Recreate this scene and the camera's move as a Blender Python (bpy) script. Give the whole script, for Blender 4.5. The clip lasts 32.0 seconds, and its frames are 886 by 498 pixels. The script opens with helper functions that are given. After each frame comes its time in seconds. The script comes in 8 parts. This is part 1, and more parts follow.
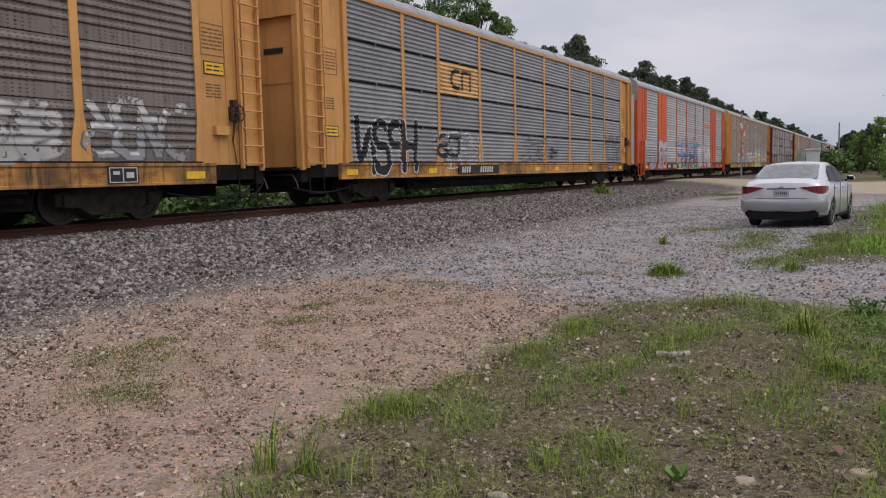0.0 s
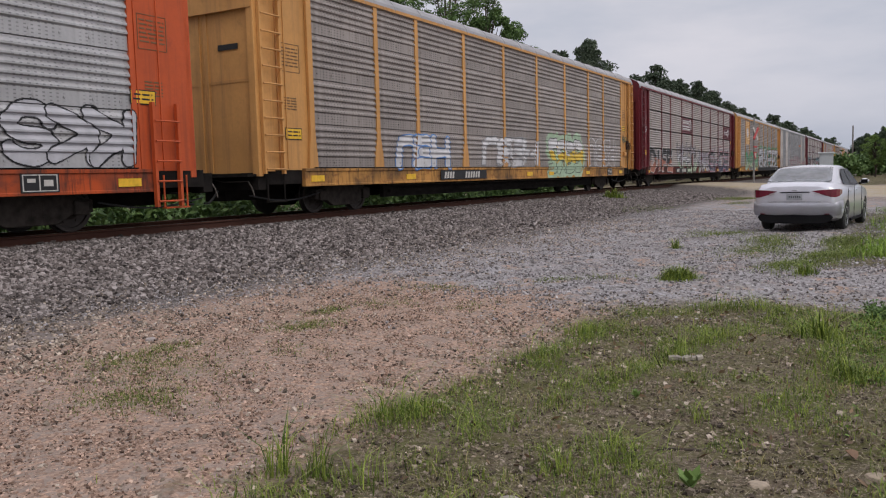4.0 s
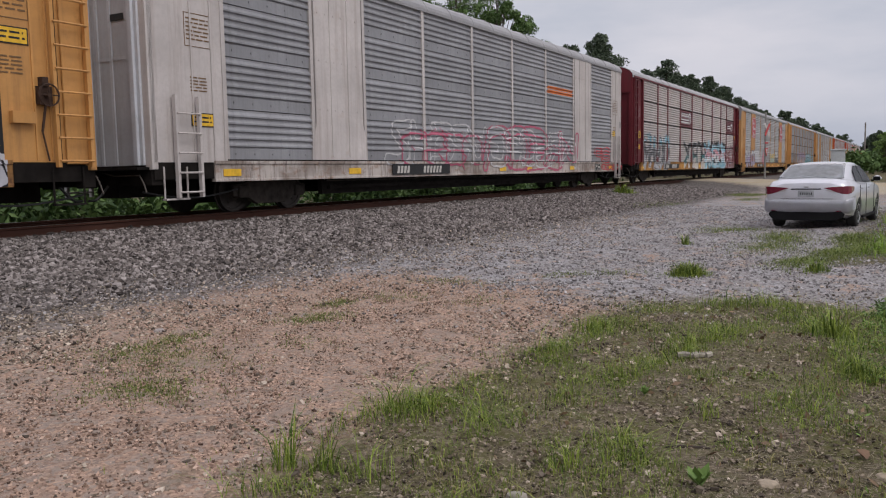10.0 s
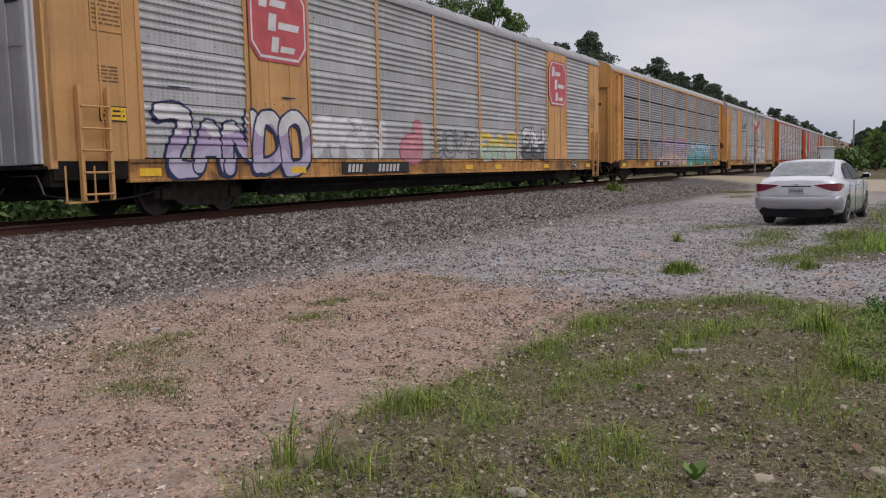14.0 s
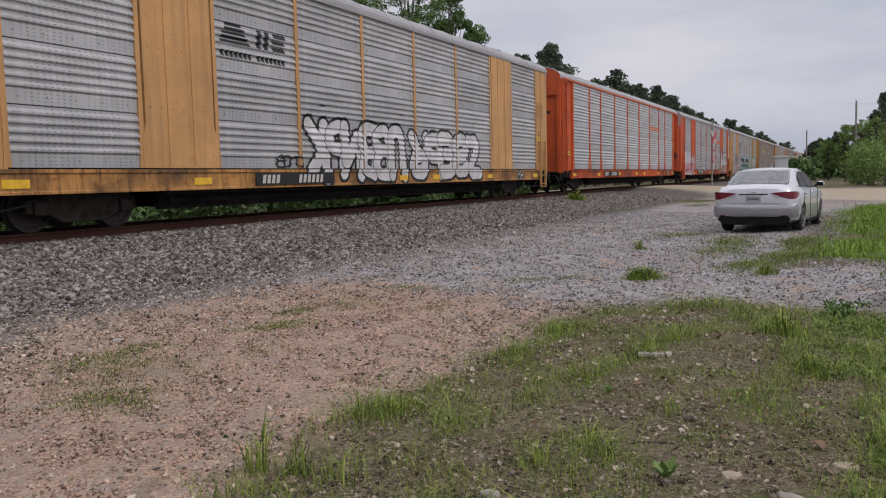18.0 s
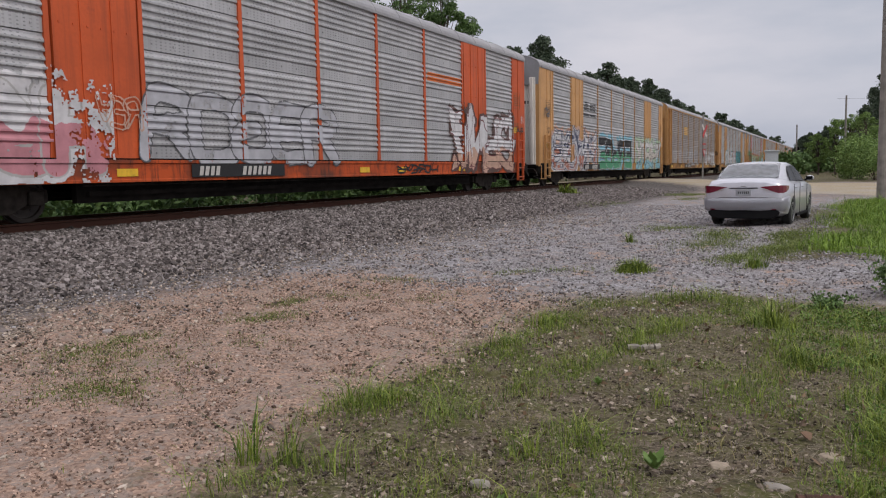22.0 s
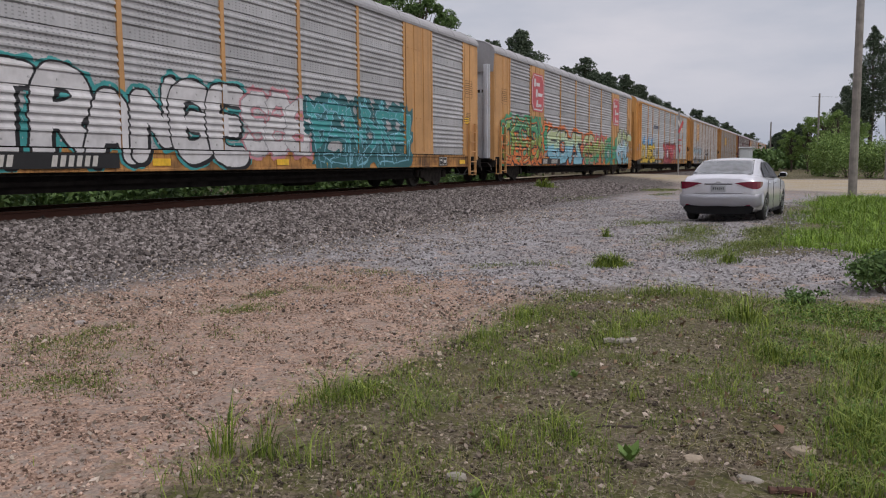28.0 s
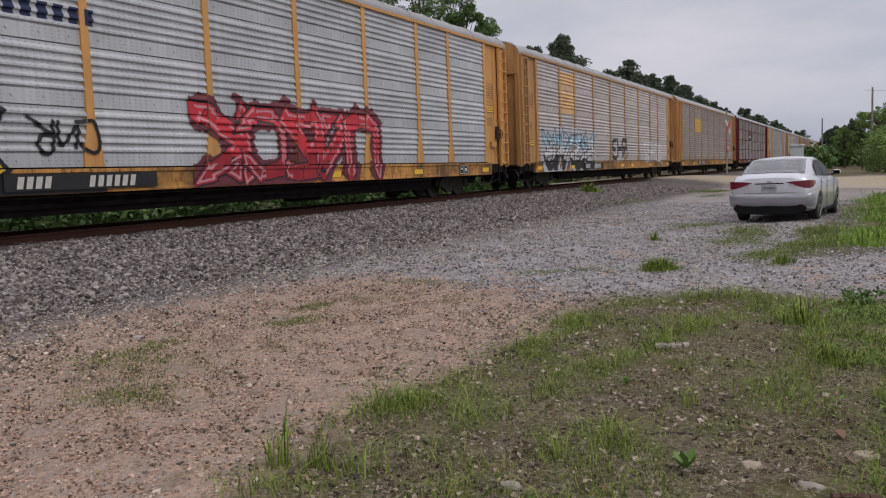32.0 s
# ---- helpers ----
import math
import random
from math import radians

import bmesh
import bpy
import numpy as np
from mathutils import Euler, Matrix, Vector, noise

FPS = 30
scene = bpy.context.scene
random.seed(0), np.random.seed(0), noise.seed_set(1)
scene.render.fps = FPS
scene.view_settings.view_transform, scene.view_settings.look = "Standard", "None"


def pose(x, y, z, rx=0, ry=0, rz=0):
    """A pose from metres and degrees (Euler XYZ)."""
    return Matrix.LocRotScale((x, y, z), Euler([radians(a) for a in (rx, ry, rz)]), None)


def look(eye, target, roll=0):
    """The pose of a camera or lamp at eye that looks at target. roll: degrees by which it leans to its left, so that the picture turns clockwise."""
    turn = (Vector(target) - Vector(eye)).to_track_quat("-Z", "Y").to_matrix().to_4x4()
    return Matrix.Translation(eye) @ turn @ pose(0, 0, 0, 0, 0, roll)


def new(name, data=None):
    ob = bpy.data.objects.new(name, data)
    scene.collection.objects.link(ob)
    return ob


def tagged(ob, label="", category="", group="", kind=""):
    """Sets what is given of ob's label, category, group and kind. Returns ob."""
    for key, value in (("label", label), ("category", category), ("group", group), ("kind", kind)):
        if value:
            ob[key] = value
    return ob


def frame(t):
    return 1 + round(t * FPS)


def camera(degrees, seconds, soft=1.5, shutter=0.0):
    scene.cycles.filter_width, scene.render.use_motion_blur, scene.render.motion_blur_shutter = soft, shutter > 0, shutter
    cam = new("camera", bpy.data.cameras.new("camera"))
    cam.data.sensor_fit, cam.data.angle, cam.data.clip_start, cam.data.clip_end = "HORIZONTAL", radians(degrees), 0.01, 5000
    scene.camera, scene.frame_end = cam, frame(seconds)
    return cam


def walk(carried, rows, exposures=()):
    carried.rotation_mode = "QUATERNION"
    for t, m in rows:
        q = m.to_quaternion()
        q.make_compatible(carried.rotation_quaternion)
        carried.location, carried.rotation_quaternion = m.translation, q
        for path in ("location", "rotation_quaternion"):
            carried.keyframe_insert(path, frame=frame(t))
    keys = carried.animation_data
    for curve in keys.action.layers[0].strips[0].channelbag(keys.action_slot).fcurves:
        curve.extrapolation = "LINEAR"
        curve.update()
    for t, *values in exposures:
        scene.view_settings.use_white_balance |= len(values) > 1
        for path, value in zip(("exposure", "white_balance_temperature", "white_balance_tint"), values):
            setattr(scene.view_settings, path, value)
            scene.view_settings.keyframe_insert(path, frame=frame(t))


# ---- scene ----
from collections import namedtuple

# The track runs along x with its centre on y = 0, rail tops on z = 0.
SECONDS = 32.0
SPEED = 14.735          # of the train, towards -x
PITCH = 28.55           # from coupling to coupling
FIRST_GAP = 14.68       # the coupling behind the first car, at the start
GROUND = -0.6


def aim(x, y, z, yaw, pitch, roll):
    a, b = radians(yaw), radians(pitch)
    return look((x, y, z), (x + math.cos(a) * math.cos(b), y + math.sin(a) * math.cos(b), z + math.sin(b)), roll)


cam = camera(57.45, SECONDS, soft=1.15)
walk(cam, [
    (0, aim(0.516, -13.250, 0.766, 28.70, -5.39, -1.30)),
    (0.5, aim(0.508, -13.255, 0.767, 28.79, -5.18, -1.28)),
    (1, aim(0.507, -13.256, 0.762, 28.89, -4.96, -1.30)),
    (1.5, aim(0.508, -13.262, 0.759, 29.01, -4.83, -1.39)),
    (2, aim(0.505, -13.265, 0.760, 29.08, -4.89, -1.39)),
    (2.5, aim(0.503, -13.264, 0.760, 29.19, -4.94, -1.41)),
    (3, aim(0.508, -13.259, 0.762, 29.28, -5.02, -1.40)),
    (3.5, aim(0.512, -13.255, 0.760, 29.40, -5.02, -1.46)),
    (5.5, aim(0.525, -13.244, 0.761, 29.83, -5.04, -1.52)),
    (6, aim(0.529, -13.240, 0.759, 29.93, -5.09, -1.40)),
    (6.5, aim(0.525, -13.241, 0.758, 30.01, -5.10, -1.47)),
    (7, aim(0.522, -13.237, 0.760, 30.13, -5.19, -1.39)),
    (7.5, aim(0.528, -13.234, 0.756, 30.24, -5.21, -1.13)),
    (8, aim(0.528, -13.232, 0.757, 30.33, -5.23, -1.05)),
    (8.5, aim(0.528, -13.232, 0.760, 30.36, -5.31, -1.03)),
    (9, aim(0.534, -13.233, 0.756, 30.16, -5.31, -1.05)),
    (9.5, aim(0.530, -13.237, 0.758, 30.04, -5.38, -1.06)),
    (10, aim(0.531, -13.240, 0.759, 30.13, -5.43, -1.08)),
    (10.5, aim(0.522, -13.245, 0.758, 30.21, -5.49, -1.07)),
    (11, aim(0.515, -13.251, 0.762, 30.31, -5.52, -1.16)),
    (11.5, aim(0.512, -13.253, 0.758, 30.39, -5.53, -1.18)),
    (12, aim(0.511, -13.257, 0.758, 30.50, -5.58, -1.20)),
    (12.5, aim(0.513, -13.260, 0.758, 30.62, -5.62, -1.23)),
    (13, aim(0.523, -13.261, 0.757, 30.71, -5.64, -1.29)),
    (13.5, aim(0.520, -13.254, 0.766, 30.77, -5.71, -1.26)),
    (14, aim(0.489, -13.226, 0.766, 29.50, -5.60, -1.19)),
    (14.5, aim(0.447, -13.219, 0.761, 27.41, -5.45, -0.99)),
    (16.5, aim(0.461, -13.195, 0.742, 26.66, -4.60, -0.96)),
    (17, aim(0.450, -13.200, 0.744, 26.66, -4.65, -0.96)),
    (17.5, aim(0.450, -13.198, 0.742, 26.74, -4.68, -1.07)),
    (18, aim(0.450, -13.199, 0.738, 26.83, -4.89, -1.39)),
    (18.5, aim(0.442, -13.203, 0.737, 26.91, -5.03, -1.52)),
    (19, aim(0.439, -13.198, 0.737, 26.85, -5.09, -1.50)),
    (19.5, aim(0.437, -13.197, 0.739, 26.78, -5.16, -1.48)),
    (20, aim(0.438, -13.195, 0.733, 26.76, -5.16, -1.45)),
    (20.5, aim(0.441, -13.197, 0.733, 26.85, -5.28, -1.46)),
    (21, aim(0.437, -13.204, 0.734, 26.91, -5.36, -1.39)),
    (21.5, aim(0.439, -13.201, 0.736, 26.40, -5.43, -1.22)),
    (22, aim(0.436, -13.203, 0.736, 26.20, -5.45, -1.08)),
    (22.5, aim(0.434, -13.198, 0.734, 26.21, -5.51, -0.98)),
    (23, aim(0.433, -13.198, 0.732, 26.07, -5.51, -0.99)),
    (23.5, aim(0.438, -13.200, 0.731, 25.90, -5.57, -0.96)),
    (24, aim(0.437, -13.197, 0.733, 25.63, -5.63, -0.96)),
    (24.5, aim(0.440, -13.189, 0.731, 25.53, -5.68, -0.66)),
    (25, aim(0.442, -13.189, 0.729, 25.36, -5.72, -0.61)),
    (25.5, aim(0.445, -13.186, 0.726, 25.44, -5.72, -0.69)),
    (27.5, aim(0.444, -13.194, 0.731, 24.81, -5.91, -0.47)),
    (28, aim(0.443, -13.194, 0.732, 24.55, -5.95, -0.48)),
    (28.5, aim(0.449, -13.195, 0.729, 24.60, -5.98, -0.49)),
    (29, aim(0.447, -13.196, 0.731, 24.67, -6.01, -0.51)),
    (29.5, aim(0.440, -13.196, 0.738, 24.78, -5.74, -0.78)),
    (30, aim(0.443, -13.188, 0.735, 24.89, -5.31, -0.83)),
    (30.5, aim(0.438, -13.184, 0.736, 24.96, -5.24, -0.84)),
    (31, aim(0.432, -13.185, 0.740, 25.48, -5.31, -1.21)),
    (31.5, aim(0.425, -13.192, 0.744, 26.70, -5.34, -1.87)),
    (32, aim(0.425, -13.193, 0.740, 27.82, -5.30, -2.22)),
], [(0, 0.0), (14, -0.01), (24, -0.05), (32, -0.09)])

# ---- light ----
world = bpy.data.worlds.new("overcast_sky")
scene.world = world
world.use_nodes = True
_n, _l = world.node_tree.nodes, world.node_tree.links
_n.clear()
_out = _n.new("ShaderNodeOutputWorld")
_bg = _n.new("ShaderNodeBackground")
_sky = _n.new("ShaderNodeTexSky")
_sky.sky_type, _sky.sun_disc = "NISHITA", False
_sky.sun_elevation, _sky.sun_rotation = radians(38), radians(200)
_sky.dust_density = 3.0
_tc = _n.new("ShaderNodeTexCoord")
_map = _n.new("ShaderNodeMapping")
_map.inputs["Scale"].default_value = (1.0, 1.0, 3.6)
_l.new(_tc.outputs["Generated"], _map.inputs["Vector"])
_noise = _n.new("ShaderNodeTexNoise")
_noise.inputs["Scale"].default_value = 2.2
_noise.inputs["Detail"].default_value = 6.0
_noise.inputs["Roughness"].default_value = 0.55
_l.new(_map.outputs["Vector"], _noise.inputs["Vector"])
_cr = _n.new("ShaderNodeValToRGB")
_cr.color_ramp.elements[0].position, _cr.color_ramp.elements[1].position = 0.33, 0.68
_cr.color_ramp.elements[0].color = (0.395, 0.425, 0.51, 1)
_cr.color_ramp.elements[1].color = (0.62, 0.60, 0.655, 1)
_l.new(_noise.outputs["Fac"], _cr.inputs["Fac"])
# clouds are brighter overhead than near the horizon
_sep = _n.new("ShaderNodeSeparateXYZ")
_l.new(_tc.outputs["Generated"], _sep.inputs["Vector"])
_mr = _n.new("ShaderNodeMapRange")
_mr.inputs["From Min"].default_value, _mr.inputs["From Max"].default_value = 0.0, 0.9
_mr.inputs["To Min"].default_value, _mr.inputs["To Max"].default_value = 0.94, 2.4
_l.new(_sep.outputs["Z"], _mr.inputs["Value"])
_sc = _n.new("ShaderNodeVectorMath")
_sc.operation = "SCALE"
_ct = _n.new("ShaderNodeValToRGB")
_ct.color_ramp.elements[0].position, _ct.color_ramp.elements[1].position = 0.04, 0.22
_ct.color_ramp.elements[0].color, _ct.color_ramp.elements[1].color = (0.955, 1.0, 1.05, 1), (1.025, 0.995, 0.955, 1)
_l.new(_sep.outputs["Z"], _ct.inputs["Fac"])
_tint = _n.new("ShaderNodeVectorMath")
_tint.operation = "MULTIPLY"
_l.new(_cr.outputs["Color"], _tint.inputs[0])
_l.new(_ct.outputs["Color"], _tint.inputs[1])
_l.new(_tint.outputs["Vector"], _sc.inputs[0])
_l.new(_mr.outputs["Result"], _sc.inputs["Scale"])
_sk = _n.new("ShaderNodeVectorMath")
_sk.operation = "SCALE"
_sk.inputs["Scale"].default_value = 0.10
_l.new(_sky.outputs["Color"], _sk.inputs[0])
_mix = _n.new("ShaderNodeMix")
_mix.data_type = "RGBA"
_mix.inputs["Factor"].default_value = 0.9
_l.new(_sk.outputs["Vector"], _mix.inputs["A"])
_l.new(_sc.outputs["Vector"], _mix.inputs["B"])
_l.new(_mix.outputs["Result"], _bg.inputs["Color"])
_bg.inputs["Strength"].default_value = 1.0
_l.new(_bg.outputs["Background"], _out.inputs["Surface"])

sun = new("sun", bpy.data.lights.new("sun", "SUN"))
sun.data.energy, sun.data.angle, sun.data.color = 1.0, radians(25), (1.0, 0.96, 0.9)
sun.matrix_world = look((0, -40, 50), (12, 0, 0))

# ---- materials ----


def material(name):
    m = bpy.data.materials.new(name)
    m.use_nodes = True
    return m, m.node_tree.nodes, m.node_tree.links, m.node_tree.nodes["Principled BSDF"]


def tex(n, l, kind, scale, detail=3.0, rough=0.55, coord=None, stretch=None):
    """A texture node on object coordinates, in metres."""
    t = n.new("ShaderNodeTex" + kind)
    t.inputs["Scale"].default_value = scale
    if kind == "Noise":
        t.inputs["Detail"].default_value = detail
        t.inputs["Roughness"].default_value = rough
    if coord is None:
        c = n.new("ShaderNodeTexCoord")
        coord = c.outputs["Object"]
    if stretch:
        mp = n.new("ShaderNodeMapping")
        mp.inputs["Scale"].default_value = stretch
        l.new(coord, mp.inputs["Vector"])
        coord = mp.outputs["Vector"]
    l.new(coord, t.inputs["Vector"])
    return t


def ramp(n, l, fac, a, b, lo=0.3, hi=0.7):
    r = n.new("ShaderNodeValToRGB")
    r.color_ramp.elements[0].position, r.color_ramp.elements[1].position = lo, hi
    r.color_ramp.elements[0].color, r.color_ramp.elements[1].color = (*a, 1), (*b, 1)
    l.new(fac, r.inputs["Fac"])
    return r.outputs["Color"]


def blend(n, l, fac, a, b, mode="MIX"):
    m = n.new("ShaderNodeMix")
    m.data_type, m.blend_type = "RGBA", mode
    for key, v in (("Factor", fac), ("A", a), ("B", b)):
        if hasattr(v, "is_linked"):
            l.new(v, m.inputs[key])
        elif key == "Factor":
            m.inputs[key].default_value = v
        else:
            m.inputs[key].default_value = (*v, 1)
    return m.outputs["Result"]


def bump(n, l, bsdf, height, strength=0.3, distance=0.02):
    b = n.new("ShaderNodeBump")
    b.inputs["Strength"].default_value, b.inputs["Distance"].default_value = strength, distance
    l.new(height, b.inputs["Height"])
    l.new(b.outputs["Normal"], bsdf.inputs["Normal"])


def shade(c, k):
    return tuple(min(1.0, v * k) for v in c)


MATS = {}


def painted(name, colour, rough=0.55, metal=0.0, dirt=(0.16, 0.12, 0.09), dirty=0.35, streak=True, spec=0.35, holes=0.0, rust=None):
    """Weathered paint or sheet: blotches, vertical run-off streaks, fine grain."""
    if name in MATS:
        return MATS[name]
    m, n, l, b = material(name)
    big = tex(n, l, "Noise", 0.9, 5.0, 0.6)
    fine = tex(n, l, "Noise", 14.0, 4.0, 0.65)
    base = ramp(n, l, big.outputs["Fac"], shade(colour, 0.78), shade(colour, 1.12), 0.3, 0.75)
    base = blend(n, l, ramp(n, l, fine.outputs["Fac"], (0, 0, 0), (0.35, 0.35, 0.35), 0.45, 0.75), base, shade(colour, 0.7))
    if streak:
        st = tex(n, l, "Noise", 1.0, 4.0, 0.7, stretch=(7.0, 7.0, 0.35))
        base = blend(n, l, ramp(n, l, st.outputs["Fac"], (0, 0, 0), (dirty, dirty, dirty), 0.48, 0.78), base, dirt)
    if rust:
        rt = tex(n, l, "Noise", 2.6, 7.0, 0.75)
        base = blend(n, l, ramp(n, l, rt.outputs["Fac"], (0, 0, 0), (0.8, 0.8, 0.8), 0.58, 0.72), base, rust)
    if holes:
        # rows of small air holes punched in the sheet
        tc = n.new("ShaderNodeTexCoord")
        sp = n.new("ShaderNodeSeparateXYZ")
        l.new(tc.outputs["Object"], sp.inputs["Vector"])
        waves = []
        for axis, f in (("X", 52.0), ("Z", 105.0)):
            mu = n.new("ShaderNodeMath")
            mu.operation = "MULTIPLY"
            mu.inputs[1].default_value = f
            l.new(sp.outputs[axis], mu.inputs[0])
            si = n.new("ShaderNodeMath")
            si.operation = "SINE"
            l.new(mu.outputs["Value"], si.inputs[0])
            waves.append(si.outputs["Value"])
        pr = n.new("ShaderNodeMath")
        pr.operation = "MINIMUM"
        l.new(waves[0], pr.inputs[0])
        l.new(waves[1], pr.inputs[1])
        band = tex(n, l, "Noise", 1.0, 2.0, 0.5, stretch=(1.6, 1.6, 0.5))
        gate = n.new("ShaderNodeMath")
        gate.operation = "MULTIPLY"
        l.new(ramp(n, l, pr.outputs["Value"], (0, 0, 0), (holes, holes, holes), 0.25, 0.6), gate.inputs[0])
        l.new(ramp(n, l, band.outputs["Fac"], (0, 0, 0), (1, 1, 1), 0.42, 0.56), gate.inputs[1])
        base = blend(n, l, gate.outputs["Value"], base, (0.03, 0.03, 0.03))
    oi = n.new("ShaderNodeObjectInfo")
    rv = ramp(n, l, oi.outputs["Random"], (0.9, 0.9, 0.9), (1.08, 1.08, 1.08), 0.0, 1.0)
    base = blend(n, l, 1.0, base, rv, "MULTIPLY")
    l.new(base, b.inputs["Base Color"])
    b.inputs["Roughness"].default_value = rough
    b.inputs["Metallic"].default_value = metal
    b.inputs["Specular IOR Level"].default_value = spec
    bump(n, l, b, fine.outputs["Fac"], 0.12, 0.01)
    MATS[name] = m
    return m


def plain(name, colour, rough=0.6, metal=0.0, vary=0.2, scale=6.0, spec=0.4, relief=0.1):
    if name in MATS:
        return MATS[name]
    m, n, l, b = material(name)
    t = tex(n, l, "Noise", scale, 4.0, 0.6)
    l.new(ramp(n, l, t.outputs["Fac"], shade(colour, 1 - vary), shade(colour, 1 + vary), 0.3, 0.7), b.inputs["Base Color"])
    b.inputs["Roughness"].default_value = rough
    b.inputs["Metallic"].default_value = metal
    b.inputs["Specular IOR Level"].default_value = spec
    if relief:
        bump(n, l, b, t.outputs["Fac"], relief, 0.01)
    MATS[name] = m
    return m


def leafy(name, a, b_, rough=0.6):
    """Leaves and blades: each island its own green."""
    if name in MATS:
        return MATS[name]
    m, n, l, b = material(name)
    g = n.new("ShaderNodeNewGeometry")
    l.new(ramp(n, l, g.outputs["Random Per Island"], a, b_, 0.0, 1.0), b.inputs["Base Color"])
    b.inputs["Roughness"].default_value = rough
    b.inputs["Specular IOR Level"].default_value = 0.25
    MATS[name] = m
    return m


def stony(name, a, b_, c):
    """Loose stones, each its own grey."""
    if name in MATS:
        return MATS[name]
    m, n, l, b = material(name)
    g = n.new("ShaderNodeNewGeometry")
    r = n.new("ShaderNodeValToRGB")
    r.color_ramp.elements[0].color, r.color_ramp.elements[1].color = (*a, 1), (*c, 1)
    e = r.color_ramp.elements.new(0.55)
    e.color = (*b_, 1)
    l.new(g.outputs["Random Per Island"], r.inputs["Fac"])
    t = tex(n, l, "Noise", 45.0, 3.0)
    l.new(blend(n, l, 0.35, r.outputs["Color"], ramp(n, l, t.outputs["Fac"], (0.05, 0.05, 0.05), (0.5, 0.5, 0.5)), "OVERLAY"), b.inputs["Base Color"])
    b.inputs["Roughness"].default_value = 0.85
    b.inputs["Specular IOR Level"].default_value = 0.2
    MATS[name] = m
    return m


TAN = (0.60, 0.305, 0.098)
RUST = (0.13, 0.055, 0.028)
M_TAN = painted("tan_paint", TAN, dirt=(0.2, 0.1, 0.05), dirty=0.5, rust=shade(TAN, 0.62))
M_TAN_PALE = painted("pale_tan_paint", (0.55, 0.3, 0.12), dirt=(0.2, 0.11, 0.06), dirty=0.5, rust=(0.37, 0.19, 0.08))
M_ORANGE = painted("orange_paint", (0.56, 0.097, 0.026), dirt=(0.13, 0.035, 0.02), dirty=0.5, rust=(0.33, 0.06, 0.025))
M_MAROON = painted("maroon_paint", (0.13, 0.013, 0.02), dirt=(0.04, 0.02, 0.02), rust=(0.07, 0.03, 0.025))
M_WHITE = painted("white_paint", (0.53, 0.49, 0.475), dirt=(0.25, 0.19, 0.16), dirty=0.55, rust=(0.42, 0.35, 0.31))
M_GALV = painted("galvanised_light", (0.47, 0.465, 0.47), 0.42, 0.35, dirt=(0.16, 0.15, 0.145), spec=0.5, holes=0.5)
M_GALV_PALE = painted("galvanised_pale", (0.51, 0.52, 0.535), 0.42, 0.35, dirt=(0.2, 0.2, 0.2), spec=0.5, holes=0.35)
M_GALV_MID = painted("galvanised_mid", (0.42, 0.415, 0.425), 0.45, 0.35, dirt=(0.1, 0.095, 0.09), spec=0.5, holes=0.35)
M_GALV_SOOT = painted("galvanised_sooty", (0.21, 0.178, 0.16), 0.55, 0.25, dirt=(0.06, 0.042, 0.033), dirty=0.7, spec=0.4, holes=0.85)
M_GALV_BROWN = painted("galvanised_brown", (0.34, 0.3, 0.278), 0.5, 0.3, dirt=(0.09, 0.065, 0.05), dirty=0.55, spec=0.45, holes=0.75)
M_GALV_WARM = painted("galvanised_warm", (0.52, 0.475, 0.455), 0.45, 0.3, dirt=(0.17, 0.125, 0.105), dirty=0.6, spec=0.45)
M_GALV_DARK = painted("galvanised_dark", (0.31, 0.31, 0.325), 0.45, 0.35, dirt=(0.08, 0.078, 0.075), spec=0.5)
M_GALV_TAUPE = painted("galvanised_taupe", (0.42, 0.375, 0.355), 0.45, 0.3, dirt=(0.13, 0.095, 0.08), dirty=0.6, spec=0.45)
M_TAN_WORN = painted("worn_brown_tan_paint", (0.46, 0.25, 0.095), dirt=(0.12, 0.055, 0.028), dirty=0.7, rust=(0.24, 0.1, 0.04))
M_ROOF = painted("roof_sheet", (0.33, 0.325, 0.335), 0.5, 0.2, dirt=(0.2, 0.19, 0.18))


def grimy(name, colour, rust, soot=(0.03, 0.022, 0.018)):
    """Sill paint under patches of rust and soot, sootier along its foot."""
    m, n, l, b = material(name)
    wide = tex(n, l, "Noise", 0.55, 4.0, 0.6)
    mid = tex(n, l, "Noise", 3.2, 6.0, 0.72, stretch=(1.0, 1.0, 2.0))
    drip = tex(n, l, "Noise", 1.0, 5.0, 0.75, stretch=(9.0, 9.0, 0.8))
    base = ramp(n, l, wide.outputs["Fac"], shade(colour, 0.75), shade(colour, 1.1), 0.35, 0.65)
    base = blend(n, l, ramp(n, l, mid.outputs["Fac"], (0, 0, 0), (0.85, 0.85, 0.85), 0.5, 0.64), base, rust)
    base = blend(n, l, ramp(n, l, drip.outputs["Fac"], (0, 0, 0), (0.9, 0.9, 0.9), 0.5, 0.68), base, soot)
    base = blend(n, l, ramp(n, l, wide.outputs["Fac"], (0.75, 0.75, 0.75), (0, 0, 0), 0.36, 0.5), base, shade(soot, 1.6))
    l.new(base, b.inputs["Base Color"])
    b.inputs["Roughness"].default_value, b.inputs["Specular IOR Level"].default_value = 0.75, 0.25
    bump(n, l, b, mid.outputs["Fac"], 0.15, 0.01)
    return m


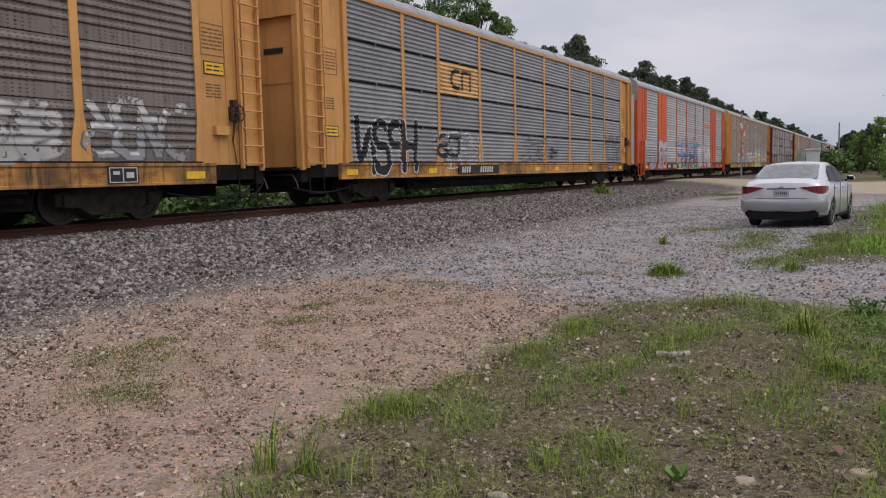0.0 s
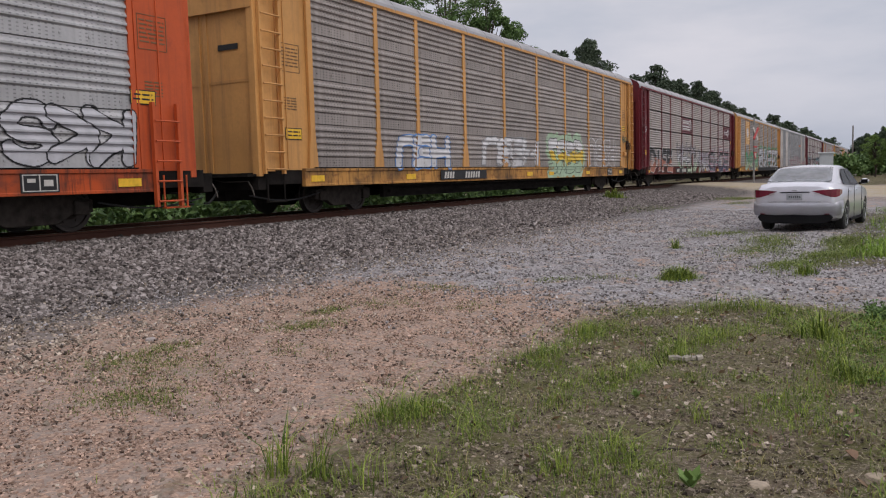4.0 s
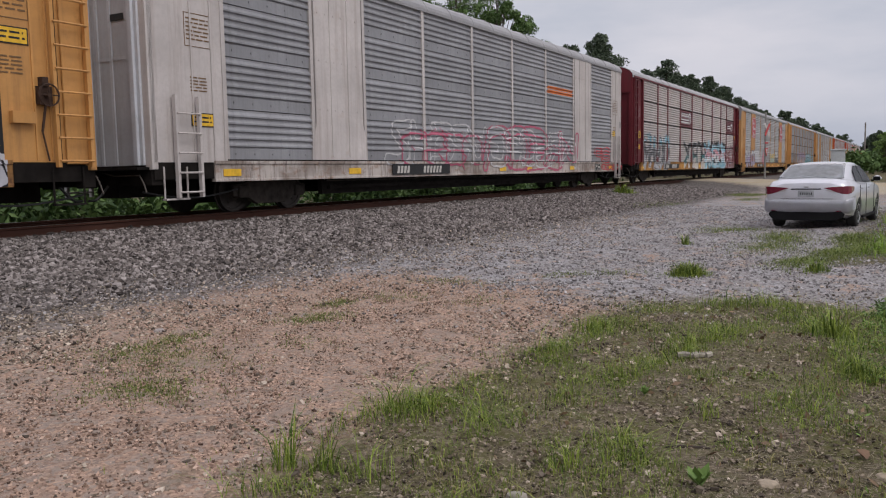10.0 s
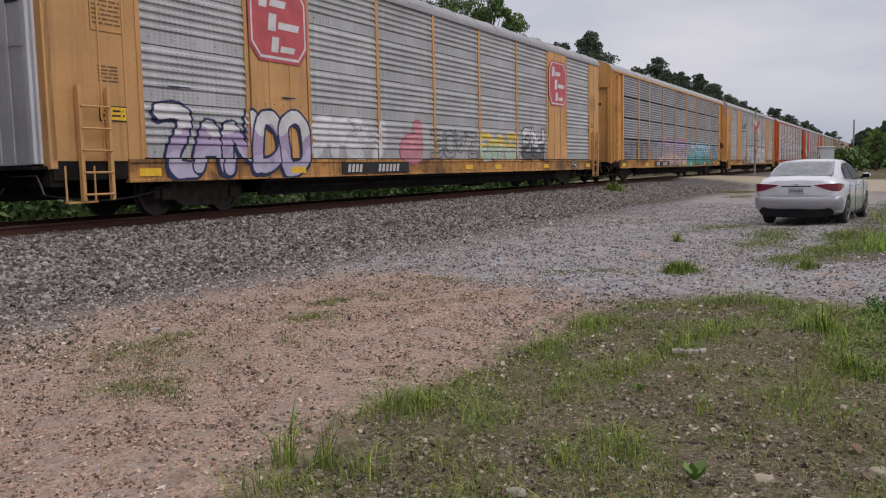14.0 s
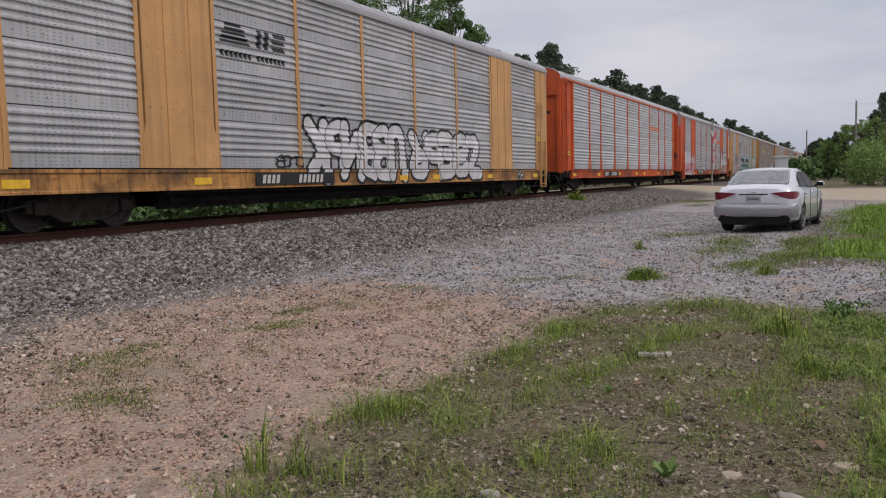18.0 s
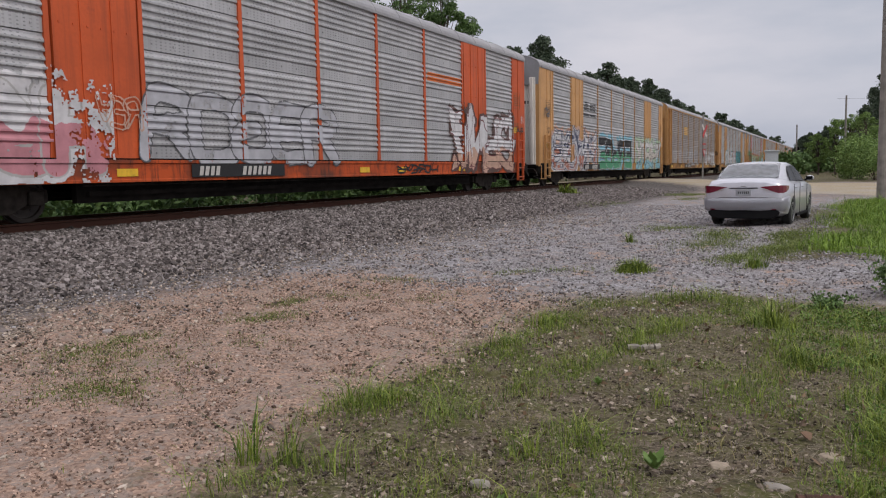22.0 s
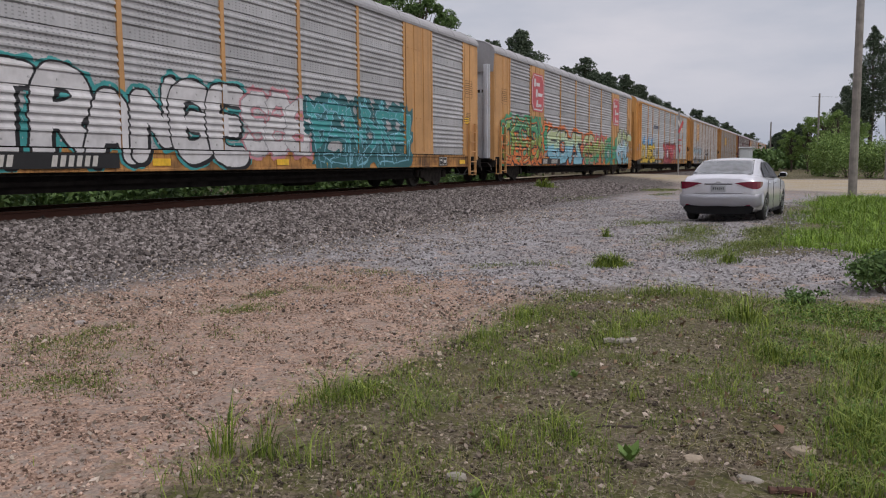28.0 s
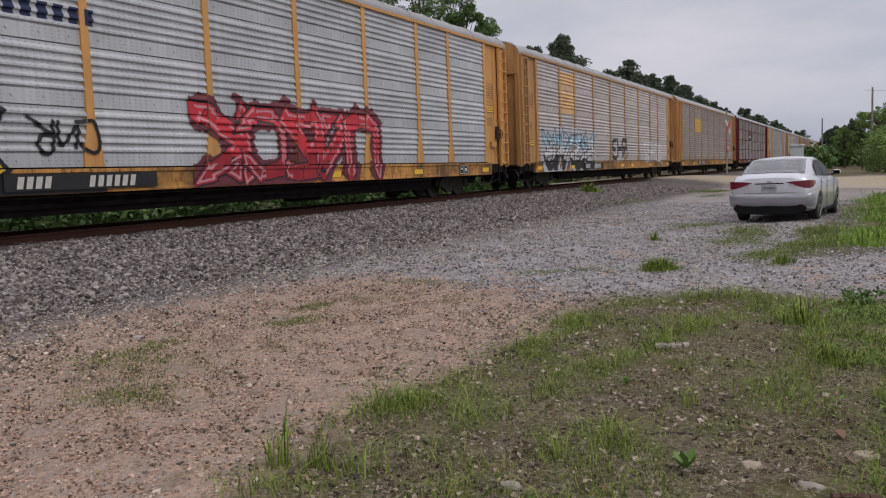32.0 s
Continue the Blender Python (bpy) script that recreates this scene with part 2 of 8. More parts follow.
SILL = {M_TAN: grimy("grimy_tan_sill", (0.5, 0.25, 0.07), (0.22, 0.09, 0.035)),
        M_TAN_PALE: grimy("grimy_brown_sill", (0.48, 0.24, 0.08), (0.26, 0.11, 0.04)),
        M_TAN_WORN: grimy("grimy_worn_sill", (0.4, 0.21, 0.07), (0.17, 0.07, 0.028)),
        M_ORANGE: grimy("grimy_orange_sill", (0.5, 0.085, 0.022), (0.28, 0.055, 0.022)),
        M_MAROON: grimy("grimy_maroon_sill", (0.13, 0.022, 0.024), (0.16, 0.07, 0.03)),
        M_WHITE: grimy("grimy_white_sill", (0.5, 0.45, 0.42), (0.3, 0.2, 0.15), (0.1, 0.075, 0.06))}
# grime plus the shade beneath the cars, both held in this near-black
M_UNDER = plain("grimy_shaded_steel", (0.014, 0.012, 0.011), 0.92, 0.0, 0.5, 3.0, 0.1)
M_TRUCK = plain("dusty_cast_iron", (0.036, 0.03, 0.026), 0.85, 0.0, 0.55, 5.0, 0.2)
M_BRAKE = plain("rusty_brake_iron", (0.05, 0.028, 0.02), 0.8, 0.1, 0.5, 14.0, 0.3)
M_DOOR = painted("cream_door_paint", (0.74, 0.7, 0.64), dirt=(0.3, 0.24, 0.2), rust=(0.45, 0.38, 0.32))
M_DOOR_GREY = painted("pale_galvanised_door", (0.6, 0.62, 0.66), 0.5, 0.2, dirt=(0.25, 0.24, 0.25), spec=0.4)
M_STEELBAR = plain("worn_steel", (0.09, 0.078, 0.068), 0.6, 0.2, 0.4, 8.0)
M_STENCIL = plain("faded_stencil", (0.16, 0.095, 0.045), 0.7)
M_STENCIL_PALE = plain("pale_stencil", (0.3, 0.2, 0.2), 0.7)
M_WHEEL = plain("wheel_steel", (0.05, 0.042, 0.038), 0.6, 0.5, 0.3, 5.0)
M_TREAD = plain("polished_tread", (0.35, 0.33, 0.32), 0.3, 0.9, 0.15)
# near-black that stands for shade inside slots and behind the panels
M_DARK = plain("gap_shade", (0.009, 0.008, 0.008), 0.95, 0.0, 0.2, 6.0, 0.05)
M_BLACK = plain("black_paint", (0.015, 0.015, 0.016), 0.55)
M_YELLOW = plain("yellow_reflector", (0.72, 0.43, 0.03), 0.45, 0.0, 0.25)
M_PALEBAR = plain("pale_lettering", (0.5, 0.48, 0.45), 0.6)
M_RAIL = painted("rusty_rail", (0.075, 0.033, 0.023), 0.8, 0.0, dirt=(0.025, 0.015, 0.012), streak=False, spec=0.2)
M_RAILTOP = plain("shiny_rail_head", (0.28, 0.26, 0.25), 0.3, 0.85, 0.2)
M_TIE = plain("creosoted_timber", (0.055, 0.042, 0.034), 0.9, 0.0, 0.4, 9.0)

# ---- building helpers ----


def box(bm, x0, x1, y0, y1, z0, z1):
    v = [bm.verts.new(p) for p in ((x0, y0, z0), (x1, y0, z0), (x1, y1, z0), (x0, y1, z0), (x0, y0, z1), (x1, y0, z1), (x1, y1, z1), (x0, y1, z1))]
    for f in ((3, 2, 1, 0), (4, 5, 6, 7), (0, 1, 5, 4), (1, 2, 6, 5), (2, 3, 7, 6), (3, 0, 4, 7)):
        bm.faces.new([v[i] for i in f])
    return v


def tube(bm, a, b, r0, r1=None, seg=8, caps=True):
    """A tapered round bar from a to b."""
    a, b = Vector(a), Vector(b)
    r1 = r0 if r1 is None else r1
    q = (b - a).to_track_quat("Z", "Y").to_matrix()
    rings = []
    for p, r in ((a, r0), (b, r1)):
        rings.append([bm.verts.new(p + q @ Vector((r * math.cos(2 * math.pi * i / seg), r * math.sin(2 * math.pi * i / seg), 0))) for i in range(seg)])
    for i in range(seg):
        bm.faces.new((rings[0][i], rings[0][(i + 1) % seg], rings[1][(i + 1) % seg], rings[1][i]))
    if caps:
        bm.faces.new(list(reversed(rings[0])))
        bm.faces.new(rings[1])


def prism(bm, pts, y0, y1):
    """A polygon in the xz plane, pulled from y0 (front) to y1."""
    a = [bm.verts.new((x, y0, z)) for x, z in pts]
    b = [bm.verts.new((x, y1, z)) for x, z in pts]
    k = len(pts)
    bm.faces.new(a)
    bm.faces.new(list(reversed(b)))
    for i in range(k):
        bm.faces.new((a[(i + 1) % k], a[i], b[i], b[(i + 1) % k]))


def lathe(bm, profile, seg=20, axis="y"):
    """Turns (along, radius) pairs about an axis."""
    rings = []
    for u, r in profile:
        ring = []
        for i in range(seg):
            c, s = r * math.cos(2 * math.pi * i / seg), r * math.sin(2 * math.pi * i / seg)
            ring.append(bm.verts.new((c, u, s) if axis == "y" else ((u, c, s) if axis == "x" else (c, s, u))))
        rings.append(ring)
    for k in range(len(rings) - 1):
        for i in range(seg):
            bm.faces.new((rings[k][i], rings[k][(i + 1) % seg], rings[k + 1][(i + 1) % seg], rings[k + 1][i]))
    bm.faces.new(rings[0])
    bm.faces.new(list(reversed(rings[-1])))


def mesh_of(name, bm, mat, bevel=0.0, smooth=False):
    if bevel:
        bmesh.ops.bevel(bm, geom=bm.edges[:], offset=bevel, segments=1, affect="EDGES", profile=0.5)
    bmesh.ops.recalc_face_normals(bm, faces=bm.faces[:])
    me = bpy.data.meshes.new(name)
    bm.to_mesh(me)
    bm.free()
    me.materials.append(mat)
    if smooth:
        me.polygons.foreach_set("use_smooth", [True] * len(me.polygons))
    return me


def part(name, bm, mat, parent, label="", at=(0, 0, 0), bevel=0.0, smooth=False):
    """Links a bmesh, or a mesh that other parts share, as one mesh object under a thing or a part."""
    me = bm if isinstance(bm, bpy.types.Mesh) else mesh_of(name, bm, mat, bevel, smooth)
    ob = new(name, me)
    ob.parent = parent
    ob.location = at
    if label:
        tagged(ob, label)
    return ob


SHARED = {}


def shared(key, mat, make, bevel=0.0, smooth=False):
    """One mesh for all alike pieces of one material."""
    k = (key, mat.name)
    if k not in SHARED:
        bm = bmesh.new()
        make(bm)
        SHARED[k] = mesh_of(str(key[0]) if isinstance(key, tuple) else key, bm, mat, bevel, smooth)
    return SHARED[k]


def thing(name, label, category, m=None, group="", kind=""):
    ob = new(name)
    ob.empty_display_size = 0.3
    if m is not None:
        ob.matrix_basis = m
    return tagged(ob, label, category, group, kind)


# ---- ground ----


def smooth01(a, b, v):
    t = np.clip((v - a) / (b - a), 0.0, 1.0)
    return t * t * (3 - 2 * t)


def road_near(y):
    """The x of the road's near edge at y."""
    return np.interp(y, [-60, -30, -15, -11, -8, -2, 4, 40], [24, 30, 38, 42, 48, 52, 53, 54])


def road_far(y):
    return np.interp(y, [-60, -30, -15, -2, 4, 40], [72, 66, 63, 60, 60, 62])


def road_mask(x, y):
    return smooth01(-1.2, 0.8, x - road_near(y)) * smooth01(-1.0, 1.0, road_far(y) - x)


def ground_z(x, y):
    s = np.where(y < 0, -y, y)
    near = np.interp(s, [0, 1.0, 1.9, 3.2, 5.2, 6.9], [-0.19, -0.17, -0.21, -0.36, -0.57, -0.6])
    far = np.interp(s, [0, 1.0, 1.9, 3.6, 5.5, 8.0, 12.0], [-0.19, -0.17, -0.21, -0.55, -1.0, -1.0, -0.7])
    z = np.where(y < 0, near, far)
    ramp_z = np.interp(s, [0, 2.4, 12, 20], [-0.015, -0.02, -0.5, -0.6])
    k = road_mask(x, y)
    z = z * (1 - k) + ramp_z * k
    z = z + 0.035 * np.sin(x * 0.9 + 1.3 * np.sin(y * 0.7)) * np.sin(y * 1.1 + 0.4) * smooth01(5.5, 8.0, s) * (1 - k)
    z = z + 0.02 * np.sin(x * 2.7 + y * 1.9) * np.sin(y * 3.3 - x) * smooth01(5.0, 7.0, s) * (1 - k)
    return z


def inside(poly, x, y):
    hit = np.zeros(x.shape, bool)
    for i in range(len(poly)):
        (x0, y0), (x1, y1) = poly[i - 1], poly[i]
        c = ((y0 > y) != (y1 > y)) & (x < (x1 - x0) * (y - y0) / (y1 - y0 + 1e-9) + x0)
        hit ^= c
    return hit


PINK = [(0.0, -7.7), (3.7, -7.7), (6.6, -6.5), (8.9, -6.8), (9.3, -8.2), (8.0, -10.1), (5.6, -10.7), (3.4, -10.8), (0.5, -11.0)]
TURF = [(-2, -11.6), (2.9, -11.0), (4.6, -10.75), (7.5, -10.75), (8.7, -11.35), (9.3, -12.6), (9.0, -14.2), (8.5, -20), (-2, -20)]
VERGE = [(14.2, -12.9), (19.0, -13.1), (24.0, -13.2), (30.0, -13.1), (34.5, -14.0), (31.0, -19.0), (26, -30), (12, -30), (11.5, -20), (12.9, -14.4)]


LUSH = [(4.2, -13.55), (5.4, -13.35), (6.6, -13.2), (8.2, -12.9), (8.9, -13.4), (8.7, -14.8), (4.2, -15.2)]
DIRT = [(12.2, -12.1), (19.0, -12.3), (27.0, -12.4), (27.0, -13.4), (13.0, -13.6)]


def soft_inside(poly, x, y, steps=1.0):
    """Share of a small spot round each place that lies inside."""
    acc = np.zeros(x.shape)
    for a in range(8):
        acc += inside(poly, x + 0.4 * steps * math.cos(a * 0.785), y + 0.4 * steps * math.sin(a * 0.785))
    return (acc + inside(poly, x, y)) / 9.0


def lines(*spans):
    out = []
    for a, b, step in spans:
        out += list(np.arange(a, b, step))
    return np.array(out + [spans[-1][1]])


def build_ground():
    xs = lines((-3000, -200, 400), (-200, -20, 20), (-20, 0, 1.0), (0, 16, 0.16), (16, 34, 0.4), (34, 70, 0.8), (70, 200, 5), (200, 3600, 200))
    ys = lines((-3000, -100, 290), (-100, -24, 8), (-24, -15, 0.6), (-15, -4, 0.16), (-4, 8, 0.35), (8, 40, 3), (40, 100, 10), (100, 3000, 290))
    X, Y = np.meshgrid(xs, ys, indexing="ij")
    Z = ground_z(X, Y)
    rng = np.random.default_rng(5)
    Z += rng.normal(0, 0.006, Z.shape) * ((np.abs(Y + 9) < 6) & (X > 0) & (X < 20))
    nx, ny = X.shape
    co = np.stack([X, Y, Z], -1).reshape(-1, 3)
    idx = np.arange(nx * ny).reshape(nx, ny)
    q = np.stack([idx[:-1, :-1], idx[1:, :-1], idx[1:, 1:], idx[:-1, 1:]], -1).reshape(-1, 4)
    me = bpy.data.meshes.new("ground")
    me.from_pydata(co.tolist(), [], q.tolist())
    fx, fy = X.ravel(), Y.ravel()
    layers = {
        "ballast": smooth01(7.2, 4.3, np.abs(fy)) * (1 - road_mask(fx, fy)),
        "pink": 0.5 * soft_inside(PINK, fx, fy, 1.2) + 0.5 * soft_inside(PINK, fx, fy, 2.6),
        "fresh": smooth01(6.5, 9.5, fx + 0.35 * (fy + 8)) * (1 - smooth01(28, 42, fx)),
        "turf": np.maximum(np.maximum(0.5 * (soft_inside(TURF, fx, fy, 0.8) + soft_inside(TURF, fx, fy, 2.2)), np.maximum(soft_inside(VERGE, fx, fy), 0.75 * soft_inside(DIRT, fx, fy))), np.maximum(smooth01(5, 8, fy) * (1 - road_mask(fx, fy)), smooth01(66, 72, fx) * smooth01(6, 9, -fy))),
        "road": road_mask(fx, fy),
    }
    for key, val in layers.items():
        at = me.attributes.new(key, "FLOAT", "POINT")
        at.data.foreach_set("value", val.astype(np.float32))
    me.polygons.foreach_set("use_smooth", [True] * len(me.polygons))
    me.materials.append(ground_material())
    return tagged(new("ground", me), "gravel lot and grassy verge sloping up to ballast", "ground", kind="structure")


def ground_material():
    m, n, l, b = material("ground")
    geo = n.new("ShaderNodeNewGeometry")
    pos = geo.outputs["Position"]

    def attr(name):
        a = n.new("ShaderNodeAttribute")
        a.attribute_name = name
        return a.outputs["Fac"]

    def edge(name, lo, hi, scale, amount):
        """A mask with a ragged border."""
        t = tex(n, l, "Noise", scale, 6.0, 0.7, pos)
        mth = n.new("ShaderNodeMath")
        mth.operation = "MULTIPLY_ADD"
        l.new(t.outputs["Fac"], mth.inputs[0])
        mth.inputs[1].default_value = amount
        l.new(attr(name), mth.inputs[2])
        return ramp(n, l, mth.outputs["Value"], (0, 0, 0), (1, 1, 1), lo + amount * 0.5, hi + amount * 0.5)

    stones = tex(n, l, "Voronoi", 26.0, coord=pos)
    small = tex(n, l, "Voronoi", 60.0, coord=pos)
    wide = tex(n, l, "Noise", 0.6, 5.0, 0.6, pos)
    mid = tex(n, l, "Noise", 3.5, 6.0, 0.7, pos)
    grain = tex(n, l, "Noise", 30.0, 5.0, 0.75, pos)
    # gravel, warm purple-grey, bluer where fresh stone was spread
    gravel = ramp(n, l, stones.outputs["Color"], (0.15, 0.124, 0.113), (0.37, 0.322, 0.3), 0.1, 0.9)
    fresh = ramp(n, l, stones.outputs["Color"], (0.18, 0.172, 0.177), (0.43, 0.417, 0.43), 0.1, 0.9)
    gravel = blend(n, l, edge("fresh", 0.1, 1.0, 1.1, 1.0), gravel, fresh)
    gravel = blend(n, l, ramp(n, l, mid.outputs["Fac"], (0, 0, 0), (0.75, 0.75, 0.75), 0.42, 0.72), gravel, (0.21, 0.18, 0.16))
    gravel = blend(n, l, ramp(n, l, wide.outputs["Fac"], (0, 0, 0), (0.6, 0.6, 0.6), 0.45, 0.8), gravel, (0.185, 0.16, 0.145))
    # dark ballast bed between its stones
    bed = ramp(n, l, stones.outputs["Color"], (0.06, 0.051, 0.047), (0.19, 0.168, 0.158), 0.1, 0.9)
    # pinkish crushed stone, mottled with grey
    rosy = ramp(n, l, small.outputs["Color"], (0.2, 0.128, 0.096), (0.52, 0.36, 0.27), 0.1, 0.9)
    rosy = blend(n, l, ramp(n, l, mid.outputs["Fac"], (0, 0, 0), (0.75, 0.75, 0.75), 0.45, 0.66), rosy, (0.235, 0.188, 0.157))
    rosy = blend(n, l, ramp(n, l, stones.outputs["Color"], (0, 0, 0), (0.7, 0.7, 0.7), 0.4, 0.8), rosy, (0.3, 0.252, 0.22))
    # bare soil and thatch under the grass
    soil = ramp(n, l, grain.outputs["Fac"], (0.04, 0.03, 0.02), (0.235, 0.185, 0.135), 0.3, 0.72)
    soil = blend(n, l, ramp(n, l, mid.outputs["Fac"], (0, 0, 0), (0.85, 0.85, 0.85), 0.36, 0.6), soil, (0.085, 0.09, 0.024))
    soil = blend(n, l, ramp(n, l, small.outputs["Color"], (0, 0, 0), (0.6, 0.6, 0.6), 0.55, 0.95), soil, (0.25, 0.2, 0.155))
    # near-black cells paint small shadow pockets into the soil colour
    soil = blend(n, l, ramp(n, l, stones.outputs["Color"], (0.6, 0.6, 0.6), (0, 0, 0), 0.1, 0.4), soil, (0.035, 0.03, 0.02))
    # tan road
    tan_ = ramp(n, l, grain.outputs["Fac"], (0.29, 0.233, 0.152), (0.43, 0.353, 0.236), 0.3, 0.7)
    tan_ = blend(n, l, ramp(n, l, wide.outputs["Fac"], (0, 0, 0), (0.7, 0.7, 0.7), 0.4, 0.7), tan_, (0.37, 0.345, 0.315))
    c = blend(n, l, edge("pink", 0.05, 1.15, 2.2, 1.6), gravel, rosy)
    c = blend(n, l, edge("turf", 0.2, 0.95, 2.6, 1.0), c, soil)
    c = blend(n, l, edge("road", 0.3, 0.7, 1.2, 0.3), c, tan_)
    c = blend(n, l, edge("ballast", 0.1, 0.95, 2.4, 1.0), c, bed)
    l.new(c, b.inputs["Base Color"])
    b.inputs["Roughness"].default_value = 0.92
    b.inputs["Specular IOR Level"].default_value = 0.15
    add = n.new("ShaderNodeMath")
    l.new(stones.outputs["Distance"], add.inputs[0])
    l.new(grain.outputs["Fac"], add.inputs[1])
    bump(n, l, b, add.outputs["Value"], 0.7, 0.03)
    return m


build_ground()

# ---- track ----


def build_track():
    for side in (-1, 1):
        bm = bmesh.new()
        c = 0.752 * side
        prof = [(-0.075, -0.175), (0.075, -0.175), (0.075, -0.16), (0.012, -0.135), (0.012, -0.045), (0.036, -0.035), (0.036, -0.006), (0.03, 0.0),
                (-0.03, 0.0), (-0.036, -0.006), (-0.036, -0.035), (-0.012, -0.045), (-0.012, -0.135), (-0.075, -0.16)]
        a = [bm.verts.new((-200, c + y, z)) for y, z in prof]
        e = [bm.verts.new((900, c + y, z)) for y, z in prof]
        for i in range(len(prof)):
            bm.faces.new((a[i], a[(i + 1) % len(prof)], e[(i + 1) % len(prof)], e[i]))
        me = mesh_of("rail", bm, M_RAIL)
        me.materials.append(M_RAILTOP)
        for p in me.polygons:
            if p.normal.z > 0.9 and p.center.z > -0.01:
                p.material_index = 1
        ob = tagged(new("rail", me), "rusty brown steel rail with a worn head on ballast", "rail", "rails of the track", "structure")
    tie = shared("tie", M_TIE, lambda bm: box(bm, -0.115, 0.115, -1.3, 1.3, -0.36, -0.178), 0.008)
    bed = thing("ties", "dark creosoted timber ties sunk in ballast", "railway ties", kind="structure")
    for i in range(120):
        part("tie", tie, M_TIE, bed, at=(-6 + i * 0.52, 0, random.uniform(-0.006, 0.006)))


build_track()

# ---- the train ----
POSTS = (-9.1, -7.1, -4.3, -1.43, 1.43, 4.3, 7.1, 9.1)
EDGES = (-11.8, *POSTS, 11.8)
BODY = 13.66
PANEL_Z, EAVE = 1.06, 5.14
ROW = (EAVE - PANEL_Z) / 4
SIDE = 1.50


def rib_profile(style):
    """(height within a row, depth) of the corrugated sheet, from below."""
    slit = 0.02 if style == "even" else 0.006
    out = [(0.0, 0.09), (slit - 0.002, 0.09), (slit, 0.0)]
    if style == "even":
        z0, count = 0.03, 8
    else:
        z0, count = 0.27, 5
        out += [(0.012, -0.014), (0.25, -0.014)]
    step = (ROW - slit - 0.012 - z0) / count
    for i in range(count):
        z = z0 + i * step
        out += [(z, 0.0), (z + step * 0.14, -0.042), (z + step * 0.36, -0.042), (z + step * 0.8, 0.0)]
    return out + [(ROW - slit, 0.0), (ROW - slit + 0.002, 0.09), (ROW, 0.09)]


PROFILE = {s: rib_profile(s) for s in ("even", "group")}


def rib_depth(style, z):
    """How far the sheet's face stands at height z (more negative is proud)."""
    if z < PANEL_Z or z > EAVE:
        return -0.06
    h = (z - PANEL_Z) % ROW
    p = PROFILE[style]
    return float(np.interp(h, [a for a, _ in p], [d for _, d in p]))


def make_panel(style, width):
    def make(bm):
        rows = []
        for z, d in PROFILE[style]:
            rows.append([bm.verts.new((x, d, z)) for x in (0.03, width - 0.03)])
        for a, b in zip(rows, rows[1:]):
            bm.faces.new((a[0], a[1], b[1], b[0]))
        if style == "group":
            k = max(2, round(width / 0.6))
            for i in range(k):
                x = width * (i + 0.5) / k
                box(bm, x - 0.018, x + 0.018, -0.028, -0.012, 0.12, 0.156)
        else:
            box(bm, width * 0.5 - 0.014, width * 0.5 + 0.014, -0.045, 0.0, ROW - 0.05, ROW + 0.03)
    return make


def make_post(half, flare, foot):
    def make(bm):
        pts = [(-flare, 0.0), (flare, 0.0), (flare * 0.85, foot * 0.45), (half, foot), (half, EAVE - PANEL_Z + 0.02), (-half, EAVE - PANEL_Z + 0.02), (-half, foot), (-flare * 0.85, foot * 0.45)]
        prism(bm, pts, -0.048, 0.02)
    return make


def make_sill(bm):
    prof = [(-0.06, 0.655), (0.06, 0.655), (0.06, 1.062), (-0.075, 1.062), (-0.075, 1.0), (-0.05, 0.995), (-0.05, 0.71), (-0.06, 0.7)]
    a = [bm.verts.new((-12.15, y, z)) for y, z in prof]
    b = [bm.verts.new((12.15, y, z)) for y, z in prof]
    bm.faces.new(a)
    bm.faces.new(list(reversed(b)))
    for i in range(len(prof)):
        bm.faces.new((a[(i + 1) % len(prof)], a[i], b[i], b[(i + 1) % len(prof)]))


def make_ladder(bm, width, z0, z1):
    for x in (0.0, width):
        box(bm, x - 0.03, x + 0.03, -0.04, 0.04, z0, z1)


def make_roof(bm, short=0.0):
    prof = [(-1.545, 5.12), (-1.56, 5.2), (-1.53, 5.3), (-1.42, 5.43), (-1.18, 5.56), (-0.8, 5.66), (-0.4, 5.72), (0, 5.74)]
    prof = prof + [(-y, z) for y, z in reversed(prof[:-1])]
    n = 20
    rings = []
    for i in range(n * 3 + 1):
        j, r = divmod(i, 3)
        x = -BODY + 2 * BODY * j / n + (0.0, 0.03, 0.06)[r]
        if i == n * 3:
            x = BODY
        x = min(x, BODY - short - 0.001 * (n * 3 - i))
        up = 0.022 if r == 1 else 0.0
        rings.append([bm.verts.new((x, y * (1 + up * 0.6), z + up * (1 if abs(y) < 1.5 else 0))) for y, z in prof])
    for a, b in zip(rings, rings[1:]):
        for i in range(len(prof) - 1):
            bm.faces.new((a[i], b[i], b[i + 1], a[i + 1]))


def make_gable(bm):
    prof = [(-1.54, 5.12), (-1.53, 5.3), (-1.42, 5.42), (-1.18, 5.55), (-0.8, 5.65), (0, 5.73), (0.8, 5.65), (1.18, 5.55), (1.42, 5.42), (1.53, 5.3), (1.54, 5.12), (1.5, 4.4), (-1.5, 4.4)]
    a = [bm.verts.new((0, y, z)) for y, z in prof]
    b = [bm.verts.new((0.05, y, z)) for y, z in prof]
    k = len(prof)
    bm.faces.new(a)
    bm.faces.new(list(reversed(b)))
    for i in range(k):
        bm.faces.new((a[(i + 1) % k], a[i], b[i], b[(i + 1) % k]))


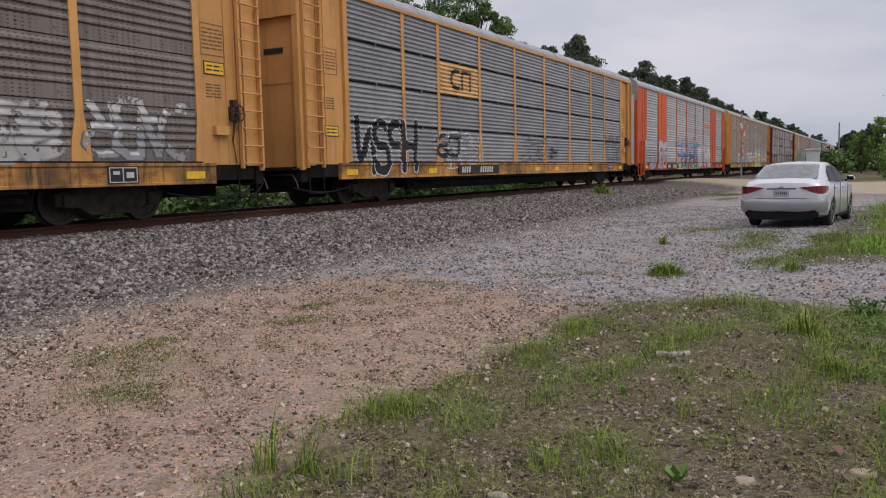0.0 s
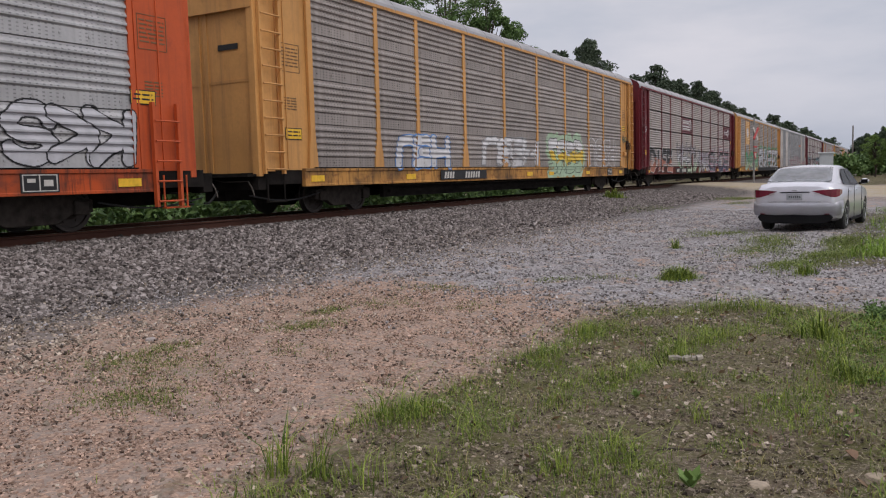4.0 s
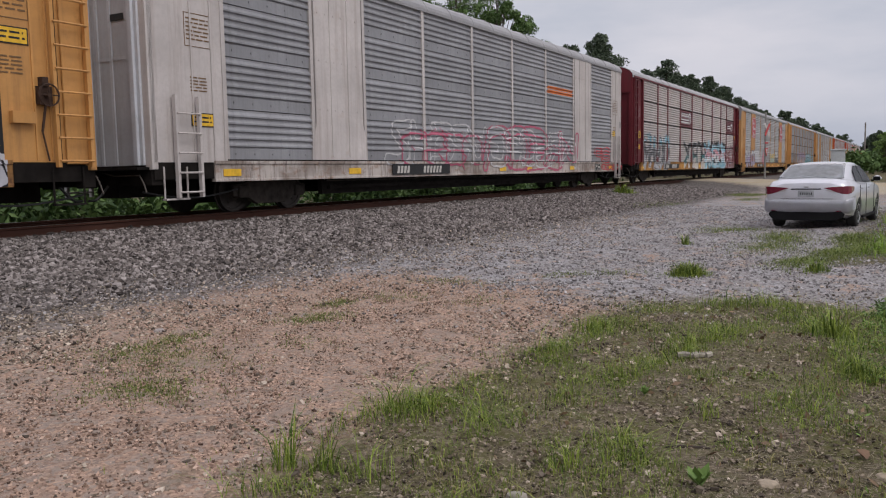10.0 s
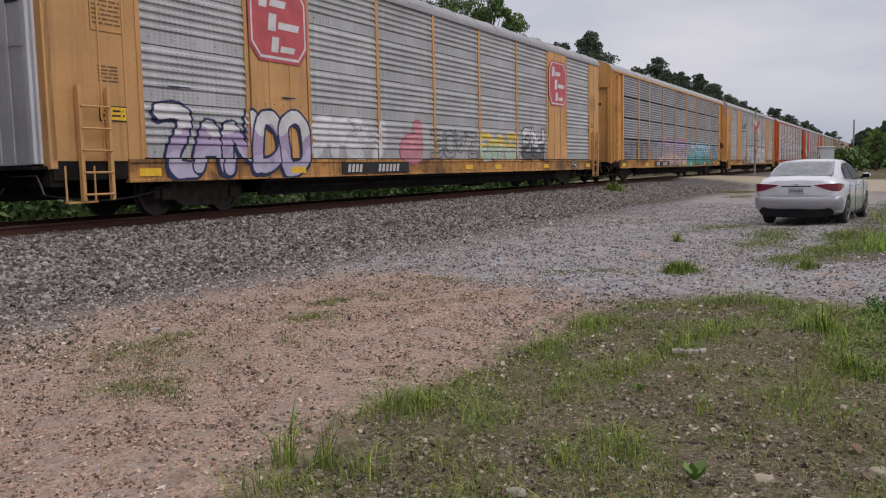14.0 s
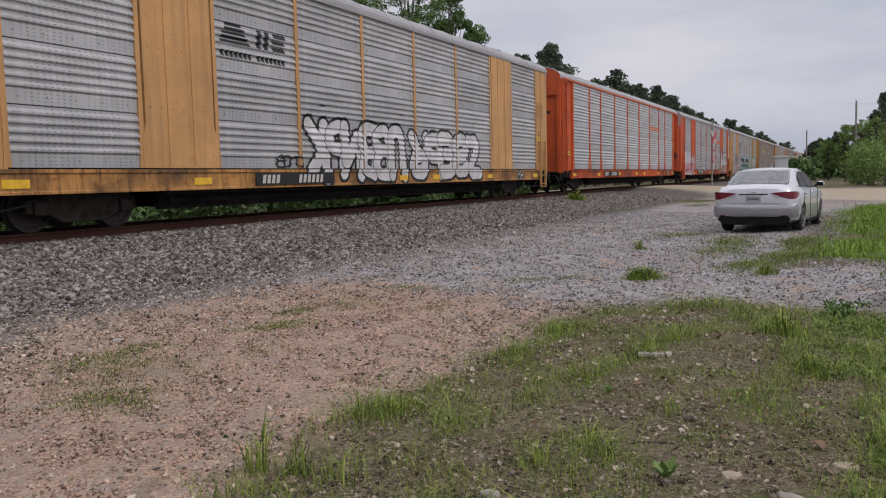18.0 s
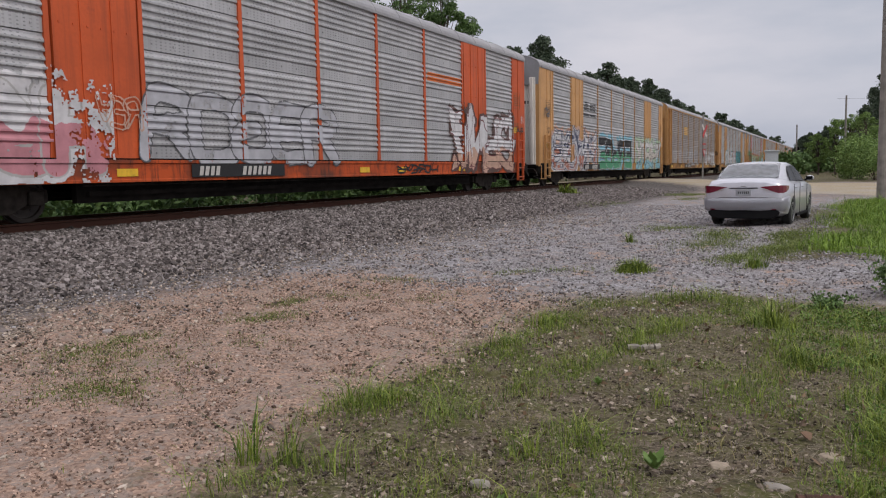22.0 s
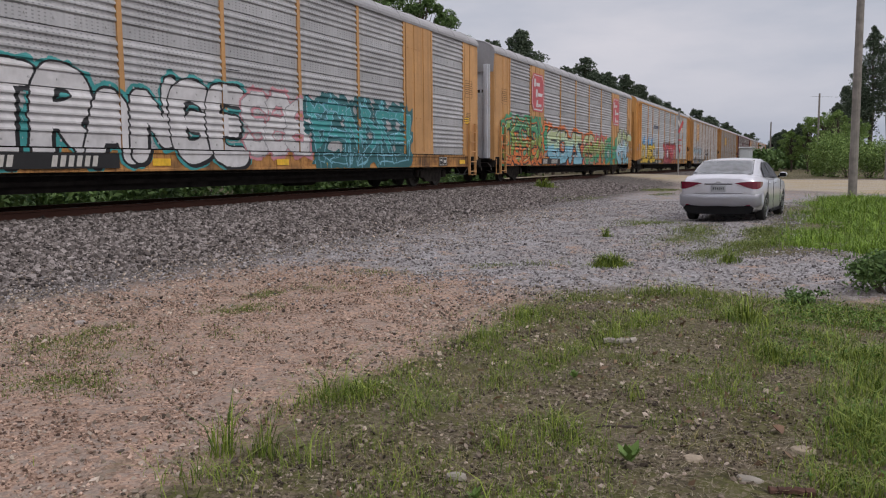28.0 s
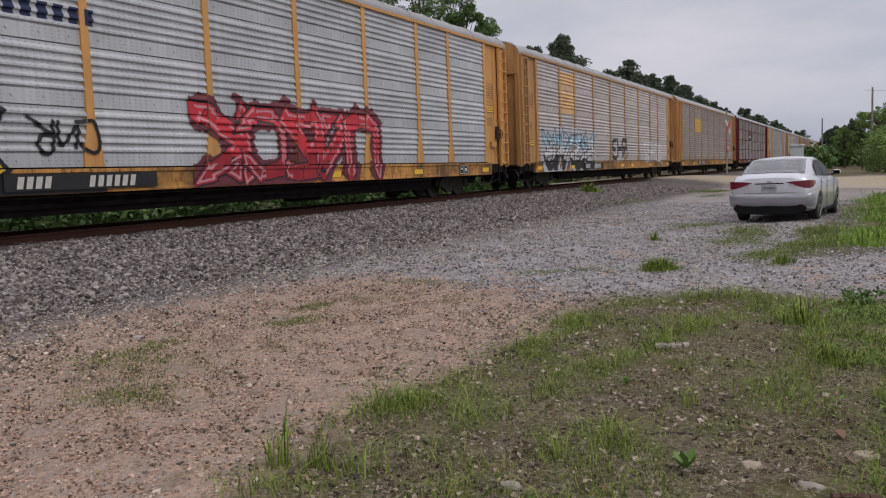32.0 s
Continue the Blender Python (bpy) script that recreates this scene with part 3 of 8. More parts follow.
def make_sideframe(bm):
    """The cast side frame of a truck, in the xz plane."""
    prism(bm, [(-1.15, 0.34), (-0.75, 0.34), (-0.45, 0.16), (0.45, 0.16), (0.75, 0.34), (1.15, 0.34), (1.15, 0.56), (0.8, 0.6), (0.5, 0.74), (-0.5, 0.74), (-0.8, 0.6), (-1.15, 0.56)], -0.07, 0.07)
    for s in (-1, 1):
        box(bm, s * 0.89 - 0.14, s * 0.89 + 0.14, -0.13, 0.1, 0.3, 0.54)


def make_springs(bm):
    for x in (-0.2, 0.0, 0.2):
        for k in range(6):
            tube(bm, (x, 0, 0.24 + k * 0.05), (x, 0, 0.265 + k * 0.05), 0.075, seg=8)


def make_wheelset(bm):
    for s in (-1, 1):
        prof = [(s * 0.66, 0.2), (s * 0.675, 0.36), (s * 0.68, 0.445), (s * 0.705, 0.445), (s * 0.715, 0.42), (s * 0.81, 0.415), (s * 0.812, 0.345), (s * 0.785, 0.33), (s * 0.775, 0.2), (s * 0.82, 0.12)]
        lathe(bm, prof, 24)
        for k in range(6):
            a = k * math.pi / 3
            tube(bm, (0.25 * math.cos(a), s * 0.772, 0.25 * math.sin(a)), (0.25 * math.cos(a), s * 0.79, 0.25 * math.sin(a)), 0.03, seg=6)
    tube(bm, (0, -1.05, 0), (0, 1.05, 0), 0.08, seg=10)


WHEELS = []
Spec = namedtuple("Spec", "kind style body panel words")


def bars(bm, x, z, w, rows, y, step=0.09, h=0.045, seed=1):
    """Small print that cannot be read, as rows of bars."""
    r = random.Random(seed)
    for i in range(rows):
        u = x
        while u < x + w:
            k = r.uniform(0.08, 0.22)
            box(bm, u, min(u + k, x + w), y - 0.004, y + 0.004, z - i * step, z - i * step + h)
            u += k + 0.04


def build_truck(car, x):
    truck = part("truck", shared("bolster", M_TRUCK, lambda bm: (box(bm, -0.22, 0.22, -1.0, 1.0, 0.42, 0.66), box(bm, -0.3, 0.3, -0.3, 0.3, 0.6, 0.78))), M_TRUCK, car, "dusty dark cast steel truck", (x, 0, 0))
    for s in (-1, 1):
        part("side_frame", shared("side_frame", M_TRUCK, make_sideframe, 0.015), M_TRUCK, truck, at=(0, s * 1.0, 0))
        part("spring_group", shared("spring_group", M_TRUCK, make_springs), M_TRUCK, truck, at=(0, s * 1.0, 0))
    for u in (-0.89, 0.89):
        w = part("wheelset", shared("wheelset", M_WHEEL, make_wheelset), M_WHEEL, truck, "pair of steel wheels on an axle", (u, 0, 0.42))
        WHEELS.append((w, u))
        part("brake_beam", shared("brake_beam", M_TRUCK, lambda bm: (box(bm, -0.05, 0.05, -0.9, 0.9, 0.36, 0.44), box(bm, -0.07, 0.07, -0.82, -0.7, 0.28, 0.54), box(bm, -0.07, 0.07, 0.7, 0.82, 0.28, 0.54))), M_TRUCK, truck, at=(u * 0.42, 0, 0))


def build_ladder(car, x, y, width, z0, z1, mat, step=0.36):
    lad = part("ladder", shared(("ladder", width, z0, z1), mat, lambda bm: make_ladder(bm, width, z0, z1)), mat, car, at=(x, y, 0))
    rung = shared(("rung", width), mat, lambda bm: tube(bm, (0, -0.05, 0), (width, -0.05, 0), 0.02, seg=6))
    z = z0 + 0.1
    while z < z1:
        part("rung", rung, mat, lad, at=(0, 0, z))
        z += step
    return lad


# slack in the couplers: how far a car runs from even spacing
SLACK = {5: -0.1, 6: -0.26, 7: -0.28, 8: -0.25, 9: -0.25, 10: -0.22, 11: -0.12, 12: -0.06}
ID_AT = {11: -5.2, 2: -5.5, 5: -6.2, 7: -6.3, 13: -5.6, 15: -6.0, 16: -6.0}


TAIL = 0.45


def build_car(k, spec):
    body, sheet = spec.body, spec.panel
    wide = spec.kind == 2
    tail = TAIL if wide else 0.0
    back = lambda e: -tail if e > 0 else 0.0
    car = thing("autorack_car", spec.words, "railcar", group="cars of the freight train")
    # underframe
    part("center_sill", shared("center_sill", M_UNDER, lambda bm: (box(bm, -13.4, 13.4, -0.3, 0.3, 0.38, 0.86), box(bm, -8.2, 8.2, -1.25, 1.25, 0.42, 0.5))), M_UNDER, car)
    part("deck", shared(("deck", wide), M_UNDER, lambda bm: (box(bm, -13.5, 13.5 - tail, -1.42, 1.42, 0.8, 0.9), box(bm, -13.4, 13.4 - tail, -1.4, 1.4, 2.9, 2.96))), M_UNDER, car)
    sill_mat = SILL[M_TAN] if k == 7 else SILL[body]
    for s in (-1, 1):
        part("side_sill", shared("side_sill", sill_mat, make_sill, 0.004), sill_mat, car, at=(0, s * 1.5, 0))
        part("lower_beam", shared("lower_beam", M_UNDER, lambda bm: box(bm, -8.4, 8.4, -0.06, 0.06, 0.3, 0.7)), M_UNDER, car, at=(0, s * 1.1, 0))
    # sides
    for s in (-1, 1):
        turn = 0 if s < 0 else math.pi
        for i in range(9):
            x0, x1 = EDGES[i], EDGES[i + 1]
            w = x1 - x0
            if wide and i in (1, 7):
                def plate(bm, w=w):
                    prism(bm, [(0.0, -0.02), (w, -0.02), (w, 0.55), (w - 0.1, 0.85), (w - 0.1, 4.1), (0.1, 4.1), (0.1, 0.85), (0.0, 0.55)], -0.055, 0.02)
                    for u in (0.33, 0.66):
                        box(bm, w * u - 0.02, w * u + 0.02, -0.075, -0.05, 0.1, 4.05)
                    for h in (1.15, 2.25, 3.3):
                        for j in range(6):
                            box(bm, w * (j + 0.8) / 7 - 0.016, w * (j + 0.8) / 7 + 0.016, -0.07, -0.05, h, h + 0.032)
                ob = part("side_plate", shared(("side_plate", round(w, 2)), body, plate), body, car, at=(x0 if s < 0 else x1, s * SIDE, PANEL_Z))
                ob.rotation_euler.z = turn
                continue
            if s < 0:
                me = shared(("panel", spec.style, round(w, 2)), sheet, make_panel(spec.style, w))
                for r in range(4):
                    part("panel", me, sheet, car, at=(x0, -SIDE, PANEL_Z + r * ROW))
            else:
                def tall(bm, w=w):
                    rows = []
                    for r in range(4):
                        for z, d in PROFILE[spec.style]:
                            rows.append([bm.verts.new((x, d, z + r * ROW)) for x in (0.03, w - 0.03)])
                    for a, b in zip(rows, rows[1:]):
                        bm.faces.new((a[0], a[1], b[1], b[0]))
                ob = part("panel", shared(("tall_panel", spec.style, round(w, 2)), sheet, tall), sheet, car, at=(x1, SIDE, PANEL_Z))
                ob.rotation_euler.z = turn
        for x in POSTS + (-11.8, 11.8):
            if wide and abs(x) > 7.0:
                half, flare, foot = 0.05, 0.07, 0.5
            else:
                half, flare, foot = (0.06, 0.075, 0.5) if wide else (0.08, 0.205, 0.8)
            if abs(x) > 11 and not wide:
                half, flare, foot = 0.085, 0.16, 0.8
            ob = part("post", shared(("post", half, flare), body, make_post(half, flare, foot)), body, car, at=(x, s * SIDE, PANEL_Z))
            ob.rotation_euler.z = turn
        part("eave_rail", shared(("eave_rail", wide), body if not wide else M_ROOF, lambda bm: box(bm, -13.4, 13.4 - tail, -0.05, 0.05, EAVE - 0.01, EAVE + 0.07)), body, car, at=(0, s * 1.52, 0))
        for e in (-1, 1):
            half_w = 0.87 + back(e) / 2
            def sheet_end(bm):
                box(bm, -half_w, half_w, -0.03, 0.03, 1.03, 5.14)
            ob = part("end_panel", shared(("end_panel", half_w), body, sheet_end), body, car, at=(e * 12.72 + back(e) / 2, s * (1.5 if wide else 1.44), 0))
            ob.rotation_euler.z = turn
            if s < 0:
                rib = shared("panel_rib", body, lambda bm: box(bm, -0.015, 0.015, -0.05, -0.028, 1.06, 5.1))
                for h in (-0.6, -0.1) if wide else (-0.1 * e, 0.16 * e):
                    part("panel_rib", rib, body, ob, at=(h if not wide else h * e, 0, 0))
                if not wide and e > 0:
                    # solid near-black strip in place of the shade in the slot
                    part("door_slot", shared("door_slot", M_DARK, lambda bm: box(bm, -0.055, 0.055, -0.034, -0.02, 1.0, 5.12)), M_DARK, ob, "near-black strip for the shaded slot beside the end door", (0.27 * e, 0, 0))
                if not wide:
                    part("ladder_board", shared("ladder_board", body, lambda bm: box(bm, -0.2, 0.2, -0.075, -0.035, 1.0, 5.1), 0.01), body, ob, at=(0.58 * e, 0, 0))
                # foot of the end panel: grime, with shade put into its black
                part("grimy_foot", shared("grimy_foot", M_UNDER, lambda bm: box(bm, -0.72, 0.72, -0.02, 0.05, 0.72, 1.04)), M_UNDER, ob, "grimy steel below the end panel, blackened to include its shade", (0.14 * e, 0, 0))
            part("corner_post", shared("corner_post", body, lambda bm: box(bm, -0.07, 0.07, -0.09, 0.09, 0.9, 5.16), 0.01), body, car, at=(e * 13.56 + back(e), s * 1.44, 0))
    # near-black strips on the side draw the shade of the panel slots
    part("panel_gap", shared("panel_gap", M_DARK, lambda bm: box(bm, -11.8, 11.8, -0.066, 0.0, 1.064, 1.09)), M_DARK, car, "near-black strip for the shaded slot under the panels", (0, -SIDE, 0))
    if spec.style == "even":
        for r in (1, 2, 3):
            part("row_gap", shared("row_gap", M_DARK, lambda bm: box(bm, -11.8, 11.8, -0.03, 0.02, -0.02, 0.02)), M_DARK, car, "near-black strip for the shaded slot between panel rows", (0, -SIDE, PANEL_Z + r * ROW))
    # added near-black sheets give the shade of the car's interior
    part("inner_screen", shared(("inner_screen", wide), M_DARK, lambda bm: (box(bm, -13.3, 13.3 - tail, -1.38, -1.36, 0.95, 5.1), box(bm, -13.3, 13.3 - tail, 1.36, 1.38, 0.95, 5.1))), M_DARK, car, "near-black sheet for the interior shade behind the side panels")
    part("roof", shared(("roof", wide), M_ROOF, lambda bm: make_roof(bm, tail)), M_ROOF, car, "ribbed arched sheet metal roof")
    # ends
    door_mat = body
    if wide and k in (2, 6, 8, 12, 16):
        door_mat = M_DOOR_GREY
    elif wide and k in (10, 13):
        door_mat = M_DOOR
    for e in (-1, 1):
        part("roof_end", shared("roof_end", M_ROOF if wide else body, make_gable), body, car, at=(e * (BODY - 0.04) - 0.025 + back(e), 0, 0))
        for s in (-1, 1):
            def leaf(bm):
                box(bm, -0.04, 0.04, -0.73, 0.73, 0.98, 4.95)
            door = part("end_door", shared("end_door", door_mat, leaf), door_mat, car, at=(e * 13.5 + back(e), s * 0.735, 0))
            seam = shared("door_rib", door_mat, lambda bm: box(bm, -0.065, 0.065, -0.035, 0.035, 1.0, 4.93))
            for y in (-0.62, -0.2, 0.25, 0.62) if wide else (-0.62, 0.62):
                part("door_rib", seam, door_mat, door, at=(0, y, 0))
            part("door_rail", shared("door_rail", door_mat, lambda bm: box(bm, -0.052, 0.052, -0.58, 0.58, 2.9, 2.96)), door_mat, door)
            if e < 0 and s < 0:
                part("door_bar", shared("door_bar", M_BLACK, lambda bm: box(bm, -0.06, -0.042, -0.28, 0.28, 3.6, 3.72)), M_BLACK, door)
        if wide:
            build_ladder(car, e * 12.85 - 0.28 + back(e), -1.62, 0.56, 0.38, 2.25, body)
            build_ladder(car, e * 12.85 - 0.28 + back(e), 1.62, 0.56, 0.38, 2.25, body, 0.5)
            part("door_edge", shared("door_edge", M_DOOR if k in (10, 13) else M_DOOR_GREY, lambda bm: (box(bm, -0.05, 0.05, -0.16, 0.12, 0.98, 4.7), box(bm, -0.1, 0.1, -0.07, 0.05, 0.98, 4.7)), 0.012), M_DOOR_GREY, car, "scuffed steel door edge", (e * 13.62 + back(e), -1.2, 0))
        else:
            build_ladder(car, e * 13.2 - 0.3, -1.58, 0.6, 0.95, 5.1, body)
            build_ladder(car, e * 13.2 - 0.3, 1.58, 0.6, 0.95, 5.1, body, 0.5)
        part("step", shared("step", body if wide else M_UNDER, lambda bm: (tube(bm, (-0.27, 0, 0.95), (-0.27, 0, 0.36), 0.018, seg=6), tube(bm, (0.27, 0, 0.95), (0.27, 0, 0.36), 0.018, seg=6), box(bm, -0.28, 0.28, -0.05, 0.05, 0.34, 0.37))), M_UNDER, car, at=(e * 13.1 + back(e), -1.52, 0))
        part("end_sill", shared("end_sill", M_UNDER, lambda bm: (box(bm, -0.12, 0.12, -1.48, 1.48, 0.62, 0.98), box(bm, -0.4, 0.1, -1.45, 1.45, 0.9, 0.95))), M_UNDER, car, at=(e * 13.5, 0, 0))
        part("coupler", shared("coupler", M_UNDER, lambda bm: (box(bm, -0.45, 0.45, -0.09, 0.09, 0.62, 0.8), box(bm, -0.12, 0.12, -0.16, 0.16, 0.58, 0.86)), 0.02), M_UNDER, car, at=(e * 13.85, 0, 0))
        def hose(bm):
            pts = [(0, 0, 0.62), (0.12, -0.05, 0.45), (0.25, -0.05, 0.36), (0.42, 0.0, 0.36)]
            for a, b in zip(pts, pts[1:]):
                tube(bm, a, b, 0.025, seg=6)
        def lever(bm):
            pts = [(0, -1.42, 0.66), (0.02, -1.3, 0.8), (0.04, -0.6, 0.8), (0.12, -0.15, 0.86)]
            for a, b in zip(pts, pts[1:]):
                tube(bm, a, b, 0.014, seg=6)
            tube(bm, (0, -1.42, 0.66), (0.03, -1.45, 0.5), 0.014, seg=6)
        part("coupler_lever", shared("coupler_lever", M_STEELBAR, lever), M_STEELBAR, car, "pale steel uncoupling lever", (e * 13.75, 0, 0))
        def sagging(bm):
            pts = [(u, -1.2, 0.5 - 0.14 * math.sin(math.pi * (u + 1.2) / 2.4)) for u in np.linspace(-1.2, 1.2, 9)]
            for a, b in zip(pts, pts[1:]):
                tube(bm, a, b, 0.018, seg=5, caps=False)
        part("brake_line", shared("brake_line", M_BLACK, sagging), M_BLACK, car, at=(e * 12.4, 0, 0))
        ob = part("air_hose", shared("air_hose", M_BLACK, hose), M_BLACK, car, at=(e * 13.7, -0.4, 0))
        ob.rotation_euler.z = 0 if e > 0 else math.pi
        build_truck(car, e * 10.05)
    # fittings
    part("brake_reservoir", shared("brake_reservoir", M_UNDER, lambda bm: (tube(bm, (-0.6, 0, 0.36), (0.6, 0, 0.36), 0.2, seg=12), box(bm, 0.9, 1.4, -0.3, 0.3, 0.25, 0.55))), M_UNDER, car, at=(2.5, -0.7, 0.05))
    part("train_pipe", shared("train_pipe", M_TRUCK, lambda bm: (tube(bm, (-8.3, 0, 0.62), (8.3, 0, 0.6), 0.03, seg=6), tube(bm, (-8.3, 0.06, 0.55), (4.0, 0.06, 0.56), 0.018, seg=6))), M_TRUCK, car, at=(0, -1.2, 0))
    for x in (-11.7, -7.6, -3.4, 0.6, 2.7, 6.9, 11.6):
        part("reflector", shared("reflector", M_YELLOW, lambda bm: box(bm, -0.24, 0.24, -0.006, 0.006, 0.76, 0.9)), M_YELLOW, car, "yellow safety reflector", (x, -1.558, 0))
    bar = M_STENCIL if body is not M_MAROON else M_STENCIL_PALE
    for wx, wz in ((-12.4, 0.0), (12.3 if not wide else 12.0, 1.1 if not wide else 0.5)):
        lab = part("warning_label", shared("warning_label", M_BLACK, lambda bm: box(bm, -0.28, 0.28, -0.004, 0.004, 1.70, 1.96)), M_BLACK, car, "small yellow warning label with a dark border", (wx, -1.478 if not wide else -1.54, wz))
        part("label_face", shared("label_face", M_YELLOW, lambda bm: box(bm, -0.26, 0.26, -0.003, 0.003, 1.72, 1.94)), M_YELLOW, lab, at=(0, -0.004, 0))
        part("label_print", shared("label_print", M_BLACK, lambda bm: (bars(bm, -0.2, 1.86, 0.4, 1, 0, seed=11, h=0.03), bars(bm, -0.22, 1.78, 0.44, 1, 0, seed=12, h=0.03))), M_BLACK, lab, at=(0, -0.007, 0))
    for e in (-1, 1):
        def print_(bm):
            bars(bm, -0.35, 3.68, 0.55, 6, 0, 0.075, 0.026, seed=3)
            bars(bm, -0.3, 2.6, 0.4, 5, 0, 0.06, 0.024, seed=5)
        def outline_(bm):
            for x0, x1, z0, z1 in ((-0.4, 0.25, 3.785, 3.797), (-0.4, 0.25, 3.18, 3.192), (-0.4, -0.388, 3.18, 3.797), (0.238, 0.25, 3.18, 3.797)):
                box(bm, x0, x1, -0.004, 0.004, z0, z1)
        spot = (e * 12.36, -1.474 if not wide else -1.534, 0)
        part("stencil", shared("stencil", bar, print_), bar, car, "faded stencilled markings", spot)
        part("stencil_border", shared("stencil_border", bar, outline_), bar, car, at=spot)
    plate = part("id_panel", shared("id_panel", M_BLACK, lambda bm: box(bm, -1.5, 1.5, -0.005, 0.005, 0.72, 0.99)), M_BLACK, car, "black panel of painted car markings", (ID_AT.get(k, -4.5), -1.588, 0))
    def mark(bm):
        for v in box(bm, 0, 0.105, -0.006, 0.006, 0.755, 0.945):
            v.co.x += 0.22 * (v.co.z - 0.755)
    for u in (-1.3, -1.14, -0.98, -0.82, 0.02, 0.19, 0.36, 0.53, 0.7, 0.87):
        part("marking", shared("marking", M_PALEBAR, mark), M_PALEBAR, plate, at=(u, -0.003, 0))
    lab = part("inspection_label", shared("inspection_label", M_BLACK, lambda bm: box(bm, -0.33, 0.33, -0.005, 0.005, 0.7, 1.0)), M_BLACK, car, at=(9.9, -1.56, 0))
    part("label_frame", shared("label_frame", M_PALEBAR, lambda bm: (box(bm, -0.3, -0.28, -0.005, 0.005, 0.72, 0.98), box(bm, 0.28, 0.3, -0.005, 0.005, 0.72, 0.98), box(bm, -0.02, 0.0, -0.005, 0.005, 0.72, 0.98), box(bm, -0.3, 0.3, -0.005, 0.005, 0.97, 0.985), box(bm, -0.3, 0.3, -0.005, 0.005, 0.72, 0.735), box(bm, -0.22, -0.08, -0.005, 0.005, 0.86, 0.92), box(bm, 0.06, 0.22, -0.005, 0.005, 0.8, 0.9))), M_PALEBAR, lab, at=(0, -0.004, 0))
    if not wide:
        def brake(bm):
            box(bm, -0.1, 0.12, -0.1, 0.0, 1.92, 2.2)
            box(bm, -0.05, 0.05, -0.12, 0.0, 2.2, 2.34)
            tube(bm, (0, -0.1, 2.06), (0, -0.2, 2.06), 0.035, seg=8)
            tube(bm, (0.02, -0.06, 1.92), (-0.06, -0.06, 1.5), 0.02, seg=6)
            tube(bm, (-0.06, -0.06, 1.5), (0.03, -0.06, 1.05), 0.014, seg=6)
            tube(bm, (0.1, -0.08, 2.1), (0.2, -0.1, 1.78), 0.018, seg=6)
        hb = part("hand_brake", shared("hand_brake", M_BRAKE, brake), M_BRAKE, car, "rusty dark hand brake gear", (12.75, -1.47, 0))
        def wheel_ring(bm):
            ring = [(0.17 * math.cos(q * math.pi / 8), -0.19, 2.06 + 0.17 * math.sin(q * math.pi / 8)) for q in range(17)]
            for p, q in zip(ring, ring[1:]):
                tube(bm, p, q, 0.014, seg=5, caps=False)
            for q in (0, 4, 8, 12):
                tube(bm, (0, -0.19, 2.06), ring[q], 0.011, seg=5)
        part("brake_wheel", shared("brake_wheel", M_BRAKE, wheel_ring), M_BRAKE, hb)
        part("brake_shelf", shared("brake_shelf", body, lambda bm: box(bm, -0.3, 0.06, -0.1, 0.0, 1.62, 1.8)), body, car, at=(12.5, -1.47, 0))
    car.location = (FIRST_GAP + PITCH * (k - 0.5) + SLACK.get(k, 0.0), 0, 0)
    return car


W_TAN = "tan autorack railcar with corrugated grey side panels"
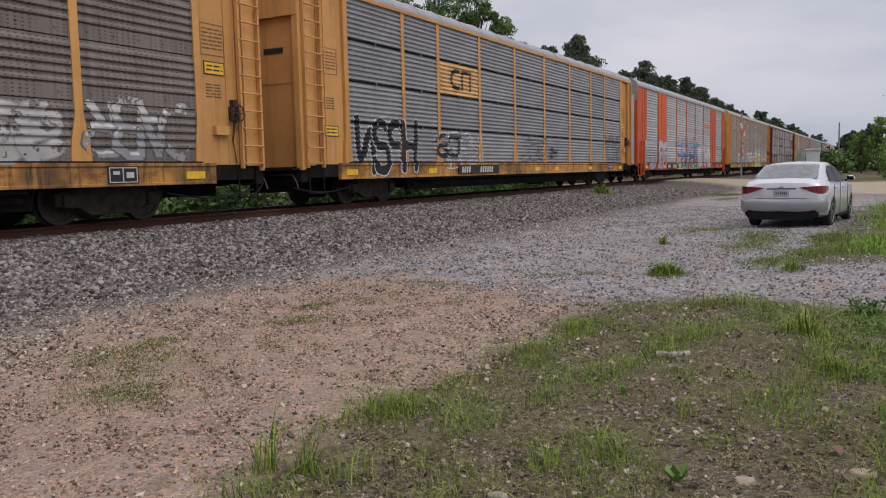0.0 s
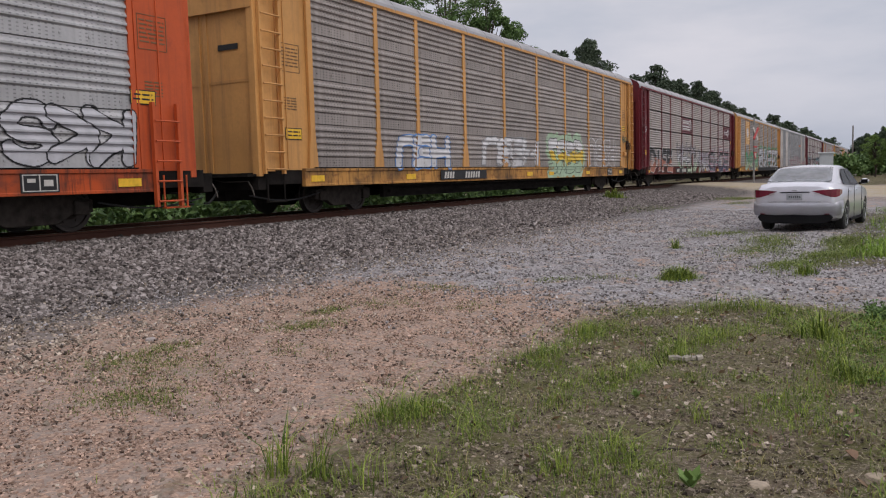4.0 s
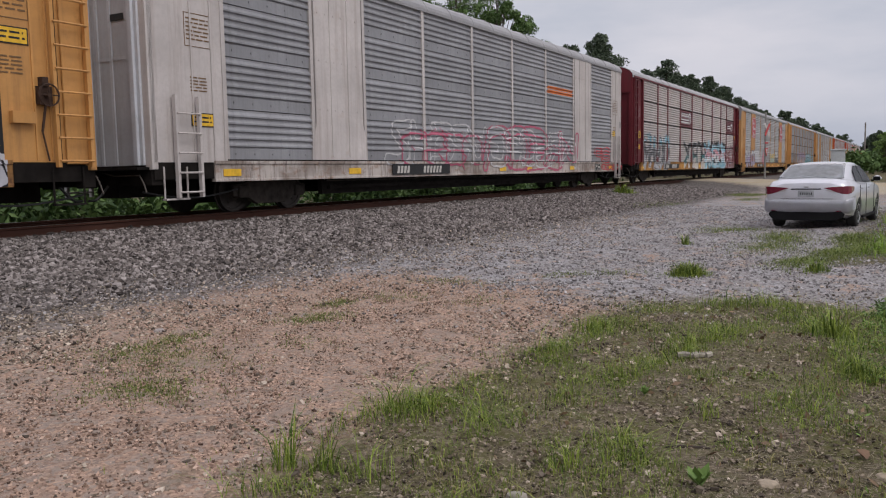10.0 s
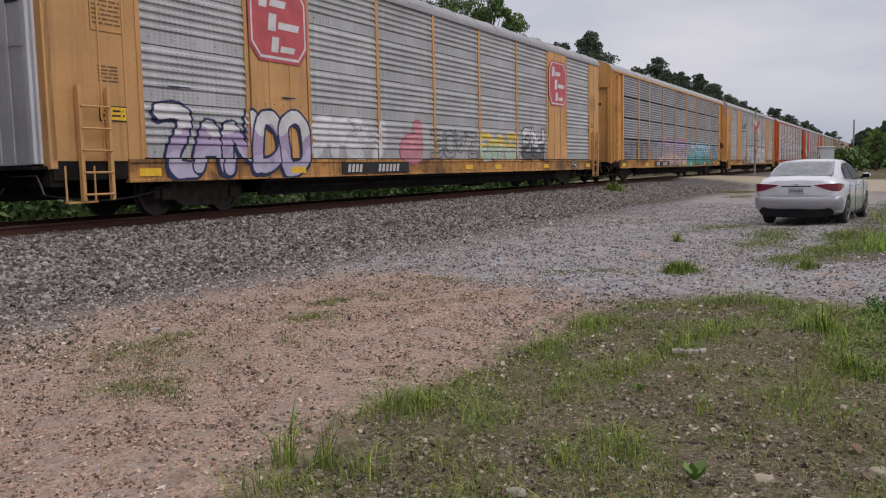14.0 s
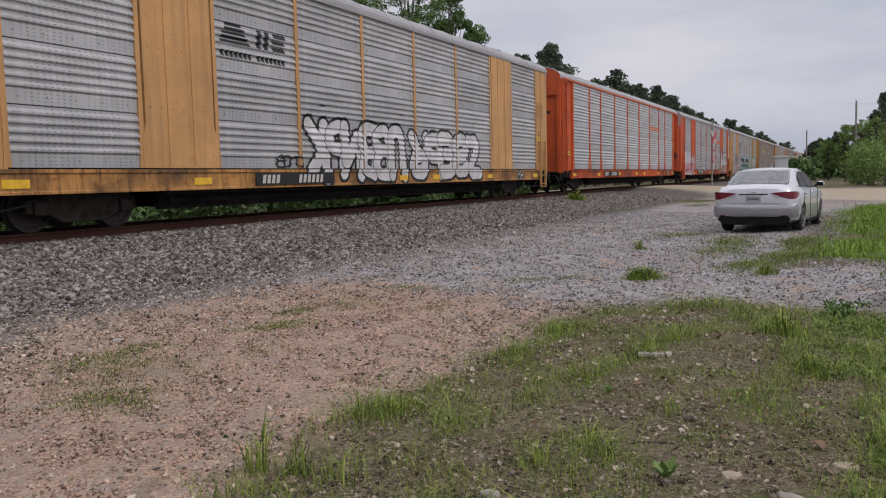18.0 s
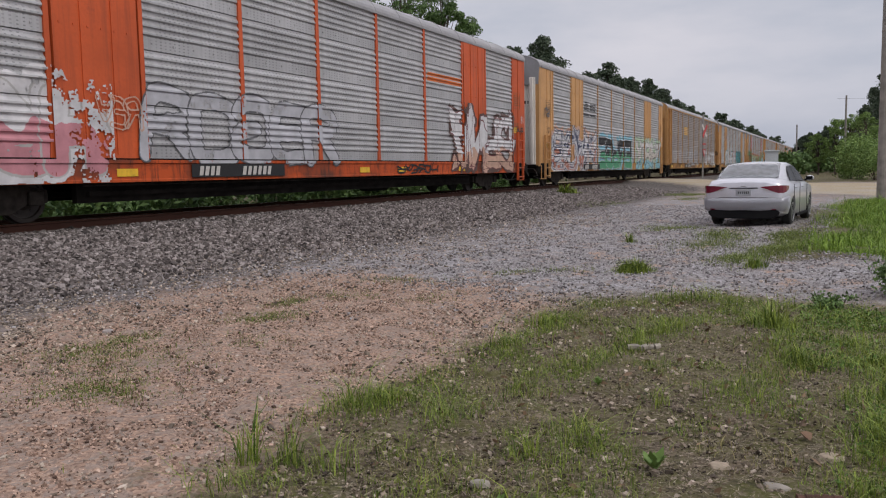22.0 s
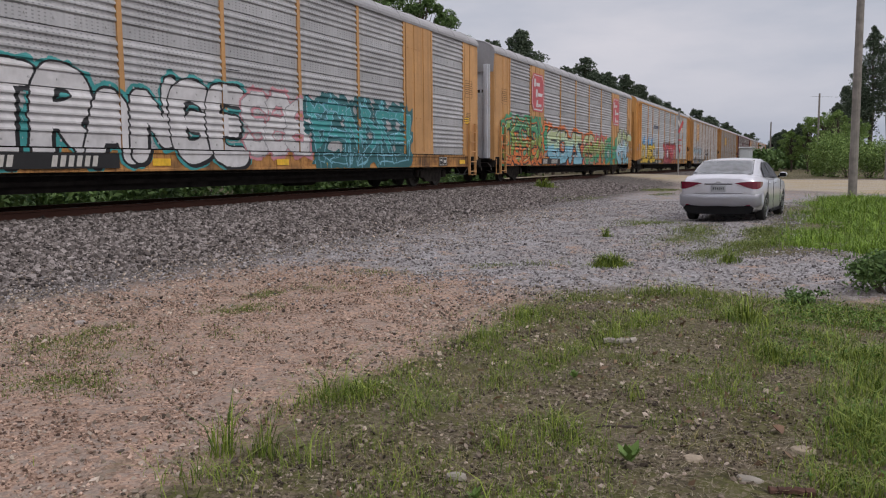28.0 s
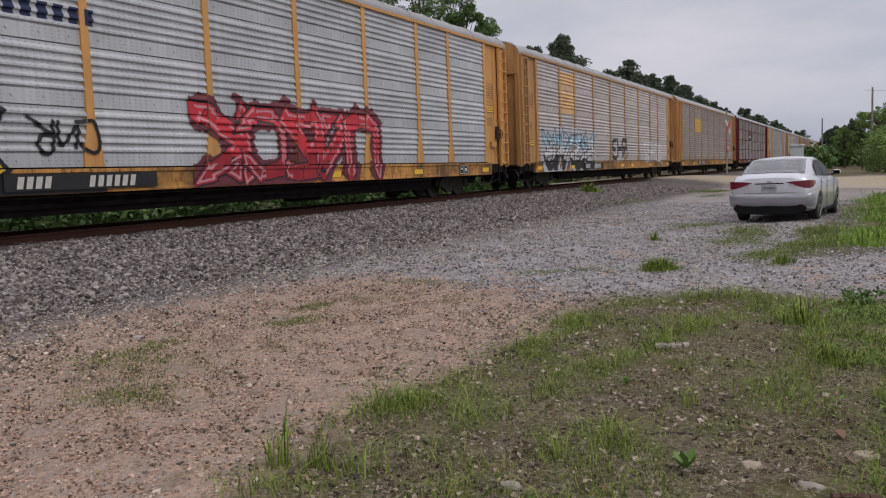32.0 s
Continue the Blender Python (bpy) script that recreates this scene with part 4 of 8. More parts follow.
TRAIN = [
    Spec(1, "group", M_TAN, M_GALV_SOOT, "tan autorack railcar with sooty brown-grey corrugated panels and graffiti"),
    Spec(1, "even", M_TAN, M_GALV_DARK, "tan autorack railcar with dark grey panels and a logo plate"),
    Spec(2, "group", M_ORANGE, M_GALV, "orange autorack railcar with silver panels and blue graffiti"),
    Spec(1, "group", M_TAN, M_GALV_BROWN, "tan autorack railcar with weathered grey panels and pale graffiti"),
    Spec(1, "even", M_MAROON, M_GALV_TAUPE, "maroon autorack railcar with silver panels and outlined graffiti"),
    Spec(1, "group", M_TAN, M_GALV_BROWN, "tan autorack railcar with brown panels and green and chrome graffiti"),
    Spec(2, "group", M_WHITE, M_GALV_DARK, "off-white autorack railcar with grey panels and pink scrawls"),
    Spec(1, "even", M_MAROON, M_GALV_WARM, "maroon autorack railcar with silver panels and blue and black graffiti"),
    Spec(2, "group", M_TAN_PALE, M_GALV, "pale tan autorack railcar with silver panels and red emblems"),
    Spec(1, "even", M_TAN, M_GALV_DARK, "yellow-tan autorack railcar with dark panels, lilac and teal graffiti"),
    Spec(2, "group", M_TAN_PALE, M_GALV, "pale tan autorack railcar with silver panels and white bubble graffiti"),
    Spec(1, "group", M_ORANGE, M_GALV_PALE, "bright orange autorack railcar with clean silver panels"),
    Spec(2, "group", M_ORANGE, M_GALV, "orange autorack railcar with silver panels and pale scrawled graffiti"),
    Spec(2, "group", M_TAN_PALE, M_GALV, "pale tan autorack railcar with silver panels and dark green graffiti"),
    Spec(1, "group", M_TAN_WORN, M_GALV_BROWN, "worn brown-tan autorack railcar with brownish panels and white scrawls"),
    Spec(2, "group", M_TAN_PALE, M_GALV, "pale tan autorack railcar with large white lettered graffiti"),
    Spec(2, "group", M_TAN_PALE, M_GALV_MID, "pale tan autorack railcar with green and blue graffiti and red emblems"),
    Spec(1, "group", M_TAN, M_GALV_PALE, "tan autorack railcar with pale silver panels, yellow and red graffiti"),
    Spec(1, "group", M_TAN_WORN, M_GALV_WARM, "worn tan autorack railcar with grey panels and black graffiti"),
    Spec(1, "group", M_TAN_WORN, M_GALV_BROWN, W_TAN),
    Spec(1, "even", M_MAROON, M_GALV_BROWN, "maroon autorack railcar with brownish panels"),
    Spec(2, "group", M_TAN_PALE, M_GALV_MID, W_TAN),
    Spec(1, "group", M_TAN_WORN, M_GALV_WARM, W_TAN),
    Spec(1, "group", M_TAN, M_GALV_BROWN, W_TAN),
    Spec(2, "group", M_TAN_PALE, M_GALV, W_TAN),
    Spec(1, "group", M_TAN_WORN, M_GALV_MID, W_TAN),
]
CARS = [build_car(k, s) for k, s in enumerate(TRAIN)]

# ---- plants, stones, litter ----
RNG = np.random.default_rng(11)


def fast_mesh(name, co, tris, mat, smooth=False):
    """A mesh from arrays of places and triangles."""
    me = bpy.data.meshes.new(name)
    me.vertices.add(len(co))
    me.vertices.foreach_set("co", np.ascontiguousarray(co, np.float32).ravel())
    me.loops.add(len(tris) * 3)
    me.loops.foreach_set("vertex_index", np.ascontiguousarray(tris, np.int32).ravel())
    me.polygons.add(len(tris))
    me.polygons.foreach_set("loop_start", np.arange(0, len(tris) * 3, 3, dtype=np.int32))
    me.polygons.foreach_set("use_smooth", np.full(len(tris), smooth))
    me.update(calc_edges=True)
    me.materials.append(mat)
    return me


def stones_mesh(name, x, y, z, size, mat, flat=0.6):
    """Angular stones: jittered blocks at the given places."""
    n = len(x)
    cube = np.array([(-1, -1, -1), (1, -1, -1), (1, 1, -1), (-1, 1, -1), (-1, -1, 1), (1, -1, 1), (1, 1, 1), (-1, 1, 1)], float)
    faces = np.array([(0, 2, 1), (0, 3, 2), (4, 5, 6), (4, 6, 7), (0, 1, 5), (0, 5, 4), (1, 2, 6), (1, 6, 5), (2, 3, 7), (2, 7, 6), (3, 0, 4), (3, 4, 7)])
    v = cube[None] * RNG.uniform(0.45, 1.0, (n, 8, 3))
    v *= (size[:, None] * 0.5 * RNG.uniform(0.7, 1.3, (n, 3)) * np.array([1.15, 1.15, flat * 1.2]))[:, None, :]
    a, t1, t2 = RNG.uniform(0, 6.28, n), RNG.normal(0, 0.5, n), RNG.normal(0, 0.5, n)
    for ang, (i, j) in ((t1, (0, 2)), (t2, (1, 2)), (a, (0, 1))):
        c, s = np.cos(ang)[:, None], np.sin(ang)[:, None]
        p, q = v[..., i].copy(), v[..., j].copy()
        v[..., i], v[..., j] = c * p - s * q, s * p + c * q
    v += np.stack([x, y, z], -1)[:, None, :]
    tr = faces[None] + (np.arange(n) * 8)[:, None, None]
    return fast_mesh(name, v.reshape(-1, 3), tr.reshape(-1, 3), mat)


def blades_mesh(name, x, y, z, height, mat, width=0.008, lean=0.45):
    """Grass blades, each bent over once."""
    n = len(x)
    a = RNG.uniform(0, 6.28, n)
    d = np.stack([np.cos(a), np.sin(a)], -1)
    s = np.stack([-d[:, 1], d[:, 0]], -1)
    w = (width * RNG.uniform(0.6, 1.3, n) * (0.6 + height / 0.3))[:, None]
    l = (RNG.uniform(0.1, lean * 2, n) * height)[:, None]
    base = np.stack([x, y], -1)
    h = height
    rows = [np.concatenate([base - s * w, (z - 0.01)[:, None]], 1), np.concatenate([base + s * w, (z - 0.01)[:, None]], 1),
            np.concatenate([base + d * l * 0.25 - s * w * 0.8, (z + h * 0.55)[:, None]], 1), np.concatenate([base + d * l * 0.25 + s * w * 0.8, (z + h * 0.55)[:, None]], 1),
            np.concatenate([base + d * l, (z + h * RNG.uniform(0.75, 1.0, n))[:, None]], 1)]
    v = np.stack(rows, 1)
    f = np.array([(0, 1, 3), (0, 3, 2), (2, 3, 4)])
    return fast_mesh(name, v.reshape(-1, 3), (f[None] + (np.arange(n) * 5)[:, None, None]).reshape(-1, 3), mat)


def leaves_mesh(name, centre, size, mat, droop=0.0):
    """Small pointed leaves or needle clumps: four-cornered, each turned its own way."""
    n = len(centre)
    a = RNG.normal(0, 1, (n, 3))
    a /= np.linalg.norm(a, axis=1, keepdims=True)
    a[:, 2] -= droop
    b = np.cross(a, RNG.normal(0, 1, (n, 3)))
    b /= np.linalg.norm(b, axis=1, keepdims=True) + 1e-9
    s = (size * RNG.uniform(0.6, 1.3, n))[:, None]
    v = np.stack([centre - a * s, centre + b * s * 0.45, centre + a * s, centre - b * s * 0.45], 1)
    f = np.array([(0, 1, 2), (0, 2, 3)])
    return fast_mesh(name, v.reshape(-1, 3), (f[None] + (np.arange(n) * 4)[:, None, None]).reshape(-1, 3), mat)


M_BARK = plain("bark", (0.075, 0.058, 0.045), 0.9, 0.0, 0.4, 4.0)
M_LEAF = leafy("broad_leaves", (0.04, 0.085, 0.02), (0.14, 0.22, 0.07))
M_LEAF_BRIGHT = leafy("bright_leaves", (0.07, 0.13, 0.03), (0.25, 0.36, 0.1))
M_PINE = leafy("pine_needles", (0.035, 0.055, 0.034), (0.095, 0.125, 0.075))
M_UNDERBRUSH = leafy("underbrush_leaves", (0.02, 0.05, 0.012), (0.13, 0.21, 0.06))
M_GRASS = leafy("grass_blades", (0.04, 0.085, 0.008), (0.26, 0.32, 0.055))
M_GRASS_DRY = leafy("dry_grass", (0.13, 0.13, 0.04), (0.3, 0.26, 0.11))
M_BALLAST = stony("ballast_stone", (0.045, 0.038, 0.036), (0.2, 0.173, 0.162), (0.43, 0.385, 0.37))
M_GRAVEL = stony("grey_gravel", (0.1, 0.09, 0.09), (0.28, 0.26, 0.262), (0.54, 0.52, 0.525))
M_GRAVEL_WARM = stony("tan_grey_gravel", (0.05, 0.039, 0.032), (0.3, 0.243, 0.192), (0.62, 0.535, 0.445))
M_ROSY = stony("pink_gravel", (0.07, 0.044, 0.034), (0.37, 0.25, 0.188), (0.64, 0.49, 0.39))
M_SOILSTONE = stony("soil_stone", (0.035, 0.027, 0.02), (0.16, 0.128, 0.09), (0.4, 0.33, 0.25))


def crown_points(kind, h, r, n):
    """Leaf places: clumps round the limb ends, uneven, with gaps."""
    if kind == "pine":
        tiers = int(9 + h * 0.5)
        cen, rad = [], []
        for i in range(tiers):
            u = i / (tiers - 1)
            z = h * (0.42 + 0.56 * u)
            reach = r * (1.05 - 0.85 * u ** 1.7) * RNG.uniform(0.5, 1.15)
            for _ in range(5):
                a = RNG.uniform(0, 6.28)
                cen.append((reach * 0.75 * math.cos(a), reach * 0.75 * math.sin(a), z + RNG.uniform(-0.4, 0.4)))
                rad.append((reach * 0.6 + 0.2, 0.45 + 0.5 * (1 - u)))
    else:
        k = 64
        cen, rad = [], []
        for i in range(k):
            a, u = RNG.uniform(0, 6.28), RNG.uniform(0, 1)
            z = h * (0.3 + 0.66 * u)
            reach = r * math.sqrt(max(0.05, 1 - (2 * u - 0.85) ** 2 * 0.75)) * RNG.uniform(0.35, 1.0)
            cen.append((reach * math.cos(a), reach * math.sin(a), z))
            q = r * RNG.uniform(0.12, 0.3)
            rad.append((q, q * 0.75))
    cen, rad = np.array(cen), np.array(rad)
    pick = RNG.integers(0, len(cen), n)
    off = RNG.normal(0, 1, (n, 3))
    off /= np.linalg.norm(off, axis=1, keepdims=True)
    off *= RNG.uniform(0.25, 1.0, (n, 1)) ** 0.5
    return cen, cen[pick] + off * np.stack([rad[pick, 0], rad[pick, 0], rad[pick, 1]], -1)


def tree(kind, x, y, h, r, n, leaf, mat, label):
    base = float(ground_z(np.array([x]), np.array([y]))[0])
    t = thing("pine_tree" if kind == "pine" else "tree", label, "tree", pose(x, y, base, 0, 0, RNG.uniform(0, 360)), "trees along the track")
    cen, pts = crown_points(kind, h, r, n)
    bm = bmesh.new()
    k = 5
    bend = [(RNG.normal(0, 0.12), RNG.normal(0, 0.12)) for _ in range(k + 1)]
    bend[0] = (0, 0)
    top = h * (0.95 if kind == "pine" else 0.75)
    r0 = 0.018 * h + 0.03
    pos = [(bend[i][0], bend[i][1], top * i / k - (0.15 if i == 0 else 0)) for i in range(k + 1)]
    for i in range(k):
        tube(bm, pos[i], pos[i + 1], r0 * (1 - 0.85 * i / k), r0 * (1 - 0.85 * (i + 1) / k), seg=7)
    part("trunk", bm, M_BARK, t)
    bm = bmesh.new()
    for c in cen[:: 2 if kind == "pine" else 1]:
        z = max(h * 0.2, c[2] - (0.1 if kind == "pine" else 0.25 * h))
        tube(bm, (0, 0, min(z, top)), tuple(c), 0.012 * h * (1 - 0.7 * c[2] / h) + 0.015, 0.012, seg=5)
    part("branchwork", bm, M_BARK, t)
    part("crown", leaves_mesh("crown", pts, leaf, mat), mat, t)
    return t


def bush(x, y, h, r, n, leaf, mat, label, name="bush"):
    base = float(ground_z(np.array([x]), np.array([y]))[0])
    b = thing(name, label, "bush", pose(x, y, base))
    bm = bmesh.new()
    cen = []
    for i in range(11):
        a, q = RNG.uniform(0, 6.28), r * RNG.uniform(0.15, 0.85)
        c = (q * math.cos(a), q * math.sin(a), h * RNG.uniform(0.25, 0.85))
        cen.append(c)
        tube(bm, (q * 0.15 * math.cos(a), q * 0.15 * math.sin(a), -0.05), c, 0.012 + 0.006 * h, 0.005, seg=5)
    part("branchwork", bm, M_BARK, b)
    cen = np.array(cen)
    pick = RNG.integers(0, len(cen), n)
    off = RNG.normal(0, 0.55, (n, 3)) * np.array([r * 0.4, r * 0.4, h * 0.26])
    p = cen[pick] + off
    p[:, 2] = np.clip(p[:, 2], 0.03, None)
    part("foliage", leaves_mesh("foliage", p, leaf, mat), mat, b)
    return b


def plant_all():
    broad = "leafy green tree standing behind the railway"
    pine = "tall dark green pine behind the railway"
    for x, y, h, r in ((38, 15, 13.5, 3.6), (45, 16, 15.5, 3.8), (51, 14.5, 16.5, 3.8), (57, 14.5, 16.0, 3.4), (61.5, 14.2, 14.0, 2.6), (30, 16, 13, 3.5), (22, 15, 12, 3.5), (13, 15, 12, 3.5)):
        tree("broad", x, y, h, r * 0.92, 20000, 0.105, M_LEAF, broad)
    far = [(66, 17, 12.2), (72, 17, 11.8), (78, 18, 12.0), (84.7, 16, 15.0), (88, 17, 14.2), (95, 18, 12.0), (104, 18, 13.0), (112, 19, 13.2), (119.7, 18, 16.2), (126, 19, 15.0), (133, 18, 15.4), (140, 19, 15.6),
           (147, 18, 16.4), (153, 19, 16.4), (160, 18, 16.2), (167, 19, 15.8), (176, 18, 15.0), (186, 19, 14.6), (194, 18, 14.6), (206, 19, 14.4), (218, 19, 14.6)]
    for x, y, h in far:
        tree("pine", x, y, h + 0.4, 3.9, 11000, 0.16, M_PINE, pine)
    for (xa, ya, ha), (xb, yb, hb) in zip(far, far[1:]):
        tree("pine", (xa + xb) / 2 + RNG.uniform(-1, 1), ya + 3.5, (ha + hb) / 2 + RNG.uniform(-0.6, 0.6), 3.7, 7000, 0.19, M_PINE, pine)
    for i in range(16):
        tree("pine", 232 + i * 17 + RNG.uniform(-4, 4), 19 + RNG.uniform(-1, 3), 16.0 + RNG.uniform(-1.2, 1.6), 5.0, 2400, 0.42, M_PINE, pine)
    # beyond the road
    edge = "young leafy tree beyond the gravel road"
    for x, y, h, r in ((122, -10.4, 5.6, 2.0), (120, -12.6, 7.4, 2.2), (117, -14.4, 7.9, 2.4), (112, -15.8, 7.6, 2.4), (108, -17.6, 6.4, 2.4)):
        tree("broad", x, y, h, r * 0.8, 9000, 0.1, M_LEAF_BRIGHT, edge)
    for x, y, h in ((196, -7.0, 8.0), (190, -8.8, 7.6), (200, -5.6, 7.4), (185, -10.5, 8.6), (176, -18.6, 15.5), (165, -20.2, 18.5), (152, -21.6, 23.0), (146, -23.6, 22.0), (140, -25.5, 23.5), (150, -19.6, 14.0), (135, -28, 22), (160, -16.8, 11)):
        tree("pine", x, y, h, 2.7 if h > 12 else 2.0, 6500, 0.2, M_PINE, "dark pine beyond the gravel road")
    for x, y, h, r in ((80, -14.8, 3.6, 1.9), (77, -15.9, 3.5, 2.0), (74, -17.2, 3.1, 2.0), (71, -18.8, 2.8, 2.0), (84, -13.9, 2.4, 1.4), (69, -20.6, 2.8, 2.2)):
        bush(x, y, h, r, 5500, 0.09, M_LEAF_BRIGHT, "bright green bush beside the gravel road")
    for i in range(9):
        bush(128 + i * 8, -6.5 - i % 3 * 2.5 - i * 0.9, 3.2, 3.2, 1500, 0.35, M_LEAF, "dark thicket under the far trees")
    # underbrush beyond the track
    for i in range(22):
        bush(4 + i * 2.6 + RNG.uniform(-0.6, 0.6), 6.4 + RNG.uniform(-0.8, 1.6), 1.5 + RNG.uniform(-0.3, 0.6), 1.6, 1500, 0.13, M_UNDERBRUSH, "low green underbrush beyond the track")
    for i in range(11):
        bush(6 + i * 5.5, 11 + RNG.uniform(-1, 1), 3.0 + RNG.uniform(-0.4, 0.8), 2.8, 1500, 0.24, M_LEAF, "dense dark green thicket beyond the track")
    bush(9.75, -13.95, 0.42, 0.34, 2600, 0.026, M_LEAF, "dark green weed bush at the edge of the turf", "weed_bush")
    bush(8.75, -13.2, 0.13, 0.25, 500, 0.024, M_LEAF, "low green weeds at the edge of the turf", "weed_bush")


plant_all()


def clumped(n, x0, x1, y0, y1, poly, scale, cut, jit=0.3):
    """Random places inside a polygon, thinned to natural clumps."""
    x, y = RNG.uniform(x0, x1, n), RNG.uniform(y0, y1, n)
    keep = inside(poly, x + RNG.normal(0, jit, n), y + RNG.normal(0, jit, n))
    x, y = x[keep], y[keep]
    val = np.array([noise.fractal(Vector((a * scale, b * scale, 3.7)), 0.9, 2.1, 3) for a, b in zip(x, y)])
    keep = val > cut + RNG.normal(0, 0.12, len(x))
    return x[keep], y[keep]


def spots(items, per):
    """Places scattered round given spots: (x, y, reach along, reach across, count)."""
    xs, ys = [], []
    for x, y, rx, ry, c in items:
        k = int(c * per)
        xs.append(x + RNG.normal(0, rx * 0.5, k))
        ys.append(y + RNG.normal(0, ry * 0.5, k))
    return np.concatenate(xs), np.concatenate(ys)


def stuff(name, me, label, category):
    return tagged(new(name, me), label, category, kind="stuff")


def ground_cover():
    gz = ground_z
    # turf round the viewer, thin and patchy
    x, y = clumped(150000, 2.0, 10.0, -15.5, -10.0, TURF, 1.7, 0.24)
    h = RNG.gamma(4.0, 0.0068, len(x)) * np.where(RNG.uniform(0, 1, len(x)) < 0.04, 2.4, 1.0)
    stuff("turf_grass", blades_mesh("turf_grass", x, y, gz(x, y), h, M_GRASS, 0.0026, 0.8), "sparse short green grass on bare soil", "grass")
    x, y = clumped(80000, 2.0, 10.0, -15.5, -10.0, TURF, 2.1, 0.18)
    stuff("dry_turf", blades_mesh("dry_turf", x, y, gz(x, y), RNG.gamma(3.0, 0.0075, len(x)), M_GRASS_DRY, 0.0026, 1.3), "dry straw-coloured grass in the turf", "grass")
    # thicker grass in ridges and at the moist side
    xs, ys = [], []
    for pts, wide, count in (([(4.9, -11.55), (5.8, -11.68), (7.0, -11.88), (8.8, -12.35)], 0.17, 3600), ([(3.9, -10.75), (4.5, -10.88), (5.5, -10.92), (6.6, -10.9), (7.5, -11.0)], 0.16, 3400), ([(8.3, -12.4), (7.3, -12.9), (5.9, -12.98)], 0.2, 2800),
                             ([(7.3, -13.35), (6.4, -13.5), (5.7, -13.65)], 0.26, 3600), ([(5.3, -13.35), (4.6, -13.45), (4.0, -13.4)], 0.16, 2600), ([(5.3, -13.7), (4.0, -13.75)], 0.22, 2600), ([(4.5, -12.05), (4.05, -12.1)], 0.14, 300), ([(5.4, -12.72), (5.2, -12.8)], 0.18, 340), ([(3.7, -11.3), (4.5, -11.35)], 0.2, 700), ([(8.6, -11.5), (8.9, -12.3), (8.4, -13.2)], 0.22, 1500), ([(3.5, -12.0), (3.3, -12.6)], 0.16, 420), ([(2.9, -10.9), (3.4, -11.2)], 0.16, 420)):
        pts = np.array(pts)
        u = RNG.uniform(0, len(pts) - 1, count)
        i = np.minimum(u.astype(int), len(pts) - 2)
        # gather along the line into uneven bunches
        f = (u - i) + 0.10 * np.sin(u * 23.0 + wide * 90) + 0.06 * np.sin(u * 51.0)
        p = pts[i] + (pts[i + 1] - pts[i]) * f[:, None]
        xs.append(p[:, 0] + RNG.normal(0, wide * 0.6, count))
        ys.append(p[:, 1] + RNG.normal(0, wide * 0.6, count))
    x, y = np.concatenate(xs), np.concatenate(ys)
    tall = np.array([noise.noise(Vector((a * 2.7, b * 2.7, 1.0))) for a, b in zip(x, y)])
    stuff("ridge_grass", blades_mesh("ridge_grass", x, y, gz(x, y), RNG.gamma(3.2, 0.0165, len(x)) * np.clip(1 + 1.6 * tall, 0.3, 2.1), M_GRASS, 0.0023, 1.0), "thicker green grass in ridges across the turf", "grass")
    # lush low weeds at the moist side
    x, y = clumped(30000, 4.0, 9.0, -15.0, -12.9, LUSH, 1.5, 0.05, 0.25)
    me = leaves_mesh("low_weeds", np.stack([x, y, gz(x, y) + RNG.gamma(2.0, 0.018, len(x))], -1), 0.014, leafy("weed_leaves", (0.045, 0.1, 0.015), (0.17, 0.27, 0.06)))
    stuff("low_weeds", me, "lush low green weeds at the moist side", "weeds")
    x, y = clumped(30000, 4.0, 9.0, -15.0, -12.9, LUSH, 1.5, 0.15, 0.25)
    stuff("lush_grass", blades_mesh("lush_grass", x, y, gz(x, y), RNG.gamma(3.5, 0.014, len(x)), M_GRASS, 0.0028, 1.1), "lush green grass at the moist side", "grass")
    # verge beside the parked car, ragged
    x, y = clumped(230000, 11.5, 34.5, -19, -12.6, VERGE, 1.1, -0.4)
    tall = np.array([noise.fractal(Vector((a * 1.1, b * 1.1, 8.0)), 0.9, 2.1, 3) for a, b in zip(x, y)])
    stuff("verge_grass", blades_mesh("verge_grass", x, y, gz(x, y), RNG.gamma(3.0, 0.024, len(x)) * np.clip(0.9 + 1.7 * tall, 0.2, 2.6), leafy("verge_blades", (0.06, 0.125, 0.008), (0.23, 0.35, 0.045)), 0.0042, 0.85), "tall ragged green grass on the verge", "grass")
    x, y = clumped(900, 13.5, 34.5, -19, -13.0, VERGE, 0.9, 0.1)
    stuff("verge_stalks", blades_mesh("verge_stalks", x, y, gz(x, y), RNG.gamma(9.0, 0.036, len(x)), leafy("stalks", (0.09, 0.12, 0.03), (0.26, 0.26, 0.1)), 0.0022, 0.35), "tall seeding stalks above the verge grass", "grass")
